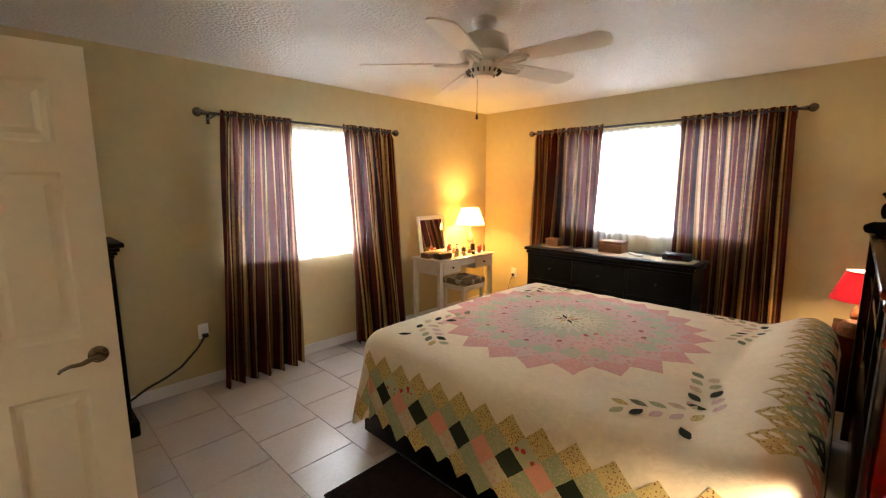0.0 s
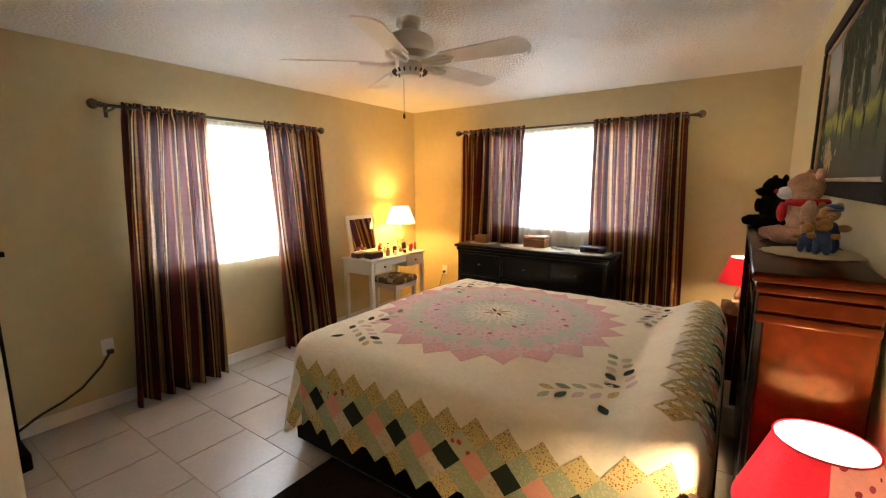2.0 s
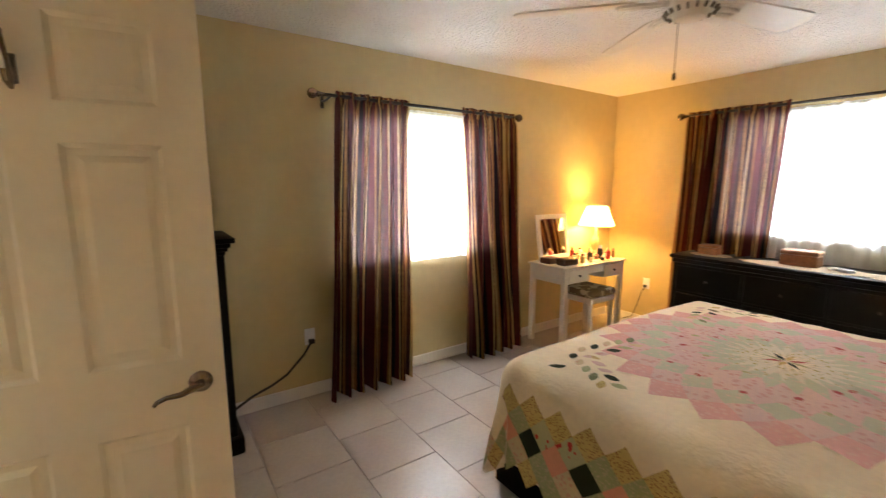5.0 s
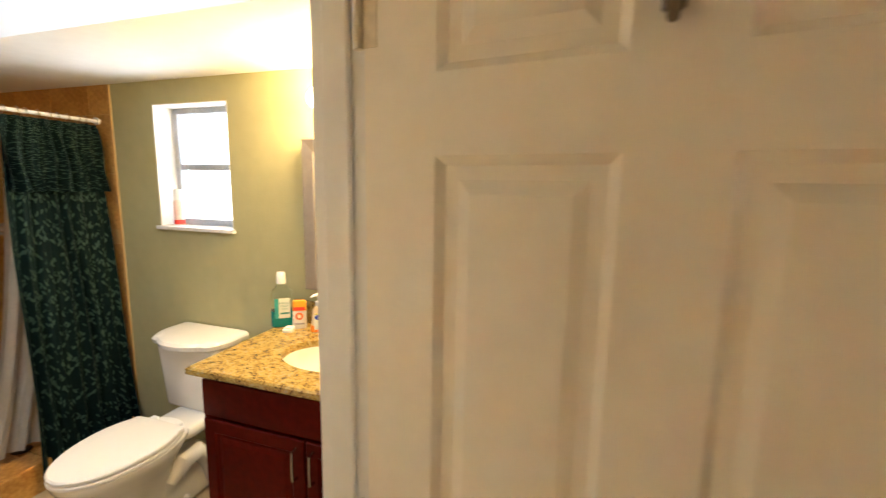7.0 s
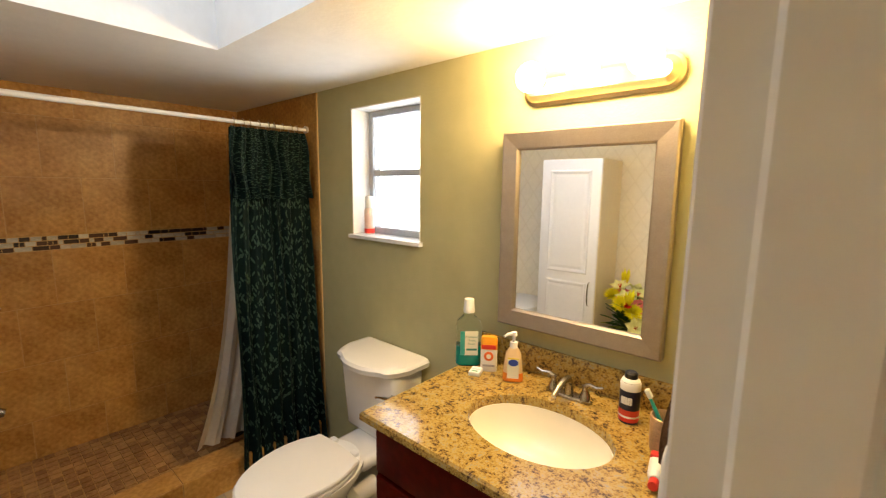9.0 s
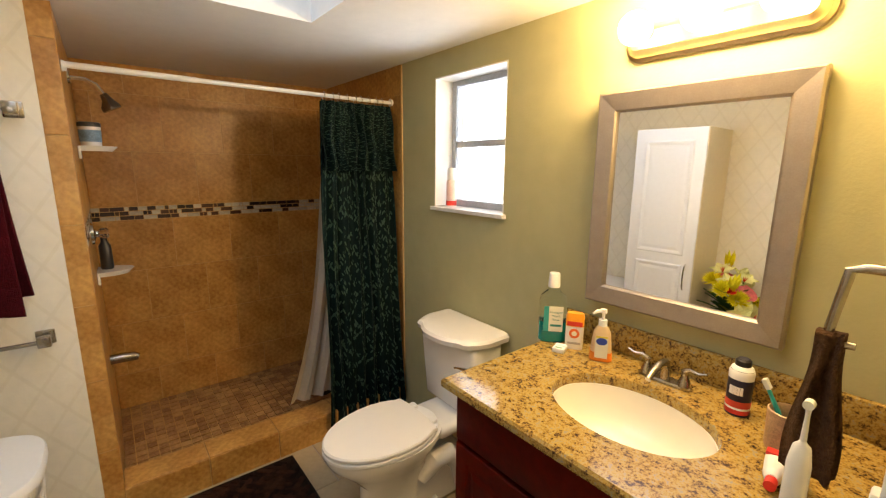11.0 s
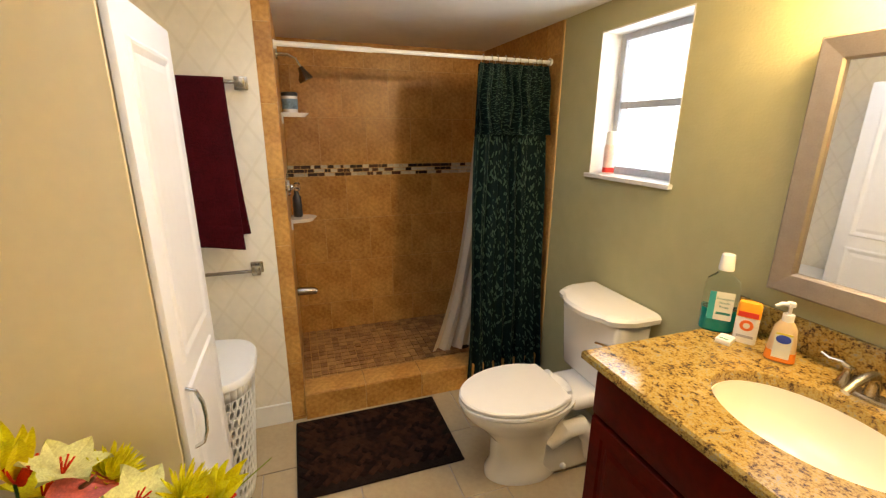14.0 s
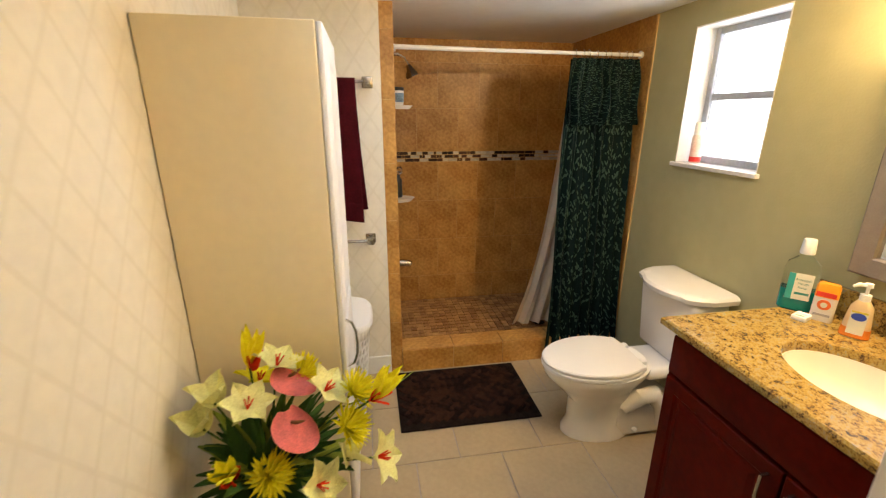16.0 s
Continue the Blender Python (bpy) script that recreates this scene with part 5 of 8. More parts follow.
def outlet(x, y, z, axis, label):
    o = thing("wall_outlet", (x, y, z), label, "outlet", "outlets")
    if axis == "y":
        part("plate", slab(x - 0.036, x + 0.036, y - 0.006, y, z - 0.058, z + 0.058, 0.003, 2), PLASTIC, o)
        for dz in (-0.024, 0.024):
            part("socket", slab(x - 0.016, x + 0.016, y - 0.009, y - 0.005, z + dz - 0.014, z + dz + 0.014, 0.003), PLASTIC, o)
    else:
        part("plate", slab(x - 0.006, x, y - 0.036, y + 0.036, z - 0.058, z + 0.058, 0.003, 2), PLASTIC, o)
        for dz in (-0.024, 0.024):
            part("socket", slab(x - 0.009, x - 0.005, y - 0.016, y + 0.016, z + dz - 0.014, z + dz + 0.014, 0.003), PLASTIC, o)


outlet(0.86, YN, 0.44, "y", "white wall outlet with a black plug in it")
outlet(XE, 3.72, 0.45, "x", "white wall outlet with a plug beside the desk")
cable = thing("power_cord", (0.86, 4.18, 0.41), "black power cord from the outlet to the chest", "cable")
part("plug", slab(0.845, 0.885, 4.155, 4.192, 0.395, 0.425, 0.006, 2), PLASTICB, cable)
part("cord", rod([(0.86, 4.17, 0.405), (0.80, 4.155, 0.33), (0.68, 4.15, 0.22), (0.58, 4.15, 0.17), (0.46, 4.15, 0.13), (0.33, 4.15, 0.06)], 0.0085, 8), PLASTICB, cable)
cable = thing("lamp_cord", (4.3, 3.72, 0.42), "thin dark lamp cord hanging from the outlet", "cable")
part("plug", slab(4.275, 4.307, 3.705, 3.735, 0.41, 0.44, 0.005), PLASTICB, cable)
part("cord", rod([(4.285, 3.72, 0.41), (4.285, 3.75, 0.36), (4.295, 3.80, 0.2), (4.295, 3.85, 0.06), (4.29, 3.95, 0.012)], 0.004, 8), PLASTICB, cable)

# ---- bedroom: ceiling fan ----
FX, FY = 1.82, 2.232
fan = thing("ceiling_fan", (FX, FY, HC), "white five-blade ceiling fan with a pull chain", "ceiling fan")
part("canopy", turned([(0.068, 0), (0.07, -0.03), (0.05, -0.055), (0.03, -0.06), (0, -0.06)], (FX, FY, HC), 32), FANW, fan)
part("downrod", rod([(FX, FY, HC - 0.055), (FX, FY, HC - 0.085)], 0.016, 14), FANW, fan)
part("motor_housing", turned([(0, -0.075), (0.08, -0.075), (0.122, -0.095), (0.134, -0.12), (0.134, -0.185), (0.108, -0.215), (0.075, -0.222), (0, -0.222)], (FX, FY, HC), 40), FANW, fan)
part("switch_housing", turned([(0.058, -0.222), (0.061, -0.235), (0.061, -0.272), (0.053, -0.298), (0.02, -0.304), (0, -0.304)], (FX, FY, HC), 32), FANW, fan)
# vent slots: thin slabs coloured dark for the shade inside the openings
for k in range(18):
    a = 2 * math.pi * k / 18
    m = pose(FX, FY, HC - 0.200, 0, 0, math.degrees(a))
    part("vent_slot", slab(0.112, 0.1245, -0.003, 0.003, -0.010, 0.010, 0.001, 1, m @ pose(0, 0, 0, 0, 40)), mat("fan_slot_shade", (0.16, 0.13, 0.10), 0.8) if k == 0 else bpy.data.materials["fan_slot_shade"], fan)
for k in range(5):
    m = pose(FX, FY, HC - 0.230, 0, 0, -13 + 72 * k) @ pose(0, 0, 0, -12)
    bm = bmesh.new()
    w0, w1, L0, L1 = 0.058, 0.075, 0.20, 0.69
    out = []
    for i in range(13):
        a = math.pi * i / 12 - math.pi / 2
        out.append((L1 - 0.06 + 0.06 * math.cos(a), w1 * math.sin(a)))
    out += [(L0 + 0.02, w0), (L0, w0 - 0.015), (L0, -w0 + 0.015), (L0 + 0.02, -w0)]
    f = bm.faces.new([bm.verts.new((x, y, 0)) for x, y in out])
    ex = bmesh.ops.extrude_face_region(bm, geom=[f])
    bmesh.ops.translate(bm, verts=[v for v in ex["geom"] if isinstance(v, bmesh.types.BMVert)], vec=(0, 0, 0.007))
    bmesh.ops.transform(bm, matrix=m, verts=bm.verts)
    blade = part("blade", bm, FANW, fan)
    bm = bmesh.new()
    for s in (-1, 1):
        tube(bm, [m @ Vector(p) for p in ((0.09, 0, -0.002), (0.14, s * 0.03, -0.006), (0.19, s * 0.042, -0.006), (0.25, s * 0.03, -0.005), (0.27, 0, -0.005))], 0.008, 8)
    tube(bm, [m @ Vector(p) for p in ((0.08, 0, 0), (0.16, 0, -0.008), (0.27, 0, -0.005))], [0.016, 0.011, 0.009], 8)
    part("blade_iron", bm, FANW, blade)
ch = rod([(FX + 0.0, FY + 0.045, HC - 0.296), (FX, FY + 0.046, HC - 0.49)], 0.0015, 6)
lathe(ch, [(0, 0), (0.006, -0.006), (0.008, -0.028), (0, -0.034)], (FX, FY + 0.046, HC - 0.488), 10)
part("pull_chain", ch, IRON, fan)

# dark rug beside the bed
bm = slab(0.86, 1.34, 1.0, 2.46, 0.001, 0.012, 0.004)
tagged(part("rug", bm, RUG), "dark brown rug lying beside the bed", "rug")

# ---- bathroom: vanity ----
GRAN = mat("speckled_gold_granite", (0.42, 0.27, 0.10), 0.12, vary=0.2, scale=20, coat=0.08)
nt = GRAN.node_tree
tc = nt.nodes.new("ShaderNodeTexCoord")
v1, v2, v3 = nt.nodes.new("ShaderNodeTexNoise"), nt.nodes.new("ShaderNodeTexNoise"), nt.nodes.new("ShaderNodeTexNoise")
for n, sc, dt in ((v1, 110, 3), (v2, 46, 4), (v3, 210, 2)):
    n.inputs["Scale"].default_value, n.inputs["Detail"].default_value, n.inputs["Roughness"].default_value = sc, dt, 0.65
    nt.links.new(tc.outputs["Object"], n.inputs["Vector"])
tone = node_math(nt, "MULTIPLY_ADD", v3.outputs[0], 0.35, node_math(nt, "MULTIPLY_ADD", v2.outputs[0], 0.5, node_math(nt, "MULTIPLY", v1.outputs[0], 0.35)))
ramp_on(GRAN, tone, [(0.0, (0.012, 0.008, 0.006)), (0.50, (0.06, 0.034, 0.016)), (0.53, (0.15, 0.085, 0.026)), (0.565, (0.29, 0.175, 0.038)), (0.61, (0.36, 0.235, 0.052)), (0.66, (0.40, 0.28, 0.082)), (0.74, (0.25, 0.23, 0.17))], False)

VX0, VX1, VY0, CZ = -1.655, BX - 0.001, 3.39, 0.892
SX, SY, RX, RY = -1.215, 3.685, 0.215, 0.160
ct = thing("vanity_counter", (-1.2, 3.7, CZ - 0.03), "speckled gold granite vanity top with a backsplash", "counter")


def counter_top():
    bm = bmesh.new()
    n = 64
    x0, x1, y0, y1, r = VX0, VX1, VY0, BYN, 0.012
    outer, inner = [], []
    for k in range(n):
        a = 2 * math.pi * (k + 0.5) / n
        c, s = math.cos(a), math.sin(a)
        tx = ((x1 if c > 0 else x0) - SX) / c
        ty = ((y1 if s > 0 else y0) - SY) / s
        t = min(tx, ty)
        outer.append((SX + c * t, SY + s * t))
        inner.append((SX + RX * c, SY + RY * s))
    corners = [(x0, y0), (x1, y0), (x1, y1), (x0, y1)]
    for cx, cy in corners:
        k = min(range(n), key=lambda i: (outer[i][0] - cx) ** 2 + (outer[i][1] - cy) ** 2)
        outer[k] = (cx, cy)

    def inset(p, d):
        return (min(max(p[0], x0 + d), x1 - d), min(max(p[1], y0 + d), y1 - d))
    levels = []
    for ring, z in (([inset(p, 0.006) for p in outer], CZ - 0.032), (outer, CZ - 0.026), (outer, CZ - 0.007), ([inset(p, 0.006) for p in outer], CZ), ([(SX + (p[0] - SX) * 1.012, SY + (p[1] - SY) * 1.012) for p in inner], CZ), (inner, CZ - 0.004), (inner, CZ - 0.032)):
        levels.append([bm.verts.new((*p, z)) for p in ring])
    for a, b in zip(levels, levels[1:] + levels[:1]):
        for k in range(n):
            bm.faces.new((a[k], a[(k + 1) % n], b[(k + 1) % n], b[k]))
    return bm


part("slab", counter_top(), GRAN, ct)
part("backsplash", slab(VX0, VX1, BYN - 0.022, BYN - 0.001, CZ, CZ + 0.10, 0.004, 2), GRAN, ct)
part("side_splash", slab(VX1 - 0.021, VX1, 3.62, BYN - 0.022, CZ, CZ + 0.10, 0.004, 2), GRAN, ct)
sk = thing("sink", (SX, SY, CZ - 0.17), "oval cream undermount sink in the granite top", "sink")
prof = [(1.06, -0.034), (1.06, -0.030), (0.985, -0.030), (0.97, -0.05), (0.90, -0.09), (0.74, -0.13), (0.5, -0.155), (0.2, -0.165), (0, -0.166)]
part("basin", turned([(r * RX, CZ + h) for r, h in prof], (SX, SY, 0), 56, 1.0, RY / RX), BOWL, sk)
part("drain", turned([(0, 0.003), (0.018, 0.003), (0.022, 0.0)], (SX, SY, CZ - 0.165), 20), CHROME, sk)
fau = thing("faucet", (SX - 0.01, 3.915, CZ), "brushed nickel two-handle basin faucet", "faucet")
FXC, FYC = SX - 0.01, 3.915
bm = bmesh.new()
lathe(bm, [(0, 0), (0.080, 0), (0.080, 0.008), (0.072, 0.012), (0, 0.014)], (FXC, FYC, CZ), 36, 1.0, 0.28)
part("base_plate", bm, NICKEL, fau)
part("spout", rod([(FXC, FYC, CZ + 0.012), (FXC, FYC, CZ + 0.045), (FXC, FYC - 0.012, CZ + 0.065), (FXC, FYC - 0.045, CZ + 0.068), (FXC, FYC - 0.085, CZ + 0.058), (FXC, FYC - 0.11, CZ + 0.042)], [0.017, 0.014, 0.014, 0.012, 0.010, 0.009], 14), NICKEL, fau)
for s in (-1, 1):
    hx = FXC + s * 0.055
    hd = part("handle_post", turned([(0, 0.010), (0.019, 0.010), (0.017, 0.022), (0.010, 0.038), (0.009, 0.050), (0.012, 0.058), (0, 0.062)], (hx, FYC, CZ), 20), NICKEL, fau)
    part("lever", rod([(hx, FYC, CZ + 0.056), (hx + s * 0.016, FYC - 0.004, CZ + 0.065), (hx + s * 0.040, FYC - 0.008, CZ + 0.063), (hx + s * 0.060, FYC - 0.008, CZ + 0.070)], [0.008, 0.0065, 0.005, 0.0042], 10), NICKEL, hd)

cab = thing("vanity_cabinet", (-1.2, 3.7, 0), "dark red wooden vanity cabinet with raised panel doors", "vanity cabinet")
cx0, cx1, cy0 = VX0 + 0.03, BX - 0.002, VY0 + 0.045
bm = bmesh.new()
box(bm, cx0, cx0 + 0.018, cy0, BYN - 0.002, 0.09, CZ - 0.033)
box(bm, cx1 - 0.018, cx1, cy0, BYN - 0.002, 0.09, CZ - 0.033)
box(bm, cx0 + 0.018, cx1 - 0.018, BYN - 0.012, BYN - 0.002, 0.09, CZ - 0.033)
box(bm, cx0 + 0.018, cx1 - 0.018, cy0, BYN - 0.012, 0.09, 0.108)
box(bm, cx0 + 0.018, cx1 - 0.018, cy0, cy0 + 0.018, 0.108, CZ - 0.033)
part("body", bm, CHERRY2, cab, smooth=False)
part("toe_kick", slab(cx0 + 0.01, cx1, cy0 + 0.06, BYN - 0.01, 0, 0.09, 0), CHERRY2, cab)


def raised_panel(x0, x1, y, z0, z1, parent, name):
    """A front with a frame and a raised field, facing lower y."""
    bm = bmesh.new()
    loops = []
    for ins, dep in ((0, 0.018), (0, 0.003), (0.003, 0), (0.048, 0), (0.054, 0.006), (0.066, 0.006), (0.084, 0.001)):
        yy = y + dep
        loops.append([bm.verts.new(c) for c in ((x0 + ins, yy, z0 + ins), (x1 - ins, yy, z0 + ins), (x1 - ins, yy, z1 - ins), (x0 + ins, yy, z1 - ins))])
    for a, b in zip(loops, loops[1:]):
        for k in range(4):
            bm.faces.new((a[k], a[(k + 1) % 4], b[(k + 1) % 4], b[k]))
    bm.faces.new(loops[-1])
    bm.faces.new(loops[0][::-1])
    return part(name, bm, CHERRY2, parent, smooth=False)


mid = (cx0 + cx1) / 2
part("drawer_front", slab(cx0 + 0.012, cx1 - 0.012, cy0 - 0.018, cy0, 0.70, CZ - 0.05, 0.006, 2), CHERRY2, cab)
for a, b, hx in ((cx0 + 0.012, mid - 0.004, mid - 0.035), (mid + 0.004, cx1 - 0.012, mid + 0.035)):
    d = raised_panel(a, b, cy0 - 0.018, 0.12, 0.685, cab, "door")
    part("handle", rod([(hx, cy0 - 0.018, 0.655), (hx, cy0 - 0.042, 0.652), (hx, cy0 - 0.044, 0.60), (hx, cy0 - 0.042, 0.545), (hx, cy0 - 0.018, 0.542)], 0.005, 8), NICKEL, d, "brushed nickel bar handle")

# ---- bathroom: mirror and light ----
MX0, MX1, MZ0, MZ1, MF = -1.551, -0.975, 1.062, 1.768, 0.064
mirror = thing("wall_mirror", ((MX0 + MX1) / 2, BYN, MZ0), "rectangular mirror in a wide brushed nickel frame", "mirror")
for a, b in (((MX0, MZ0), (MX1, MZ0)), ((MX1, MZ0), (MX1, MZ1)), ((MX1, MZ1), (MX0, MZ1)), ((MX0, MZ1), (MX0, MZ0))):
    c = Vector(((MX0 + MX1) / 2, (MZ0 + MZ1) / 2))
    bm = bmesh.new()
    A, B = Vector(a), Vector(b)
    sgn = lambda p: Vector((1 if p.x < c.x else -1, 1 if p.y < c.y else -1))
    A2, B2 = A + sgn(A) * MF, B + sgn(B) * MF
    A2m, B2m = A + sgn(A) * MF * 0.9, B + sgn(B) * MF * 0.9
    A1, B1 = A + sgn(A) * 0.006, B + sgn(B) * 0.006
    front = [(A, 0), (A, 0.032), (A1, 0.038), (A2m, 0.032), (A2, 0.026), (A2, 0)]
    frontb = [(B, 0), (B, 0.032), (B1, 0.038), (B2m, 0.032), (B2, 0.026), (B2, 0)]
    la = [bm.verts.new((p.x, BYN - 0.002 - o, p.y)) for p, o in front]
    lb = [bm.verts.new((p.x, BYN - 0.002 - o, p.y)) for p, o in frontb]
    for k in range(6):
        bm.faces.new((la[k], la[(k + 1) % 6], lb[(k + 1) % 6], lb[k]))
    bm.faces.new(la)
    bm.faces.new(lb[::-1])
    part("frame_side", bm, mat("pewter_frame", (0.38, 0.325, 0.28), 0.4, 0.9, vary=0.08, scale=30) if "pewter_frame" not in bpy.data.materials else bpy.data.materials["pewter_frame"], mirror, smooth=False)
part("glass", slab(MX0 + MF - 0.004, MX1 - MF + 0.004, BYN - 0.02, BYN - 0.014, MZ0 + MF - 0.004, MZ1 - MF + 0.004, 0), MIRROR, mirror)
# the mirror hangs a little askew
mirror.rotation_euler = (0, 0, radians(1.3))
mirror.location.y -= 0.009

lb = thing("vanity_light", (-1.24, BYN, 1.90), "lit brushed nickel vanity light bar with round bulbs", "vanity light")
bm = bmesh.new()
ring = []
for o, y in ((0.0, BYN - 0.001), (0.0, BYN - 0.016), (0.010, BYN - 0.022), (0.014, BYN - 0.034), (0.022, BYN - 0.040), (0.028, BYN - 0.05)):
    w, h = 0.255 - o, 0.052 - o
    pts = []
    for k in range(40):
        a = 2 * math.pi * k / 40
        px = math.copysign(w - h, math.cos(a)) + h * math.cos(a)
        pts.append(bm.verts.new((-1.235 + px, y, 1.905 + h * math.sin(a))))
    ring.append(pts)
for a, b in zip(ring, ring[1:]):
    for k in range(40):
        bm.faces.new((a[k], a[(k + 1) % 40], b[(k + 1) % 40], b[k]))
bm.faces.new(ring[-1])
part("back_plate", bm, mat("polished_brass_nickel", (0.78, 0.63, 0.42), 0.28, 1.0, vary=0.06, scale=20), lb, "ribbed polished brass-toned back plate")
BULB = glow("vanity_bulb_glow", (1, 0.83, 0.52), 16)
for i in range(3):
    x = -1.41 + 0.175 * i
    part("socket", rod([(x, BYN - 0.045, 1.925), (x, BYN - 0.075, 1.925)], 0.022, 14), NICKEL, lb)
    part("bulb", blob(bmesh.new(), (x, BYN - 0.115, 1.925), (0.047, 0.047, 0.047), seg=20), BULB, lb).visible_shadow = False

# ---- bathroom: toilet ----
TXC = -2.15
to = thing("toilet", (TXC, 3.7, 0), "white two-piece toilet with the lid closed", "toilet")


def oval(bm, rings, n=40):
    """Stacked egg-shaped rings: (centre y, half width, half length front, half length back, z)."""
    out = []
    for cy, w, lf, lbk, z in rings:
        out.append([bm.verts.new((TXC + w * math.cos(a), cy + (lbk if math.sin(a) > 0 else lf) * math.sin(a), z)) for a in (2 * math.pi * k / n for k in range(n))])
    for a, b in zip(out, out[1:]):
        for k in range(n):
            bm.faces.new((a[k], a[(k + 1) % n], b[(k + 1) % n], b[k]))
    bm.faces.new(out[0][::-1])
    bm.faces.new(out[-1])
    return bm


part("bowl", oval(bmesh.new(), [(3.53, 0.115, 0.20, 0.16, 0.0), (3.53, 0.115, 0.20, 0.16, 0.03), (3.53, 0.10, 0.175, 0.15, 0.08), (3.52, 0.105, 0.165, 0.15, 0.20), (3.50, 0.14, 0.21, 0.18, 0.28), (3.49, 0.178, 0.265, 0.23, 0.345), (3.49, 0.187, 0.28, 0.26, 0.375), (3.49, 0.187, 0.28, 0.26, 0.392)]), CERAM, to)
bm = bmesh.new()
box(bm, TXC - 0.10, TXC + 0.10, 3.55, 3.90, 0.0, 0.20, 0.03, 3)
part("pedestal", bm, CERAM, to)
bm = rod([(TXC + 0.09, 3.60, 0.17), (TXC + 0.105, 3.67, 0.24), (TXC + 0.105, 3.74, 0.25), (TXC + 0.10, 3.80, 0.17), (TXC + 0.10, 3.82, 0.06)], [0.03, 0.042, 0.044, 0.042, 0.036], 14)
part("trapway", bm, CERAM, to)
part("bolt_cap", turned([(0.014, 0), (0.014, 0.012), (0.008, 0.02), (0, 0.022)], (TXC + 0.112, 3.66, 0.06), 14, m=pose(0, 0, 0, 0, 90)), CERAM, to)
part("deck", slab(TXC - 0.125, TXC + 0.125, 3.68, 3.96, 0.33, 0.395, 0.03, 3), CERAM, to)
part("seat", oval(bmesh.new(), [(3.485, 0.183, 0.278, 0.235, 0.393), (3.485, 0.187, 0.283, 0.24, 0.398), (3.485, 0.187, 0.283, 0.24, 0.409), (3.485, 0.183, 0.278, 0.235, 0.413)]), PLASTIC, to)
SEATW = mat("white_seat_enamel", (0.82, 0.80, 0.78), 0.2, vary=0.01, scale=3)
bm = bmesh.new()
n = 40
rings = []
for s, z in ((0.985, 0.416), (1.0, 0.419), (1.0, 0.429), (0.975, 0.435), (0.6, 0.438)):
    r = []
    for k in range(n):
        a = 2 * math.pi * k / n
        x, y = 0.186 * math.cos(a), (0.24 if math.sin(a) > 0 else 0.282) * math.sin(a)
        if y > 0.16:
            y = 0.16 + (y - 0.16) * 0.2
            x = max(-0.15, min(0.15, x * 1.25))
        r.append(bm.verts.new((TXC + x * s, 3.485 + y * s, z)))
    rings.append(r)
for a, b in zip(rings, rings[1:]):
    for k in range(n):
        bm.faces.new((a[k], a[(k + 1) % n], b[(k + 1) % n], b[k]))
bm.faces.new(rings[0][::-1])
bm.faces.new(rings[-1])
part("lid", bm, SEATW, to, "closed white toilet lid")
for dx in (-0.075, 0.075):
    part("hinge", slab(TXC + dx - 0.02, TXC + dx + 0.02, 3.66, 3.69, 0.395, 0.43, 0.008, 2), PLASTIC, to)
bm = bmesh.new()
vs = box(bm, TXC - 0.22, TXC + 0.185, 3.82, BYN - 0.02, 0.385, 0.745, 0.025, 3)
for v in bm.verts:
    k = (0.745 - v.co.z) / 0.36
    v.co.x = TXC + (v.co.x - TXC) * (1 - 0.12 * k)
    v.co.y = v.co.y + 0.02 * k * (v.co.y < 3.9)
    if v.co.y < 3.86:
        v.co.y -= 0.02 * (1 - ((v.co.x - TXC) / 0.23) ** 2)
part("tank", bm, CERAM, to)
bm = bmesh.new()
n = 24
rows = []
for z, g in ((0.746, 0.0), (0.75, 0.012), (0.772, 0.016), (0.785, 0.006), (0.79, -0.015)):
    r = []
    for k in range(n + 1):
        x = -1 + 2 * k / n
        bow = 0.045 * (1 - min(1, abs(x) / 0.62) ** 2.5) if abs(x) < 0.62 else 0
        r.append((TXC - 0.018 + x * (0.212 + g), 3.795 - g - bow + 0.10 * (max(0, abs(x) - 0.72) / 0.28) ** 2, z))
    r += [(TXC + 0.194 + g, BYN - 0.012, z), (TXC - 0.230 - g, BYN - 0.012, z)]
    rows.append([bm.verts.new(p) for p in r])
for a, b in zip(rows, rows[1:]):
    for k in range(len(a)):
        bm.faces.new((a[k], a[(k + 1) % len(a)], b[(k + 1) % len(a)], b[k]))
bm.faces.new(rows[0][::-1])
bm.faces.new(rows[-1])
part("tank_lid", bm, CERAM, to)
bm = rod([(TXC + 0.19, 3.80, 0.67), (TXC + 0.19, 3.775, 0.67), (TXC + 0.15, 3.772, 0.665), (TXC + 0.11, 3.772, 0.655)], [0.014, 0.011, 0.008, 0.007], 10)
part("flush_lever", bm, CHROME, to, "chrome flush lever")
sv = thing("supply_valve", (-2.42, 3.99, 0.16), "chrome toilet supply valve on the wall", "valve")
part("stop", rod([(-2.42, 4.018, 0.17), (-2.42, 3.96, 0.17)], 0.012, 10), CHROME, sv)
part("hose", rod([(-2.42, 3.965, 0.17), (-2.42, 3.955, 0.25), (-2.38, 3.93, 0.33), (-2.33, 3.92, 0.39)], 0.006, 8), CHROME, sv)

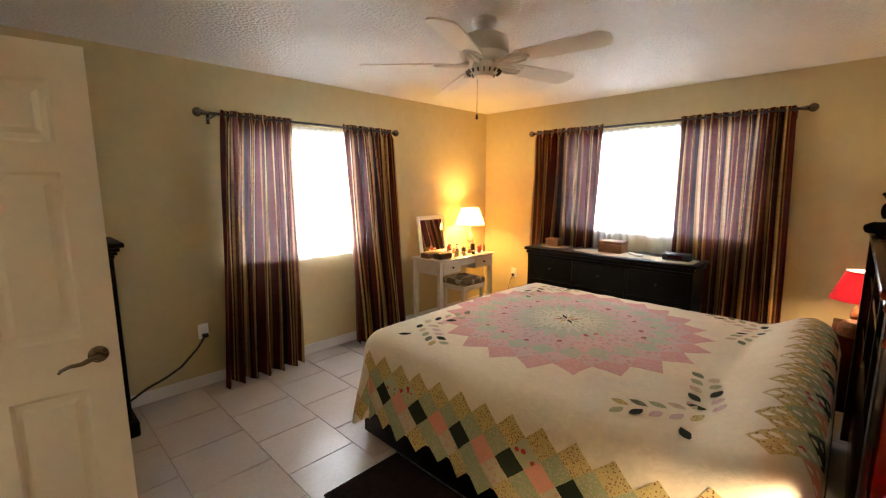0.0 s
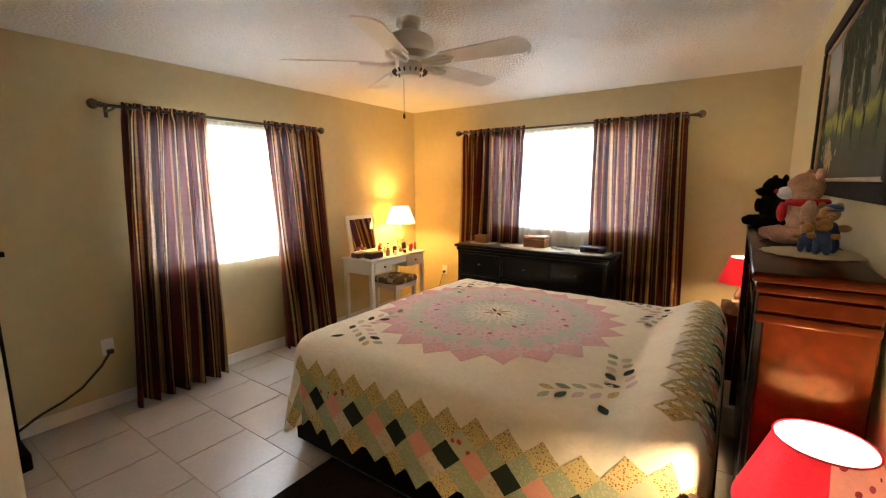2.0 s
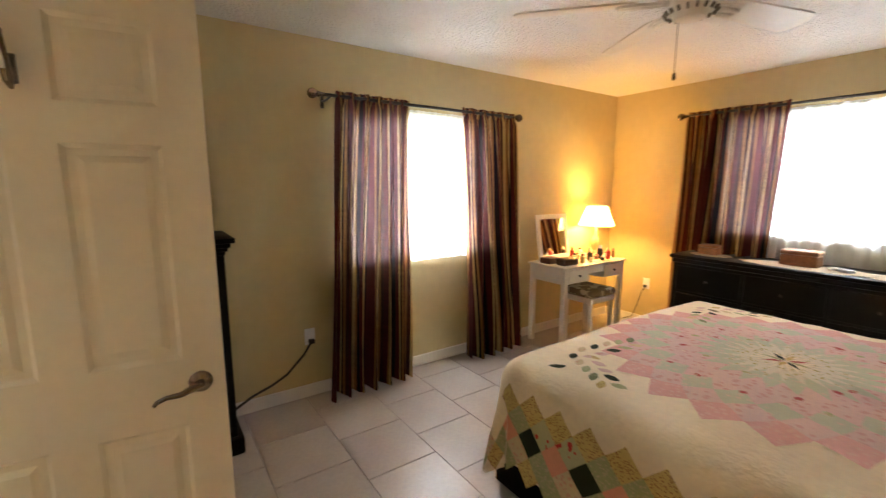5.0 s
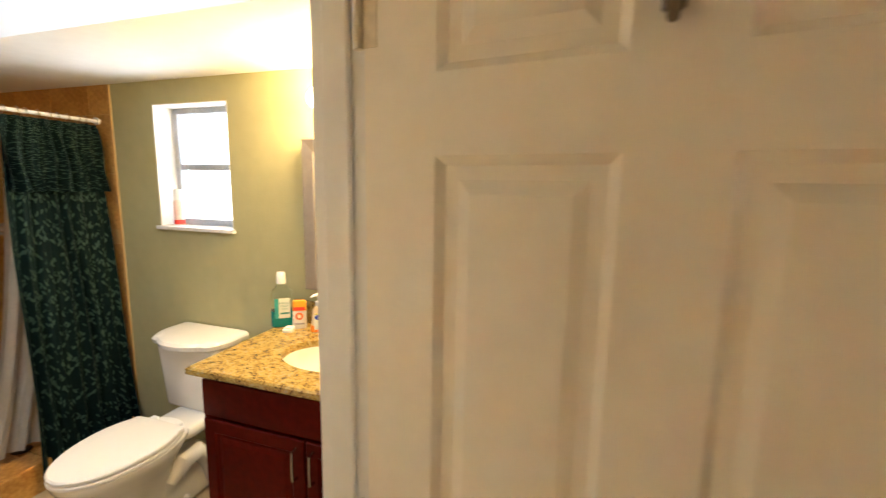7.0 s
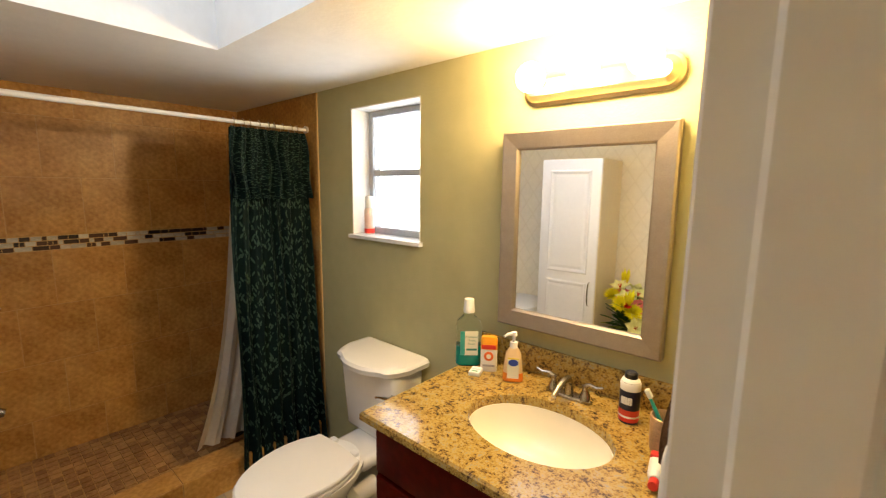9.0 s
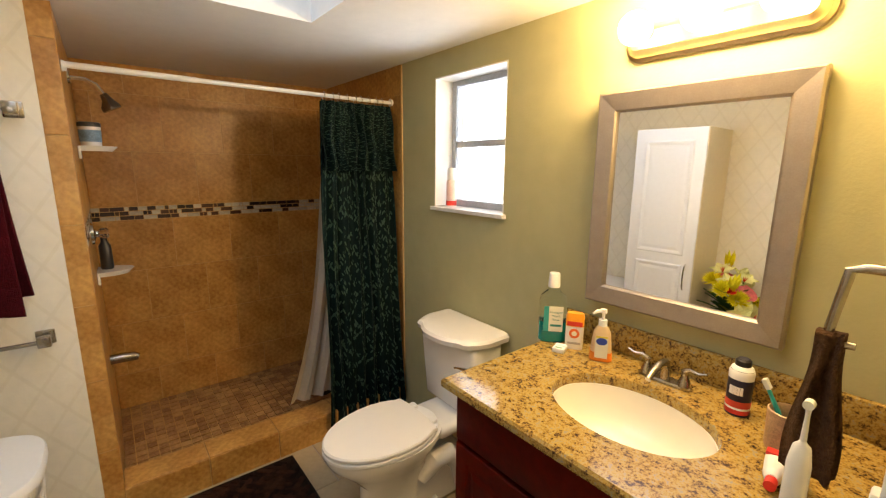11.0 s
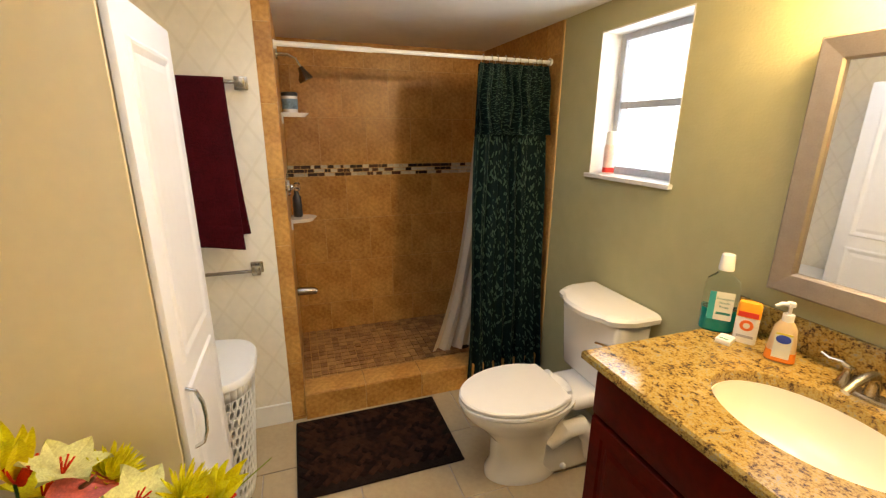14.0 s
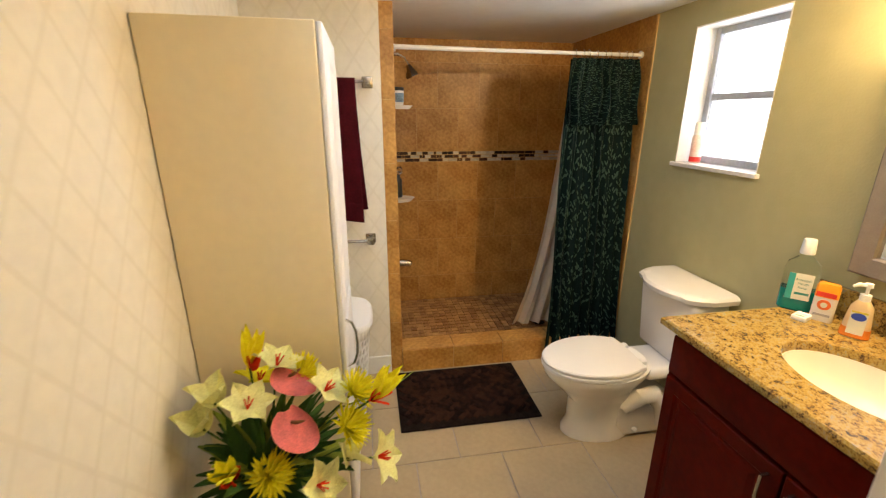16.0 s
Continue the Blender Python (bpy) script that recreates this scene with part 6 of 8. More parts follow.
# ---- bathroom: shower ----
cu = thing("shower_curb", (-2.9, 3.3, 0), "tan tiled shower curb", "shower curb", kind="structure")
part("core", slab(TX - 0.13, TX + 0.012, SHY, BYN, 0, 0.146, 0), SGROUT, cu, smooth=False)
sr = thing("shower_rod", (-2.93, 3.3, 1.885), "white tension shower curtain rod", "shower rod")
part("tube", rod([(-2.93, SHY + 0.012, 1.895), (-2.93, 3.02, 1.892)], 0.0125, 14), PLASTIC, sr)
part("inner_tube", rod([(-2.93, 3.02, 1.892), (-2.93, BYN - 0.012, 1.888)], 0.0105, 14), PLASTIC, sr)
for y in (SHY, BYN - 0.018):
    part("end_cap", rod([(-2.93, y + 0.002, 1.89), (-2.93, y + 0.016, 1.89)], [0.022, 0.017], 16), PLASTIC, sr)

LEAFG = mat("dark_green_leaf_cloth", (0.003, 0.011, 0.010), 0.7, vary=0.2, scale=6, bump=0.2, bscale=150)
nt = LEAFG.node_tree
uv = nt.nodes.new("ShaderNodeUVMap")
uv.uv_map = "cloth"
mp = nt.nodes.new("ShaderNodeMapping")
mp.inputs["Scale"].default_value = (46, 80, 1)
nt.links.new(uv.outputs[0], mp.inputs[0])


def sprigs(angle, stretch, seed, cut):
    m2 = nt.nodes.new("ShaderNodeMapping")
    m2.inputs["Rotation"].default_value = (0, 0, radians(angle))
    m2.inputs["Location"].default_value = (seed, seed * 1.7, 0)
    m3 = nt.nodes.new("ShaderNodeMapping")
    m3.inputs["Scale"].default_value = (1, 1 / stretch, 1)
    vo = nt.nodes.new("ShaderNodeTexVoronoi")
    vo.inputs["Scale"].default_value = 1.0
    nt.links.new(mp.outputs[0], m2.inputs[0])
    nt.links.new(m2.outputs[0], m3.inputs[0])
    nt.links.new(m3.outputs[0], vo.inputs["Vector"])
    return node_math(nt, "LESS_THAN", vo.outputs["Distance"], cut)


lf = node_math(nt, "MAXIMUM", node_math(nt, "MAXIMUM", sprigs(32, 2.6, 0.3, 0.27), sprigs(-34, 2.6, 4.1, 0.27)), sprigs(4, 3.2, 8.6, 0.13))
mx = nt.nodes.new("ShaderNodeMix")
mx.data_type = "RGBA"
b = nt.nodes["Principled BSDF"]
nt.links.new(lf, mx.inputs["Factor"])
nt.links.new(b.inputs["Base Color"].links[0].from_socket, mx.inputs["A"])
mx.inputs["B"].default_value = (0.045, 0.080, 0.056, 1)
nt.links.new(mx.outputs["Result"], b.inputs["Base Color"])


def hung_cloth(y_top, y_bot, x_top, x_bot, z_top, z_bot, folds, depth, phase, flare=0.0):
    def fn(u, v):
        z = z_bot + (z_top - z_bot) * v
        k = 1 - v
        low = k ** (1 + flare)
        y = (y_top[0] * (1 - u) + y_top[1] * u) * (1 - low) + (y_bot[0] * (1 - u) + y_bot[1] * u) * low
        d = depth * (0.45 + 0.75 * k) * (math.sin(2 * math.pi * folds * u + phase + 0.7 * math.sin(3 * v)) + 0.35 * math.sin(2 * math.pi * folds * 2.3 * u + 2 * phase))
        x = x_top * v + x_bot * k + d
        return (x, y + 0.008 * math.sin(7 * v + 9 * u), z)
    return sheet(fn, folds * 14, 40)


scu = thing("shower_curtain", (-2.9, 3.75, 1.87), "dark green leaf-patterned shower curtain gathered to one side", "shower curtain")
part("cloth", hung_cloth((3.565, 3.975), (3.485, 3.985), -2.925, -2.785, 1.858, 0.055, 7, 0.024, 0.5), LEAFG, scu)
part("valance", hung_cloth((3.56, 3.978), (3.545, 3.985), -2.898, -2.868, 1.862, 1.50, 7, 0.026, 0.9), LEAFG, scu, "short gathered valance layer")
LINER = see_through(mat("white_liner_vinyl", (0.66, 0.59, 0.48), 0.5, vary=0.06, scale=5), 0.3)
part("liner", hung_cloth((3.59, 3.95), (3.35, 3.84), -2.945, -3.03, 1.865, 0.16, 5, 0.02, 2.0, 1.3), LINER, scu, "white liner hanging inside the shower")
for k in range(9):
    y = 3.60 + 0.044 * k
    part("ring", tube(bmesh.new(), [(-2.93 + 0.019 * math.cos(a), y + 0.006 * math.sin(k * 2.1), 1.884 + 0.024 * math.sin(a)) for a in (2 * math.pi * i / 14 for i in range(15))], 0.0024, 6, False), CHROME, scu)

sh = thing("shower_fixture", (-3.35, SHY, 1.93), "chrome shower head on a bent arm", "shower head")
part("flange", turned([(0.028, 0), (0.026, 0.008), (0.012, 0.012), (0, 0.012)], (-3.38, SHY, 1.915), 20, m=pose(0, 0, 0, -90)), CHROME, sh)
part("arm", rod([(-3.38, SHY, 1.915), (-3.38, SHY + 0.06, 1.915), (-3.38, SHY + 0.10, 1.895), (-3.38, SHY + 0.125, 1.85)], 0.009, 10), CHROME, sh)
part("head", rod([(-3.38, SHY + 0.122, 1.855), (-3.38, SHY + 0.135, 1.83), (-3.38, SHY + 0.145, 1.80), (-3.38, SHY + 0.152, 1.785)], [0.015, 0.022, 0.040, 0.040], 18), PEWTER, sh)


def corner_shelf(z, x):
    s = thing("shower_shelf", (x, SHY, z), "white ceramic shelf on the shower wall", "shelf", "shower shelves")
    bm = bmesh.new()
    n, pts = 14, []
    for k in range(n + 1):
        a = math.pi * k / n
        pts.append((x + 0.085 * math.cos(a), SHY + 0.005 + 0.15 * math.sin(a) ** 0.7))
    for za, zb, sc in ((z - 0.012, z + 0.012, 1.0),):
        lo = [bm.verts.new((x + (p[0] - x) * 0.85, SHY + (p[1] - SHY) * 0.85, za)) for p in pts]
        hi = [bm.verts.new((*p, zb)) for p in pts]
        bm.faces.new(lo[::-1])
        bm.faces.new(hi)
        for k in range(n + 1):
            j = (k + 1) % (n + 1)
            bm.faces.new((lo[k], lo[j], hi[j], hi[k]))
    part("tray", bm, CERAM, s)
    part("back", slab(x - 0.085, x + 0.085, SHY, SHY + 0.012, z - 0.05, z + 0.012, 0.005, 2), CERAM, s)


corner_shelf(1.60, -3.42)
corner_shelf(0.99, -3.42)
can = thing("plastic_tub", (-3.42, SHY + 0.055, 1.612), "white tub with blue label on the shower shelf", "tub")
part("body", turned([(0, 0), (0.040, 0), (0.044, 0.09), (0, 0.09)], (-3.42, SHY + 0.052, 1.612), 20), PLASTIC, can)
part("label", turned([(0.0425, 0.02), (0.0445, 0.075)], (-3.42, SHY + 0.052, 1.612), 20), mat("blue_label", (0.20, 0.32, 0.48), 0.5, vary=0.5, scale=30), can)
part("lid", turned([(0.046, 0.09), (0.046, 0.108), (0.04, 0.112), (0, 0.112)], (-3.42, SHY + 0.052, 1.612), 20), PLASTICB, can)
bt = thing("shampoo_bottle", (-3.44, SHY + 0.05, 1.002), "black shampoo bottle on the shower shelf", "bottle")
part("body", turned([(0, 0), (0.026, 0), (0.028, 0.01), (0.026, 0.12), (0.014, 0.14), (0.014, 0.165), (0, 0.166)], (-3.44, SHY + 0.045, 1.002), 18), PLASTICB, bt)
vl = thing("shower_valve", (-3.40, SHY, 1.19), "chrome shower valve with a clear knob", "valve")
part("plate", turned([(0.055, 0), (0.05, 0.012), (0.02, 0.018), (0.014, 0.03), (0, 0.03)], (-3.40, SHY, 1.19), 24, m=pose(0, 0, 0, -90)), CHROME, vl)
part("knob", turned([(0, 0.03), (0.016, 0.03), (0.026, 0.04), (0.028, 0.06), (0.02, 0.07), (0, 0.07)], (-3.40, SHY, 1.19), 10, m=pose(0, 0, 0, -90)), glass("clear_acrylic", (0.9, 0.9, 0.9), 0.05), vl)
sp = thing("tub_spout", (-3.40, SHY, 0.52), "brushed nickel tub spout", "spout")
part("spout", rod([(-3.40, SHY, 0.525), (-3.40, SHY + 0.05, 0.525), (-3.40, SHY + 0.10, 0.52), (-3.40, SHY + 0.12, 0.512)], [0.026, 0.026, 0.024, 0.018], 16), NICKEL, sp)
dn = turned([(0, 0.004), (0.04, 0.004), (0.048, 0.0)], (-3.28, 3.66, 0.022), 24)
tagged(part("floor_drain", dn, mat("dark_bronze_drain", (0.02, 0.012, 0.008), 0.5, 0.5)), "dark round drain in the shower floor", "drain")

# ---- bathroom: towel bars, towel, hamper, cabinet ----
def towel_bar(z, y0, y1, label):
    t = thing("towel_bar", (TX, (y0 + y1) / 2, z), label, "towel bar", "towel bars")
    part("bar", rod([(TX + 0.062, y0, z), (TX + 0.062, y1, z)], 0.008, 12), NICKEL, t)
    for y in (y0, y1):
        bm = bmesh.new()
        box(bm, TX, TX + 0.012, y - 0.028, y + 0.028, z - 0.028, z + 0.028, 0.005, 2)
        box(bm, TX + 0.012, TX + 0.05, y - 0.014, y + 0.014, z - 0.014, z + 0.014, 0.004)
        box(bm, TX + 0.045, TX + 0.075, y - 0.02, y + 0.02, z - 0.022, z + 0.022, 0.006, 2)
        part("post", bm, NICKEL, t)


towel_bar(1.71, 1.94, 2.43, "brushed nickel towel bar holding a maroon towel")
towel_bar(0.885, 1.94, 2.41, "empty brushed nickel towel bar with square posts")
MAROON = mat("maroon_terry", (0.065, 0.0035, 0.007), 0.95, vary=0.3, scale=12, bump=0.9, bscale=230)


def towel():
    def fn(u, v):
        s = (v - 0.5) * 2
        r = 0.014
        if abs(s) < 0.06:
            a = s / 0.06 * math.pi / 2
            return (TX + 0.062 - r * math.sin(a), 1.97 + 0.40 * u, 1.71 + r * math.cos(a))
        k = (abs(s) - 0.06) / 0.94
        if s < 0:
            band = -0.004 if 0.84 < k < 0.855 or 0.955 < k < 0.965 else 0.0
            out = r + 0.016 * k + 0.012 * k * math.sin(7 * u + 0.6) + band
            return (TX + 0.062 + out, 1.97 + (0.40 + 0.012 * k * k) * u, 1.71 - 0.70 * k + 0.012 * k * math.sin(4 * u))
        wav = 0.016 * k * math.sin(11 * u + 2)
        return (TX + 0.062 - r - 0.010 * k + wav, 1.97 + (0.40 + 0.034 * k ** 1.6) * u, 1.71 - (0.70 - 0.05 * u) * k)
    return sheet(fn, 60, 130)


tw = part("bath_towel", towel(), MAROON)
md = tw.modifiers.new("pile", "SOLIDIFY")
md.thickness, md.offset = 0.007, 0
tagged(tw, "maroon terry bath towel folded over a towel bar", "towel")

hm = thing("laundry_hamper", (-2.45, 2.13, 0), "white plastic laundry hamper with slotted sides and a lid", "hamper")
HW, HD, HH = 0.205, 0.25, 0.575


def hamper_point(a, z):
    k = 0.80 + 0.20 * z / HH
    c, s = math.cos(a), math.sin(a)
    e = 0.62
    return (-2.46 + HW * k * math.copysign(abs(c) ** e, c), 2.14 + HD * k * math.copysign(abs(s) ** e, s), z)


def hamper_cell(bm, a0, a1, z0, z1, pierced):
    """One cell of the basket's wall, with a slanted oval slot or plain."""
    am, zm, ha, hz = (a0 + a1) / 2, (z0 + z1) / 2, (a1 - a0) / 2, (z1 - z0) / 2
    ring = [(-1, -1), (0, -1), (1, -1), (1, 0), (1, 1), (0, 1), (-1, 1), (-1, 0)]
    outer = [bm.verts.new(hamper_point(am + p * ha, zm + q * hz)) for p, q in ring]
    if not pierced:
        bm.faces.new(outer)
        return
    slot = []
    for p, q in ring:
        d = math.hypot(p, q)
        p, q = p / d * 0.58, q / d * 0.84
        slot.append(bm.verts.new(hamper_point(am + (p + 0.28 * q) * ha, zm + q * hz)))
    for k in range(8):
        bm.faces.new((outer[k], outer[(k + 1) % 8], slot[(k + 1) % 8], slot[k]))


bm = bmesh.new()
NA, NZ = 40, 11
for j in range(NZ):
    for i in range(NA):
        a, w = 2 * math.pi * (i + 0.5 * (j % 2)) / NA, 2 * math.pi / NA
        hamper_cell(bm, a, a + w, 0.05 + 0.043 * j, 0.093 + 0.043 * j, True)
for z0, z1 in ((0.0, 0.05), (0.05 + 0.043 * NZ, HH)):
    for i in range(NA):
        hamper_cell(bm, 2 * math.pi * i / NA, 2 * math.pi * (i + 1) / NA, z0, z1, False)
bm.faces.new([bm.verts.new(hamper_point(2 * math.pi * i / NA, 0.001)) for i in range(NA)])
body = part("body", bm, PLASTIC, hm)
md = body.modifiers.new("wall", "SOLIDIFY")
md.thickness = 0.004
bm = bmesh.new()
ring = []
for sc, z in ((1.0, HH), (1.045, HH + 0.002), (1.045, HH + 0.022), (1.02, HH + 0.032), (0.6, HH + 0.042), (0.1, HH + 0.046)):
    ring.append([bm.verts.new((-2.46 + (hamper_point(a, HH)[0] + 2.46) * sc, 2.14 + (hamper_point(a, HH)[1] - 2.14) * sc, z)) for a in (2 * math.pi * i / 48 for i in range(48))])
for a, b in zip(ring, ring[1:]):
    for i in range(48):
        bm.faces.new((a[i], a[(i + 1) % 48], b[(i + 1) % 48], b[i]))
bm.faces.new(ring[-1])
part("lid", bm, PLASTIC, hm)

KX0, KX1, KY0, KY1, KZ = -2.205, -1.752, BYS + 0.004, 2.295, 1.79
kb = thing("tall_cabinet", ((KX0 + KX1) / 2, 2.07, 0), "tall white utility cabinet with a narrow panelled door", "cabinet")
part("body", slab(KX0, KX1, KY0, KY1, 0, KZ, 0.002), CABS, kb, "cream laminate cabinet body")


def cabinet_door(z0, z1):
    bm = bmesh.new()
    box(bm, KX0 + 0.002, KX1 - 0.002, KY1 + 0.002, KY1 + 0.019, z0, z1, 0.005, 2)
    return part("door", bm, CABW, kb, "white panelled cabinet door")


kd = cabinet_door(0.03, KZ - 0.002)
for z0, z1 in ((0.95, 1.71), (0.10, 0.885)):
    bm = bmesh.new()
    x0, x1, y = KX0 + 0.07, KX1 - 0.07, KY1 + 0.0192
    loops = []
    for ins, dep in ((0, 0.0), (0.006, 0.006), (0.014, 0.006), (0.03, 0.001), (0.05, 0.004)):
        loops.append([bm.verts.new(c) for c in ((x0 + ins, y + dep, z0 + ins), (x1 - ins, y + dep, z0 + ins), (x1 - ins, y + dep, z1 - ins), (x0 + ins, y + dep, z1 - ins))])
    for a, b in zip(loops, loops[1:]):
        for k in range(4):
            bm.faces.new((a[k], a[(k + 1) % 4], b[(k + 1) % 4], b[k]))
    bm.faces.new(loops[-1])
    part("raised_panel", bm, CABW, kd, smooth=False)
part("handle", rod([(KX1 - 0.045, KY1 + 0.019, 0.895), (KX1 - 0.045, KY1 + 0.040, 0.885), (KX1 - 0.045, KY1 + 0.052, 0.85), (KX1 - 0.045, KY1 + 0.055, 0.808), (KX1 - 0.045, KY1 + 0.052, 0.765), (KX1 - 0.045, KY1 + 0.040, 0.73), (KX1 - 0.045, KY1 + 0.019, 0.72)], 0.005, 10), CHROME, kd, "curved chrome handle")

# bath mat with a woven zigzag
bmx = thing("bath_mat", (-2.52, 2.9, 0), "dark brown bath mat with a zigzag weave before the shower", "bath mat")
part("backing", slab(-2.785, -2.262, 2.515, 3.275, 0.001, 0.012, 0.004), RUG, bmx)
RUG2 = mat("brown_chenille", (0.010, 0.004, 0.003), 0.95, vary=0.5, scale=30, bump=0.9, bscale=260, rnd=0.9, color2=(0.042, 0.017, 0.009))
bar = {}
for sgn in (1, -1):
    b2 = slab(-0.045, 0.045, -0.014, 0.014, 0, 0.008, 0.003, 1, pose(0, 0, 0, 0, 0, 45 * sgn))
    me = bpy.data.meshes.new("tuft")
    b2.to_mesh(me)
    b2.free()
    me.materials.append(RUG2)
    bar[sgn] = me
for i in range(7):
    for j in range(18):
        for sgn in (1, -1):
            x = -2.735 + 0.072 * i + (0.036 if sgn < 0 else 0)
            y = 2.56 + 0.0405 * j + (0 if sgn > 0 else 0.02)
            if x > -2.305 or y > 3.235:
                continue
            o = new("tuft", bar[sgn])
            o.parent, o.location = bmx, (x + 2.52, y - 2.9, 0.011)

# ---- bathroom: things on the counter and the sill ----
def label_text(text, size, m, material, parent, name="lettering"):
    cu = bpy.data.curves.new(name, "FONT")
    cu.body, cu.size, cu.align_x, cu.align_y, cu.extrude = text, size, "CENTER", "CENTER", 0.0003
    tmp = new("tmp", cu)
    me = bpy.data.meshes.new_from_object(tmp)
    bpy.data.objects.remove(tmp)
    bm = bmesh.new()
    bm.from_mesh(me)
    bmesh.ops.transform(bm, matrix=m, verts=bm.verts)
    return part(name, bm, material, parent, smooth=False)


INK = mat("black_ink", (0.03, 0.03, 0.03), 0.6)
INKG = mat("green_ink", (0.02, 0.22, 0.18), 0.6)
LABELW = mat("white_label", (0.75, 0.75, 0.66), 0.5, vary=0.03)
TEAL = glass("teal_liquid", (0.02, 0.50, 0.42), 0.1, 1.33)
CLEAR = glass("clear_bottle", (0.93, 0.98, 0.94), 0.05, 1.28)


def flat_bottle(bm, x, y, prof, rot, n=28):
    """Rings of a rounded oblong: (half width, half depth, z)."""
    m = pose(x, y, 0, 0, 0, rot)
    rings = []
    for w, d, z in prof:
        r = []
        for k in range(n):
            a = 2 * math.pi * k / n
            c, s = math.cos(a), math.sin(a)
            r.append(bm.verts.new(m @ Vector((w * math.copysign(abs(c) ** 0.6, c), d * math.copysign(abs(s) ** 0.6, s), z))))
        rings.append(r)
    for a, b in zip(rings, rings[1:]):
        for k in range(n):
            bm.faces.new((a[k], a[(k + 1) % n], b[(k + 1) % n], b[k]))
    bm.faces.new(rings[0][::-1])
    bm.faces.new(rings[-1])
    return bm


def face(x, y, z, rot, off):
    """A place on the front of a bottle, facing lower y before its turn."""
    return pose(x, y, z, 0, 0, rot) @ pose(0, -off, 0, 90)


R0 = 42
mw = thing("mouthwash_bottle", (-1.61, 3.915, CZ), "clear mouthwash bottle with teal liquid and a white cap", "bottle")
x, y = -1.638, 3.905
part("bottle", flat_bottle(bmesh.new(), x, y, [(0.046, 0.030, CZ), (0.050, 0.034, CZ + 0.006), (0.050, 0.034, CZ + 0.145), (0.044, 0.030, CZ + 0.172), (0.020, 0.018, CZ + 0.195), (0.018, 0.017, CZ + 0.21)], R0), CLEAR, mw)
part("liquid", flat_bottle(bmesh.new(), x, y, [(0.0462, 0.0302, CZ + 0.001), (0.0504, 0.0344, CZ + 0.006), (0.0504, 0.0344, CZ + 0.078)], R0), mat("teal_mouthwash", (0.0, 0.20, 0.17), 0.12, coat=0.4), mw, "teal liquid in the lower half")
part("cap", turned([(0.021, 0.205), (0.022, 0.21), (0.019, 0.255), (0.017, 0.258), (0, 0.258)], (x, y, CZ), 20), PLASTIC, mw)
lab = part("label", slab(-0.034, 0.034, -0.0005, 0.0005, 0, 0.095, 0, 1, pose(x, y, CZ + 0.045, 0, 0, R0) @ pose(0, -0.0352, 0)), LABELW, mw, "pale label with lettering")
part("label_stripe", slab(-0.034, -0.016, -0.0003, 0.0003, 0, 0.095, 0, 1, pose(x, y, CZ + 0.045, 0, 0, R0) @ pose(0, -0.0361, 0)), mat("teal_label", (0.03, 0.36, 0.34), 0.5), lab)
for i, t in enumerate(("Antiseptic", "Mouth", "Rinse")):
    label_text(t, 0.0115, face(x, y, CZ + 0.118 - 0.014 * i, R0, 0.0362) @ pose(0.009, 0, 0), INKG, lab)
part("print_bar", slab(-0.010, 0.030, -0.0003, 0.0003, 0, 0.008, 0, 1, pose(x, y, CZ + 0.064, 0, 0, R0) @ pose(0, -0.0361, 0)), INKG, lab)

bx = thing("deodorant_stick", (-1.53, 3.915, CZ), "orange and white deodorant stick on the counter", "toiletry")
x, y = -1.540, 3.905
part("body", flat_bottle(bmesh.new(), x, y, [(0.030, 0.015, CZ), (0.031, 0.016, CZ + 0.004), (0.031, 0.016, CZ + 0.085)], R0 - 10), PLASTIC, bx)
part("cap", flat_bottle(bmesh.new(), x, y, [(0.0315, 0.0165, CZ + 0.085), (0.0315, 0.0165, CZ + 0.122), (0.027, 0.014, CZ + 0.132)], R0 - 10), mat("orange_plastic", (0.85, 0.35, 0.02), 0.35, vary=0.05), bx, "orange cap")
mm = pose(x, y, CZ, 0, 0, R0 - 10) @ pose(0, -0.0169, 0)
part("badge", turned([(0, 0.0012), (0.017, 0.0012), (0.018, 0)], mm @ Vector((0, 0, 0.060)), 20, m=pose(0, 0, 0, 0, 0, R0 - 10) @ pose(0, 0, 0, 90)), mat("orange_badge", (0.75, 0.14, 0.02), 0.5), bx)
part("badge_band", slab(-0.026, 0.026, -0.0006, 0.0004, 0.088, 0.104, 0, 1, mm), mat("red_band", (0.62, 0.03, 0.02), 0.5), bx)
part("badge_centre", turned([(0, 0.0022), (0.009, 0.0022), (0.009, 0)], mm @ Vector((0, 0, 0.060)), 16, m=pose(0, 0, 0, 0, 0, R0 - 10) @ pose(0, 0, 0, 90)), LABELW, bx)
part("print_bar", slab(-0.022, 0.022, -0.0006, 0.0004, 0.020, 0.028, 0, 1, mm), mat("grey_print", (0.4, 0.4, 0.42), 0.6), bx)

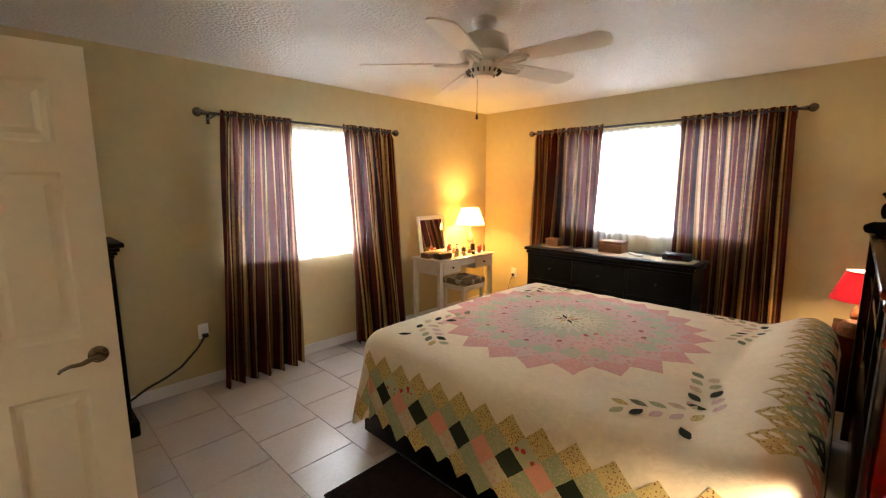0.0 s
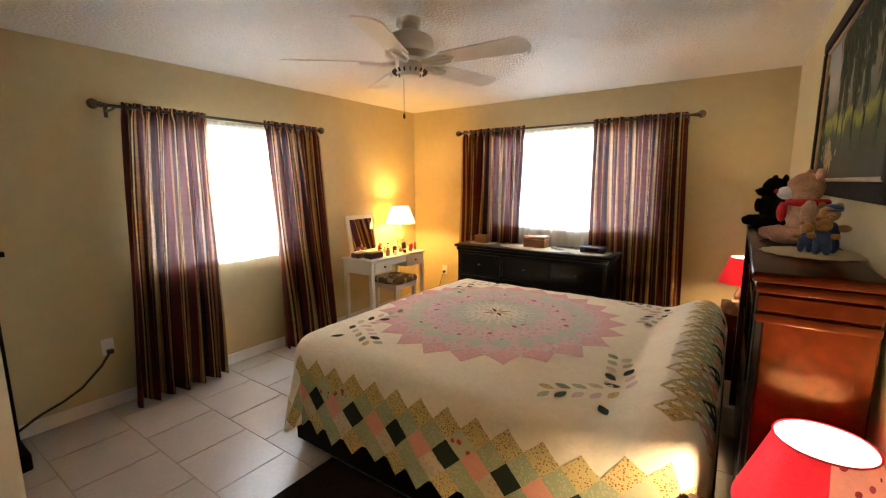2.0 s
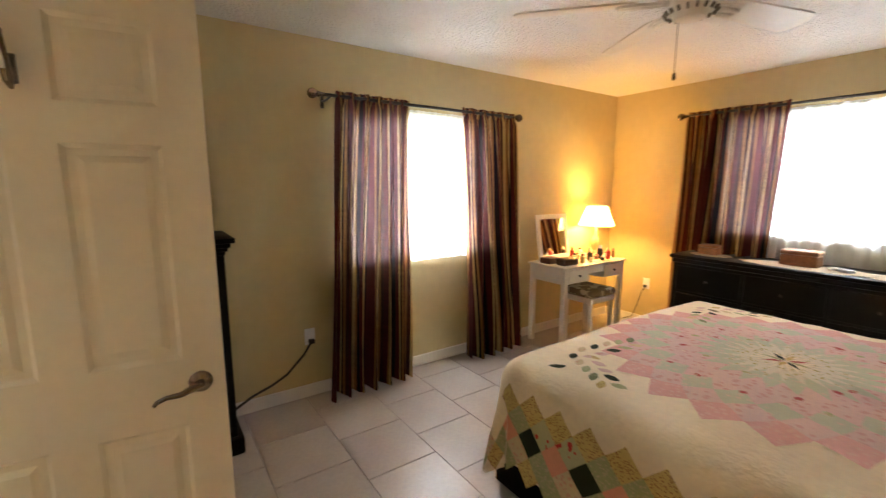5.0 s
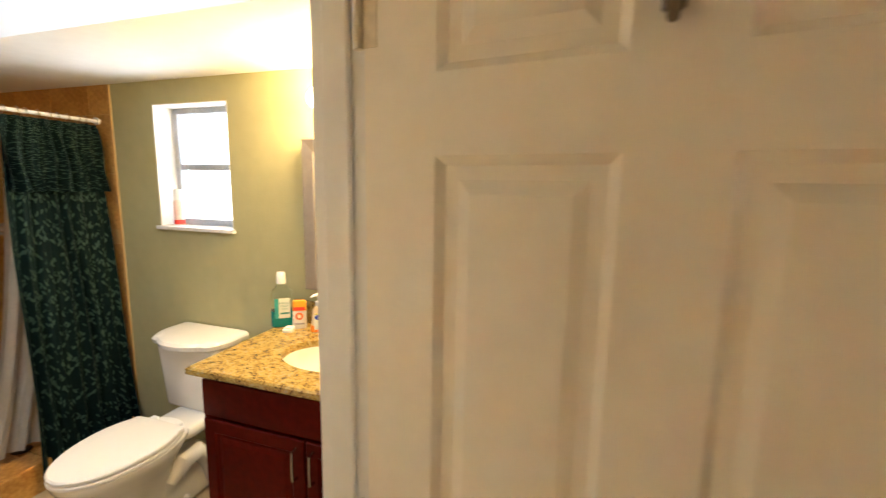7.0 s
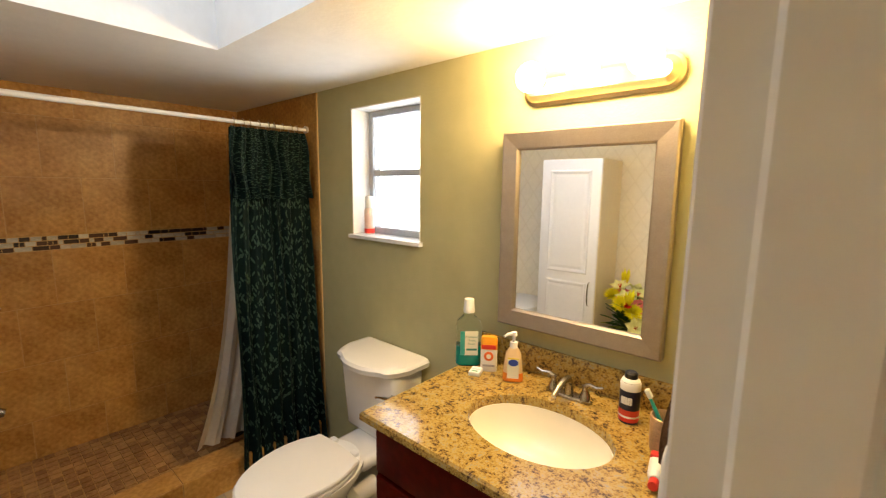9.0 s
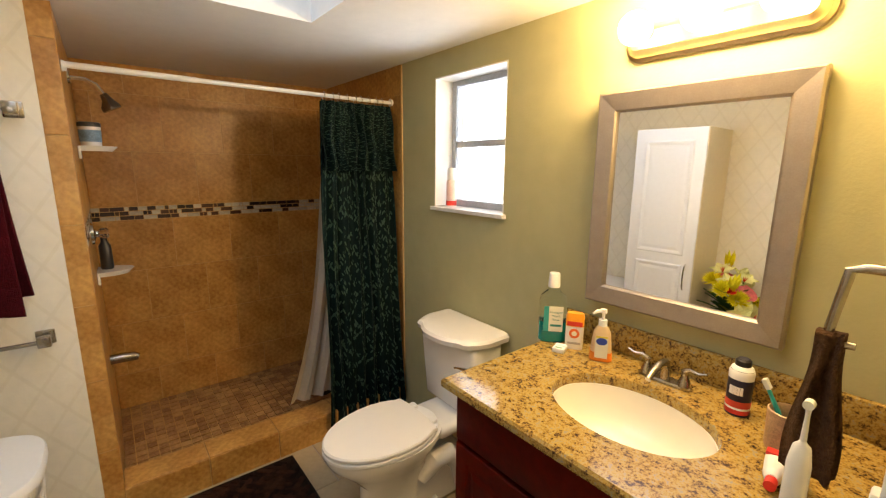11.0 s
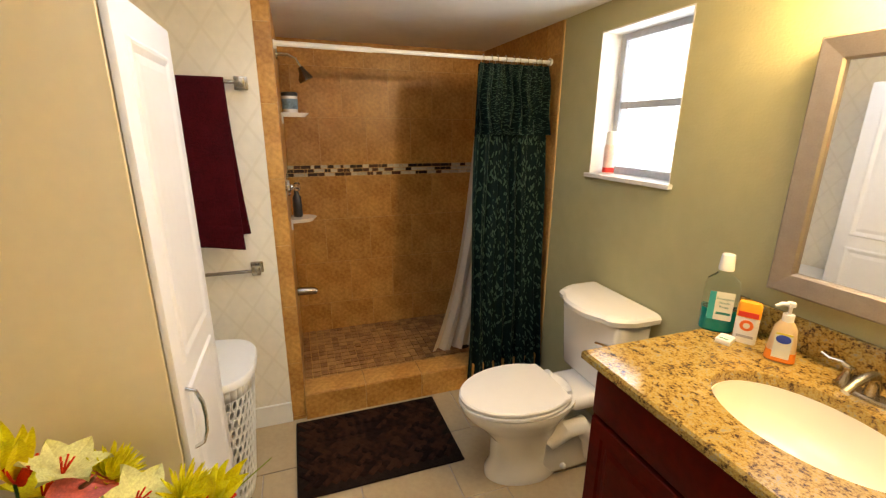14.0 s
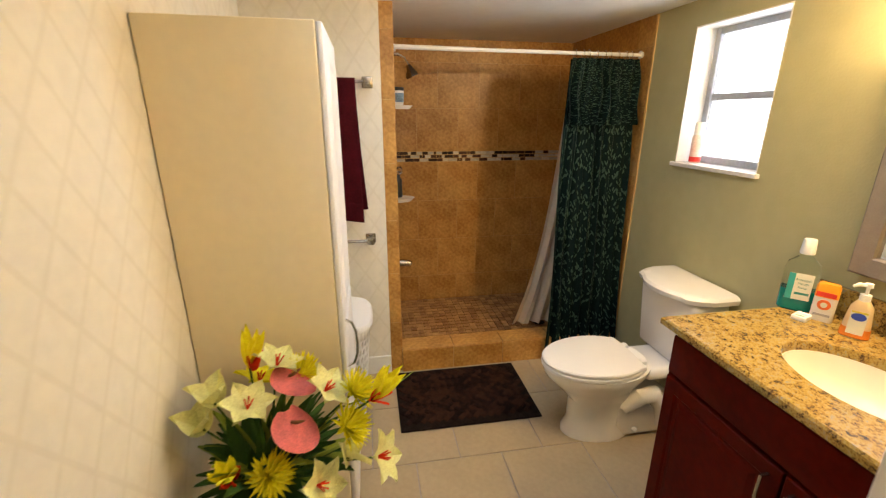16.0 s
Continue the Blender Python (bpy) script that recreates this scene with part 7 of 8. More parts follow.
so = thing("soap_pump", (-1.42, 3.90, CZ), "pump bottle of orange liquid hand soap", "soap bottle")
x, y = -1.428, 3.895
AMBER = mat("orange_soap", (0.75, 0.22, 0.03), 0.15, vary=0.05)
part("bottle", flat_bottle(bmesh.new(), x, y, [(0.033, 0.022, CZ), (0.036, 0.025, CZ + 0.006), (0.032, 0.022, CZ + 0.06), (0.027, 0.019, CZ + 0.10), (0.017, 0.015, CZ + 0.118), (0.013, 0.013, CZ + 0.122)], R0 - 10), see_through(mat("pale_cream_bottle", (0.82, 0.66, 0.42), 0.15, vary=0.03), 0.4), so)
part("soap", flat_bottle(bmesh.new(), x, y, [(0.0335, 0.0222, CZ + 0.001), (0.0366, 0.0256, CZ + 0.006), (0.0350, 0.0240, CZ + 0.034)], R0 - 10), AMBER, so, "orange liquid soap")
mm = pose(x, y, CZ, 0, 0, R0 - 10) @ pose(0, -0.0246, 0)
lab = part("label", slab(-0.020, 0.020, -0.0005, 0.0005, 0.016, 0.092, 0, 1, mm), LABELW, so)
part("label_badge", turned([(0, 0.001), (0.0125, 0.001), (0.0125, 0)], mm @ Vector((0, -0.0006, 0.074)), 20, 1.4, 1, m=pose(0, 0, 0, 0, 0, R0 - 10) @ pose(0, 0, 0, 90)), mat("blue_badge", (0.02, 0.06, 0.42), 0.5), lab)
part("label_band", slab(-0.019, 0.019, -0.0008, -0.0004, 0.086, 0.092, 0, 1, mm), mat("yellow_band", (0.75, 0.6, 0.05), 0.5), lab)
part("pump", rod([(x, y, CZ + 0.12), (x, y, CZ + 0.142), (x, y, CZ + 0.143), (x, y, CZ + 0.165), (x, y, CZ + 0.166), (x, y, CZ + 0.178)], [0.014, 0.014, 0.005, 0.005, 0.011, 0.010], 14), PLASTIC, so)
part("nozzle", rod([(x, y, CZ + 0.172), (x - 0.012, y - 0.02, CZ + 0.172), (x - 0.018, y - 0.034, CZ + 0.165)], [0.006, 0.006, 0.004], 10), PLASTIC, so)

fl = thing("floss_box", (-1.545, 3.83, CZ), "small white dental floss box", "toiletry")
mm = pose(-1.555, 3.845, CZ, 0, 0, 20)
part("case", slab(-0.021, 0.021, -0.026, 0.026, 0, 0.017, 0.004, 2, mm), PLASTIC, fl)
part("flip_top", slab(-0.018, 0.018, -0.001, 0.022, 0.017, 0.020, 0.002, 1, mm), PLASTIC, fl)
part("print_bar", slab(-0.012, 0.012, -0.018, -0.010, 0.0171, 0.0176, 0, 1, mm), mat("green_print", (0.1, 0.35, 0.2), 0.6), fl)

sc = thing("shaving_cream_can", (-1.03, 3.915, CZ), "dark blue shaving cream can with white and red stripes", "can")
x, y = -1.03, 3.90
part("can", turned([(0, 0), (0.0272, 0), (0.0285, 0.004), (0.0285, 0.118), (0.0265, 0.124), (0, 0.124)], (x, y, CZ), 28), mat("navy_can", (0.008, 0.010, 0.035), 0.3), sc)
part("white_shoulder", turned([(0.0286, 0.100), (0.0289, 0.118), (0.024, 0.130), (0.018, 0.134), (0, 0.134)], (x, y, CZ), 28), PLASTIC, sc)
part("cap", turned([(0.018, 0.134), (0.018, 0.148), (0.013, 0.153), (0, 0.153)], (x, y, CZ), 20), PLASTICB, sc)
for z0, z1, mname, c in ((0.006, 0.018, "red_stripe", (0.55, 0.03, 0.02)), (0.024, 0.042, "red_stripe_wide", (0.58, 0.05, 0.03))):
    part("red_band", turned([(0.0288, z0), (0.0288, z1)], (x, y, CZ), 28), mat(mname, c, 0.35), sc)
part("white_band", turned([(0.0287, 0.018), (0.0287, 0.024)], (x, y, CZ), 28), PLASTIC, sc)
for k in range(5):
    a = radians(-118 + 13 * k)
    part("brand_bar", slab(-0.003, 0.003, -0.0006, 0.0004, 0.060, 0.082, 0, 1, pose(x, y, CZ, 0, 0, math.degrees(a) + 90) @ pose(0, -0.029, 0)), PLASTIC, sc)

CUPX, CUPY = -0.908, 3.81
cup = thing("toothbrush_cup", (CUPX, CUPY, CZ), "beige ceramic cup holding toothbrushes", "cup")
x, y = CUPX, CUPY
part("cup", turned([(0, 0), (0.036, 0), (0.038, 0.01), (0.04, 0.095), (0.037, 0.097), (0.034, 0.09), (0.033, 0.012), (0, 0.012)], (x, y, CZ), 28), mat("brown_beige_ceramic", (0.40, 0.25, 0.14), 0.35, vary=0.35, scale=25), cup)
for dx, dy, c in ((-0.045, -0.01, (0.02, 0.42, 0.36)), (0.05, 0.02, (0.03, 0.45, 0.38))):
    tb = thing("toothbrush", (x, y, CZ + 0.012), "teal toothbrush standing in the cup", "toothbrush", "toothbrushes")
    part("handle", rod([(x - dx * 0.3, y - dy * 0.3, CZ + 0.014), (x + dx * 0.4, y + dy, CZ + 0.09), (x + dx, y + dy * 2, CZ + 0.15)], [0.004, 0.0055, 0.004], 8), mat("teal_plastic", c, 0.3) if "teal_plastic" not in bpy.data.materials else bpy.data.materials["teal_plastic"], tb)
    part("bristles", slab(-0.005, 0.005, -0.004, 0.012, -0.012, 0.012, 0.001, 1, pose(x + dx, y + dy * 2, CZ + 0.150, 0, 30 if dx > 0 else -30)), LABELW, tb)

et = thing("electric_toothbrush", (-0.837, 3.53, CZ), "white electric toothbrush standing on its charger", "toothbrush")
x, y = -0.837, 3.53
part("charger", turned([(0, 0), (0.030, 0), (0.030, 0.012), (0.022, 0.018), (0, 0.018)], (x, y, CZ), 22, 1, 1.2), PLASTIC, et)
part("handle", turned([(0, 0.016), (0.015, 0.018), (0.018, 0.06), (0.0175, 0.14), (0.013, 0.172), (0.006, 0.180), (0.0045, 0.184)], (x, y, CZ), 18), PLASTIC, et)
part("neck", rod([(x, y, CZ + 0.182), (x, y, CZ + 0.23), (x, y, CZ + 0.25)], [0.005, 0.0035, 0.005], 10), PLASTIC, et)
part("brush_head", rod([(x, y + 0.004, CZ + 0.252), (x, y - 0.012, CZ + 0.252)], 0.008, 12), LABELW, et)
cc = [Vector((x + 0.03, y, CZ + 0.006)), Vector((x + 0.06, y - 0.02, CZ + 0.02)), Vector((x + 0.07, y - 0.03, CZ + 0.07)), Vector((x + 0.085, y - 0.03, CZ + 0.10)), Vector((BX - 0.008, y - 0.02, CZ + 0.115))]
part("cord", rod(cc, 0.003, 8), PLASTIC, et)
bo = thing("wall_outlet", (BX, 3.57, CZ + 0.12), "white wall outlet with a charger plug over the counter", "outlet", "outlets")
part("plate", slab(BX - 0.006, BX, 3.535, 3.605, CZ + 0.06, CZ + 0.18, 0.003, 2), PLASTIC, bo)
part("charger_plug", slab(BX - 0.045, BX - 0.006, 3.55, 3.585, CZ + 0.095, CZ + 0.13, 0.006, 2), PLASTIC, bo)
tp = thing("toothpaste_tube", (-0.894, 3.695, CZ), "white and red toothpaste tube lying on the counter", "toothpaste")
mm = pose(-0.894, 3.695, CZ + 0.002, 0, 0, -84)
bm = bmesh.new()
flat = [(-0.07, 0.026, 0.002), (-0.03, 0.024, 0.012), (0.04, 0.018, 0.018), (0.055, 0.012, 0.014)]
rr = [[bm.verts.new(mm @ Vector((px, w * math.cos(a), h + h * math.sin(a)))) for a in (2 * math.pi * k / 14 for k in range(14))] for px, w, h in flat]
for a, b in zip(rr, rr[1:]):
    for k in range(14):
        bm.faces.new((a[k], a[(k + 1) % 14], b[(k + 1) % 14], b[k]))
bm.faces.new(rr[0][::-1])
bm.faces.new(rr[-1])
part("tube", bm, PLASTIC, tp)
part("cap", rod([mm @ Vector((0.055, 0, 0.014)), mm @ Vector((0.078, 0, 0.014))], 0.011, 14), bpy.data.materials["red_band"], tp, "red cap")
part("red_band", slab(-0.062, -0.040, -0.0245, 0.0245, 0.012, 0.0215, 0.001, 1, mm), bpy.data.materials["red_band"], tp)

# towel holder over the counter
HXX, HYY = -0.846, 3.67
tr = thing("towel_ring", (BX, HYY, 1.36), "brushed nickel towel holder on the wall over the counter", "towel ring")
part("post", turned([(0.028, 0), (0.027, 0.006), (0.020, 0.012), (0.012, 0.016), (0.011, 0.05), (0, 0.05)], (BX - 0.001, HYY, 1.36), 24, m=pose(0, 0, 0, 0, -90)), NICKEL, tr)
part("ring", rod([(BX - 0.045, HYY, 1.36), (HXX + 0.03, HYY, 1.36), (HXX + 0.010, HYY, 1.353), (HXX + 0.002, HYY, 1.29), (HXX - 0.006, HYY, 1.222), (HXX, HYY, 1.214), (HXX + 0.035, HYY, 1.216)], [0.010, 0.0095, 0.009, 0.0085, 0.0085, 0.008, 0.007], 12), NICKEL, tr)


def hand_towel():
    def fn(u, v):
        s = (v - 0.5) * 2
        k = abs(s)
        w = 0.020 + 0.018 * k ** 0.7
        side = 1 if s < 0 else -1
        out = 0.016 * min(1, k / 0.05) + 0.014 * k
        y = HYY - side * out + 0.012 * math.sin(10 * u + 1.5 * side) * min(1, 3 * k)
        return (HXX + (u - 0.5) * 2 * w + 0.006 * math.sin(6 * k + 3 * u), y, 1.236 - 0.30 * max(0, k - 0.04) - (0.02 if side < 0 else 0) * k)
    return sheet(fn, 36, 70)


ht = part("hand_towel", hand_towel(), mat("brown_terry", (0.075, 0.038, 0.018), 0.95, vary=0.35, scale=12, bump=0.9, bscale=230))
md = ht.modifiers.new("pile", "SOLIDIFY")
md.thickness = 0.007
tagged(ht, "brown terry hand towel bunched over the holder", "towel")

# air freshener on the window sill
af = thing("air_freshener_can", (-2.44, BYN + 0.05, 1.323), "red and white air freshener can on the window sill", "can")
x, y = -2.445, BYN + 0.055
part("can", turned([(0, 0), (0.026, 0), (0.027, 0.004), (0.027, 0.125), (0.02, 0.14), (0, 0.14)], (x, y, 1.323), 22), mat("red_white_can", (0.70, 0.42, 0.38), 0.35, vary=0.4, scale=18, color2=(0.78, 0.68, 0.62)), af)
part("cap", turned([(0.022, 0.138), (0.022, 0.19), (0.018, 0.198), (0, 0.2)], (x, y, 1.323), 20), PLASTIC, af)
part("lower_band", turned([(0.0273, 0.006), (0.0273, 0.03)], (x, y, 1.323), 22), bpy.data.materials["red_band"], af)

# ---- bathroom: silk flowers on a small stand ----
stand = thing("plant_stand", (-1.53, 2.07, 0), "small dark round plant stand against the wallpaper", "stand")
part("top", turned([(0, 0.34), (0.14, 0.34), (0.145, 0.35), (0.14, 0.36), (0, 0.36)], (-1.53, 2.07, 0), 32), BLACKW, stand)
part("column", turned([(0.13, 0), (0.13, 0.02), (0.03, 0.05), (0.022, 0.12), (0.03, 0.2), (0.022, 0.3), (0.05, 0.34)], (-1.53, 2.07, 0), 24), BLACKW, stand)
fa = thing("flower_arrangement", (-1.53, 2.07, 0.36), "vase of yellow, red and pink silk flowers", "flowers")
part("vase", turned([(0, 0), (0.05, 0), (0.07, 0.05), (0.065, 0.11), (0.045, 0.14), (0.05, 0.155), (0.042, 0.15), (0, 0.13)], (-1.53, 2.07, 0.36), 28), mat("cream_vase", (0.55, 0.46, 0.32), 0.3, vary=0.1), fa)
SILK = {n: see_through(mat("silk_" + n, c, 0.7, vary=0.22, scale=25, bump=0.2, bscale=90, rnd=0.15), 0.25) for n, c in (("yellow", (0.95, 0.80, 0.03)), ("pale", (0.90, 0.87, 0.38)), ("pink", (0.76, 0.19, 0.17)), ("red", (0.75, 0.05, 0.01)), ("green", (0.06, 0.14, 0.03)), ("lime", (0.34, 0.42, 0.07)), ("stamen", (0.30, 0.14, 0.06)))}


def petal(bm, base, way, up, length, width, curl, n=5):
    """A thin cupped petal or leaf from base along way."""
    way, up = Vector(way).normalized(), Vector(up)
    side = way.cross(up).normalized()
    up = side.cross(way)
    rows = []
    for i in range(n + 1):
        t = i / n
        w = width * math.sin(math.pi * min(1, 0.08 + 0.92 * t)) ** 0.8 * (1.15 - 0.3 * t)
        c = Vector(base) + way * length * t + up * curl * length * t * t
        rows.append([bm.verts.new(c + side * w * s / 2 + up * 0.18 * width * abs(s) ** 2) for s in (-1, 0, 1)])
    for a, b in zip(rows, rows[1:]):
        for k in range(2):
            bm.faces.new((a[k], a[k + 1], b[k + 1], b[k]))


def frame_of(d):
    d = Vector(d).normalized()
    a = d.orthogonal().normalized()
    return d, a, d.cross(a)


rng = random.Random(21)
ROOT = Vector((-1.53, 2.09, 0.51))


def bloom(tip, kind):
    tip = Vector(tip) - Vector((0, 0, 0.004))
    d, a, b = frame_of(tip - ROOT + Vector((0.25, 0.35, 0.15)) * 0.35)
    st = rod([ROOT + Vector((rng.uniform(-0.02, 0.02), rng.uniform(-0.02, 0.02), -0.03)), ROOT.lerp(tip, 0.5) + Vector((0, 0, 0.03)), tip], 0.003, 6)
    stem = part("stem", st, SILK["green"], fa)
    bm = bmesh.new()
    if kind == "lily":
        for k in range(6):
            q = 2 * math.pi * k / 6
            w = (a * math.cos(q) + b * math.sin(q)) * 0.85 + d * 0.6
            petal(bm, tip, w, d, 0.084, 0.058, -0.22)
        part("lily", bm, SILK["pale"] if rng.random() < 0.45 else SILK["yellow"], fa, "pale yellow silk lily")
        bm = bmesh.new()
        for k in range(5):
            q = 2 * math.pi * k / 5
            tube(bm, [tip, tip + d * 0.04 + (a * math.cos(q) + b * math.sin(q)) * 0.012], 0.002, 5)
        part("stamens", bm, SILK["red"], fa)
    elif kind == "calla":
        for k in range(3):
            petal(bm, tip - d * 0.02, d * 0.5 + a * math.cos(k * 2.1) * 0.5 + b * math.sin(k * 2.1) * 0.5 + Vector((0, 0, 0.5)), d, 0.10, 0.075, -0.2)
        part("calla", bm, SILK["pale"], fa, "pale silk calla")
    elif kind == "mum":
        for k in range(70):
            q, e = 2.4 * k, 0.15 + 1.35 * (k / 70) ** 0.7
            w = (a * math.cos(q) + b * math.sin(q)) * math.sin(e) + d * math.cos(e)
            petal(bm, tip, w, d, 0.068 + 0.01 * rng.random(), 0.014, 0.15, 3)
        part("mum", bm, SILK["yellow"], fa, "yellow silk chrysanthemum")
    elif kind == "anthurium":
        n = 24
        c = bm.verts.new(tip)
        rim = []
        for k in range(n):
            q = 2 * math.pi * k / n
            r = 0.06 * (1 + 0.35 * math.cos(q)) * (0.72 if abs(q - math.pi) < 0.3 else 1)
            rim.append(bm.verts.new(tip + a * r * math.cos(q) * 1.15 + b * r * math.sin(q) + d * 0.012 * math.cos(2 * q)))
        for k in range(n):
            bm.faces.new((c, rim[k], rim[(k + 1) % n]))
        part("anthurium", bm, SILK["pink"], fa, "pink silk anthurium")
        part("spadix", rod([tip, tip + d * 0.02 + a * 0.012, tip + d * 0.045 + a * 0.022], [0.005, 0.005, 0.003], 8), SILK["stamen"], fa)
    else:
        for k in range(6):
            w = d + (a * math.cos(k * 1.1) + b * math.sin(k * 1.1)) * 0.35 + Vector((0, 0, 0.5))
            petal(bm, tip, w, a, 0.11 + 0.03 * rng.random(), 0.034, 0.1)
        part("spike_petals", bm, SILK["yellow"], fa, "yellow and red silk spike flower")
        bm = bmesh.new()
        for k in range(4):
            w = d + (a * math.cos(k * 1.7) + b * math.sin(k * 1.7)) * 0.55
            petal(bm, tip - d * 0.01, w, b, 0.062, 0.034, 0.1)
        part("spike_heart", bm, SILK["red"], fa)


blooms = [((-1.62, 2.05, 0.86), "spike"), ((-1.63, 2.12, 0.845), "lily"), ((-1.60, 2.16, 0.83), "anthurium"), ((-1.55, 2.26, 0.80), "lily"), ((-1.50, 2.40, 0.80), "spike"),
          ((-1.56, 1.96, 0.80), "calla"), ((-1.52, 2.06, 0.79), "lily"), ((-1.48, 2.18, 0.765), "anthurium"), ((-1.48, 2.32, 0.73), "mum"), ((-1.44, 2.33, 0.66), "calla"),
          ((-1.44, 2.40, 0.65), "lily"), ((-1.42, 2.12, 0.65), "mum"), ((-1.42, 2.02, 0.66), "spike"), ((-1.53, 1.93, 0.74), "calla"), ((-1.56, 2.34, 0.78), "mum"), ((-1.40, 2.24, 0.62), "lily"),
          ((-1.66, 2.18, 0.79), "mum"), ((-1.68, 2.05, 0.76), "lily")]
for p, kind in blooms:
    bloom(p, kind)
for k in range(130):
    q, e = rng.uniform(0, 2 * math.pi), rng.uniform(0.2, 1.5)
    w = Vector((math.cos(q) * math.sin(e), math.sin(q) * math.sin(e), math.cos(e)))
    bm = bmesh.new()
    base = ROOT + w * rng.uniform(0.02, 0.08)
    if base.y + w.y * 0.22 < BYS + 0.01 or base.x + w.x * 0.22 < KX1 + 0.01:
        bm.free()
        continue
    petal(bm, base, w, (0, 0, 1) if abs(w.z) < 0.9 else (1, 0, 0), rng.uniform(0.13, 0.22), rng.uniform(0.035, 0.065), -0.25)
    part("leaf", bm, SILK["green"] if rng.random() < 0.75 else SILK["lime"], fa)
bm = rod([ROOT, (-1.52, 2.30, 0.76), (-1.53, 2.44, 0.79), (-1.56, 2.52, 0.83)], [0.003, 0.0025, 0.002, 0.001], 6)
part("tendril", bm, SILK["lime"], fa, "curling green twig")

# ---- tiles ----
def piece_mesh(name, w, d, h, material, bevel=0.003):
    bm = slab(-w / 2, w / 2, -d / 2, d / 2, -h, 0, 0)
    top = [f for f in bm.faces if f.normal.z > 0.9]
    bmesh.ops.inset_region(bm, faces=top, thickness=bevel, depth=0)
    for f in top:
        for v in f.verts:
            v.co.z += bevel * 0.5
    me = bpy.data.meshes.new(name)
    bm.to_mesh(me)
    bm.free()
    me.materials.append(material)
    return me


CACHE = {}


def lay(name, parent, m, w, d, material, h=0.008, joint=0.004, bevel=0.002):
    """One piece of size w by d (with its joint), its face along the pose's z."""
    key = (name, round(w, 3), round(d, 3), material.name)
    if key not in CACHE:
        CACHE[key] = piece_mesh(name, w - joint, d - joint, h, material, bevel)
    o = new(name, CACHE[key])
    o.parent = parent
    o.matrix_basis = m
    return o


def cover(name, parent, size, u_range, v_range, offset_rows, place, material, joint=0.004, u_start=0.0, v_start=0.0):
    """Tiles over a rectangle, row by row; place(u, v) gives the pose of a tile's middle."""
    su, sv = size
    v = v_range[0] - v_start
    row = 0
    while v < v_range[1] - 0.01:
        v0, v1 = max(v, v_range[0]), min(v + sv, v_range[1])
        u = u_range[0] - u_start - (offset_rows if row % 2 else 0)
        while u < u_range[1] - 0.01:
            u0, u1 = max(u, u_range[0]), min(u + su, u_range[1])
            if u1 - u0 > 0.012 and v1 - v0 > 0.012:
                lay(name, parent, place((u0 + u1) / 2, (v0 + v1) / 2), u1 - u0, v1 - v0, material, joint=joint)
            u += su
        v += sv
        row += 1


# bedroom floor: columns along y, staggered
cover("tile", bed_floor, (0.412, 0.412), (YS, YN), (-0.66, XE), 0.206, lambda u, v: Matrix.Translation((v, u, 0)) @ pose(0, 0, 0, 0, 0, 90), TILE, 0.006, (YS - 3.15) % 0.412 , (-0.66 - 0.812) % 0.412)
cover("tile", bath_floor, (0.412, 0.412), (BYS, BYN), (TX, -0.66), 0.2, lambda u, v: Matrix.Translation((v, u, 0)) @ pose(0, 0, 0, 0, 0, 90), BTILE, 0.006, (BYS - 2.57) % 0.412, (TX + 2.06) % 0.412)

# shower walls: rows of tiles with the mosaic band between
rows = [(0.0, 0.24), (0.24, 0.565), (0.565, 0.89), (0.89, 1.20), (1.28, 1.60), (1.60, 1.925), (1.925, BH)]
W = bpy.data.objects


def tile_rows(parent, u_range, place, first):
    for r, (z0, z1) in enumerate(rows):
        u = u_range[0] - first - (0.16 if r % 2 else 0.0)
        while u < u_range[1] - 0.005:
            u0, u1 = max(u, u_range[0]), min(u + 0.325, u_range[1])
            if u1 - u0 > 0.012:
                lay("tile", parent, place((u0 + u1) / 2, (z0 + z1) / 2), u1 - u0, z1 - z0, STILE, joint=0.003, bevel=0.001)
            u += 0.325


back = lambda u, z: Matrix.Translation((SHX, u, z)) @ pose(0, 0, 0, 90, 0, 90)
left = lambda u, z: Matrix.Translation((u, SHY, z)) @ pose(0, 0, 0, 90, 0, 180)
right = lambda u, z: Matrix.Translation((u, BYN, z)) @ pose(0, 0, 0, 90, 0, 0)
tile_rows(W["wall_shower_west"], (SHY, BYN), back, 0.10)
tile_rows(W["wall_shower_south"], (SHX, TX), left, 0.0)
tile_rows(W["wall_shower_north"], (SHX, TX + 0.0), right, 0.12)
for k, (z0, z1) in enumerate(((0, 0.02), (0.02, 0.34), (0.34, 0.66), (0.66, 0.98), (0.98, 1.30), (1.30, 1.63), (1.63, 1.96), (1.96, BH))):
    lay("tile", W["wall_shower_south"], Matrix.Translation((TX, 2.534, (z0 + z1) / 2)) @ pose(0, 0, 0, 90, 0, 90), 0.072, z1 - z0, STILE)
rng = random.Random(3)


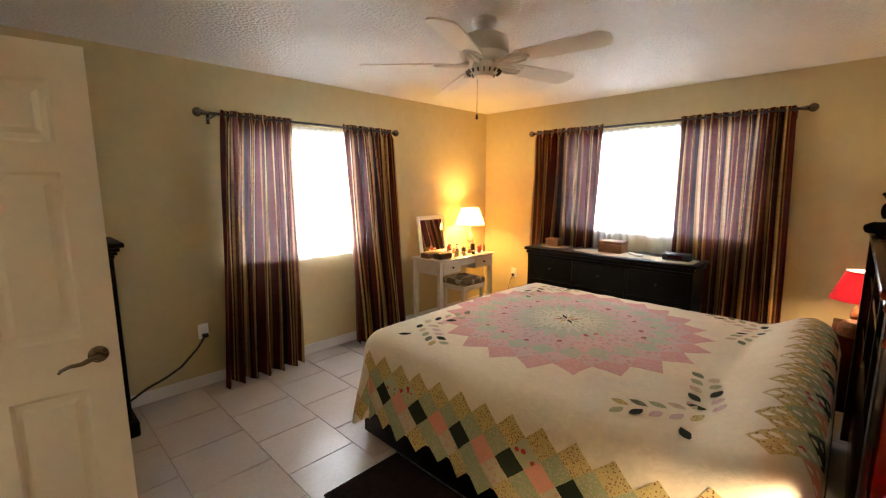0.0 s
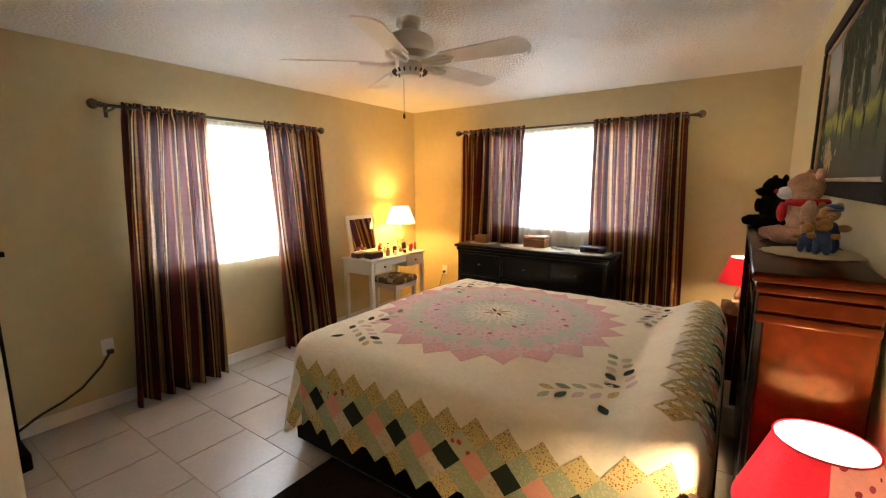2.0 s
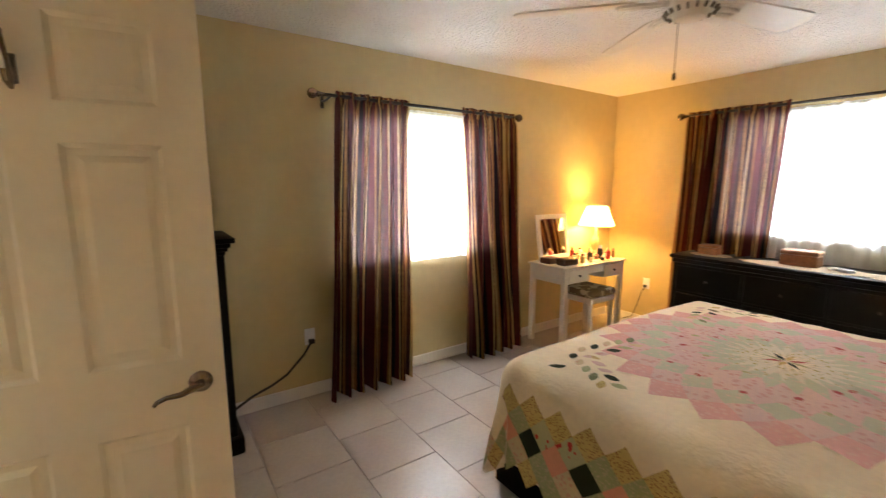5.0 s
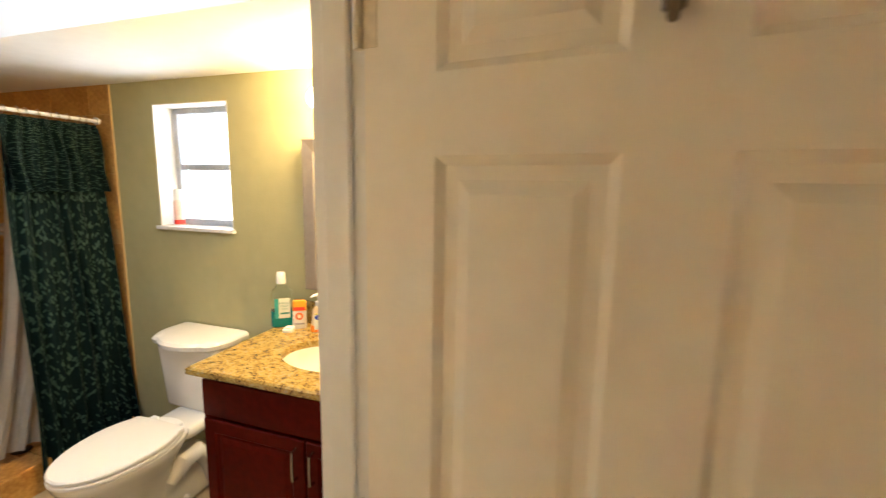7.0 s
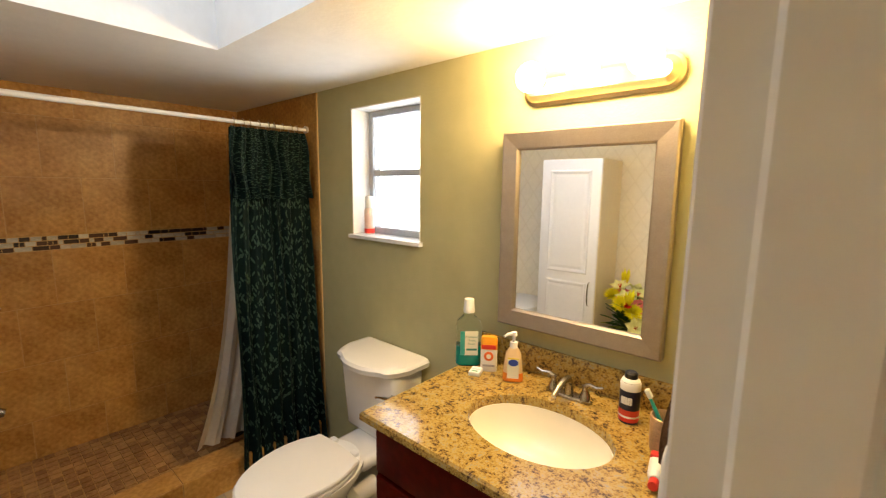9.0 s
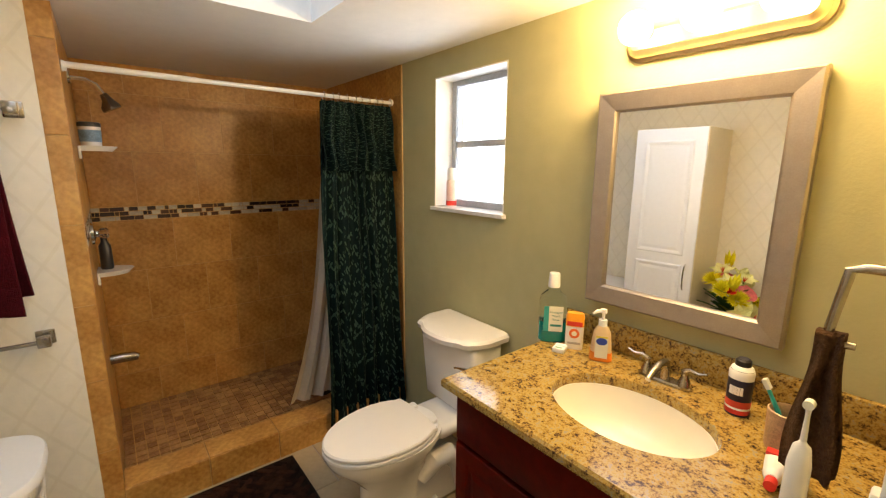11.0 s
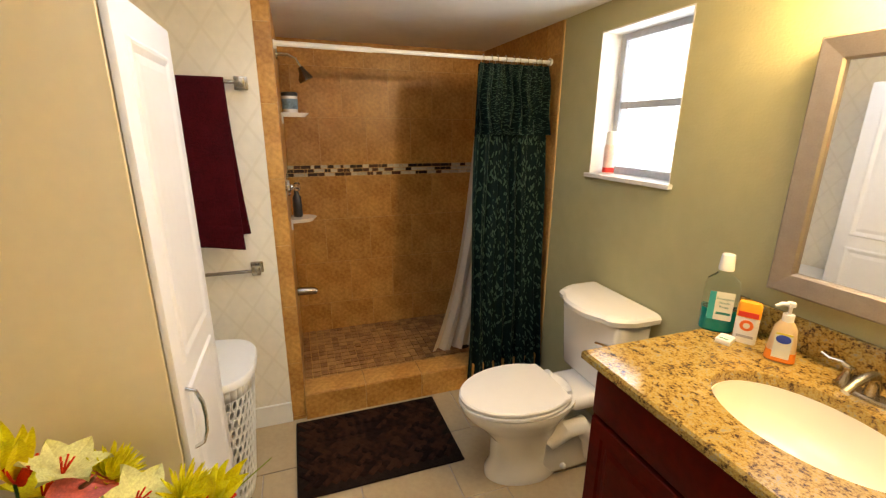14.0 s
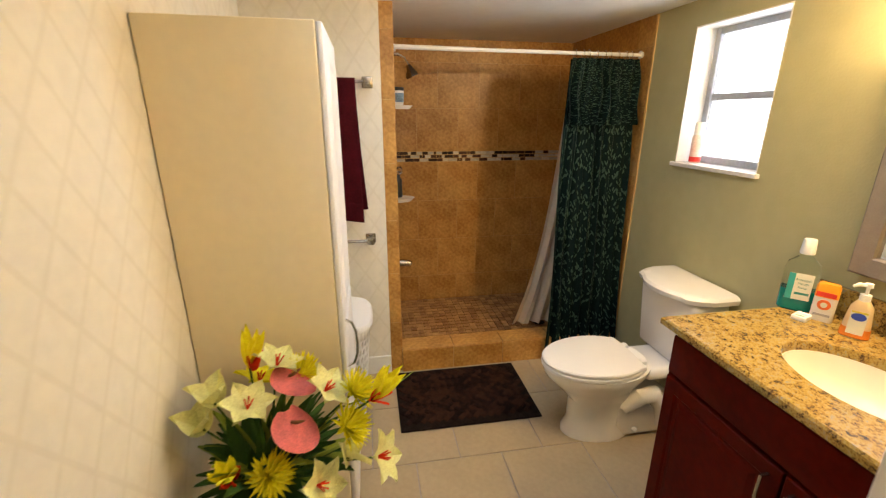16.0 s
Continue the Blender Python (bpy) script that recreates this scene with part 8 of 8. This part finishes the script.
def band(parent, u_range, place):
    for r in range(3):
        u = u_range[0] - 0.03 * rng.random()
        while u < u_range[1]:
            w = rng.choice((0.022, 0.045, 0.045, 0.07))
            u1 = min(u + w, u_range[1])
            u0 = max(u, u_range[0])
            if u1 - u0 > 0.008:
                lay("mosaic_piece", parent, place((u0 + u1) / 2, 1.2125 + 0.0265 * r + 0.001), round(u1 - u0, 3), 0.0255, GLASSDK if rng.random() < 0.52 else GLASSLT, 0.008, 0.003, 0.001)
            u = u1


band(W["wall_shower_west"], (SHY, BYN), back)
band(W["wall_shower_south"], (SHX, TX - 0.09), left)
tr = slab(TX - 0.006, TX + 0.010, BYN - 0.006, BYN + 0.004, 0.15, BH - 0.002, 0.002)
structure("trim_tile_edge", tr, SGROUT, "tan tile edge trim beside the shower", "trim")
for y0 in [SHY + 0.325 * k for k in range(5)]:
    y1 = min(y0 + 0.325, BYN)
    if y1 - y0 > 0.02:
        lay("tile", W["shower_curb"], Matrix.Translation((TX + 0.02 + 2.9, (y0 + y1) / 2 - 3.3, 0.075)) @ pose(0, 0, 0, 90, 0, 90), y1 - y0, 0.15, STILE)
        lay("tile", W["shower_curb"], Matrix.Translation((TX - 0.056 + 2.9, (y0 + y1) / 2 - 3.3 + 0.0, 0.154)), 0.152, y1 - y0, STILE)

# mosaic on the shower floor, too small and many to tell singly
bm = bmesh.new()
rng = random.Random(6)
s = 0.05
for i in range(int((TX - 0.13 - SHX) / s)):
    for j in range(int((BYN - SHY) / s)):
        x, y, h = SHX + s * i, SHY + s * j, 0.019 + 0.002 * rng.random()
        v = [bm.verts.new((x + a * (s - 0.005) + 0.0025, y + b * (s - 0.005) + 0.0025, z)) for z in (0.012, h) for a, b in ((0, 0), (1, 0), (1, 1), (0, 1))]
        for q in ((4, 5, 6, 7), (0, 1, 5, 4), (1, 2, 6, 5), (2, 3, 7, 6), (3, 0, 4, 7)):
            bm.faces.new([v[k] for k in q])
ob = part("floor_mosaic", bm, MOSAIC, W["floor_shower"], smooth=False)
tagged(ob, kind="stuff")
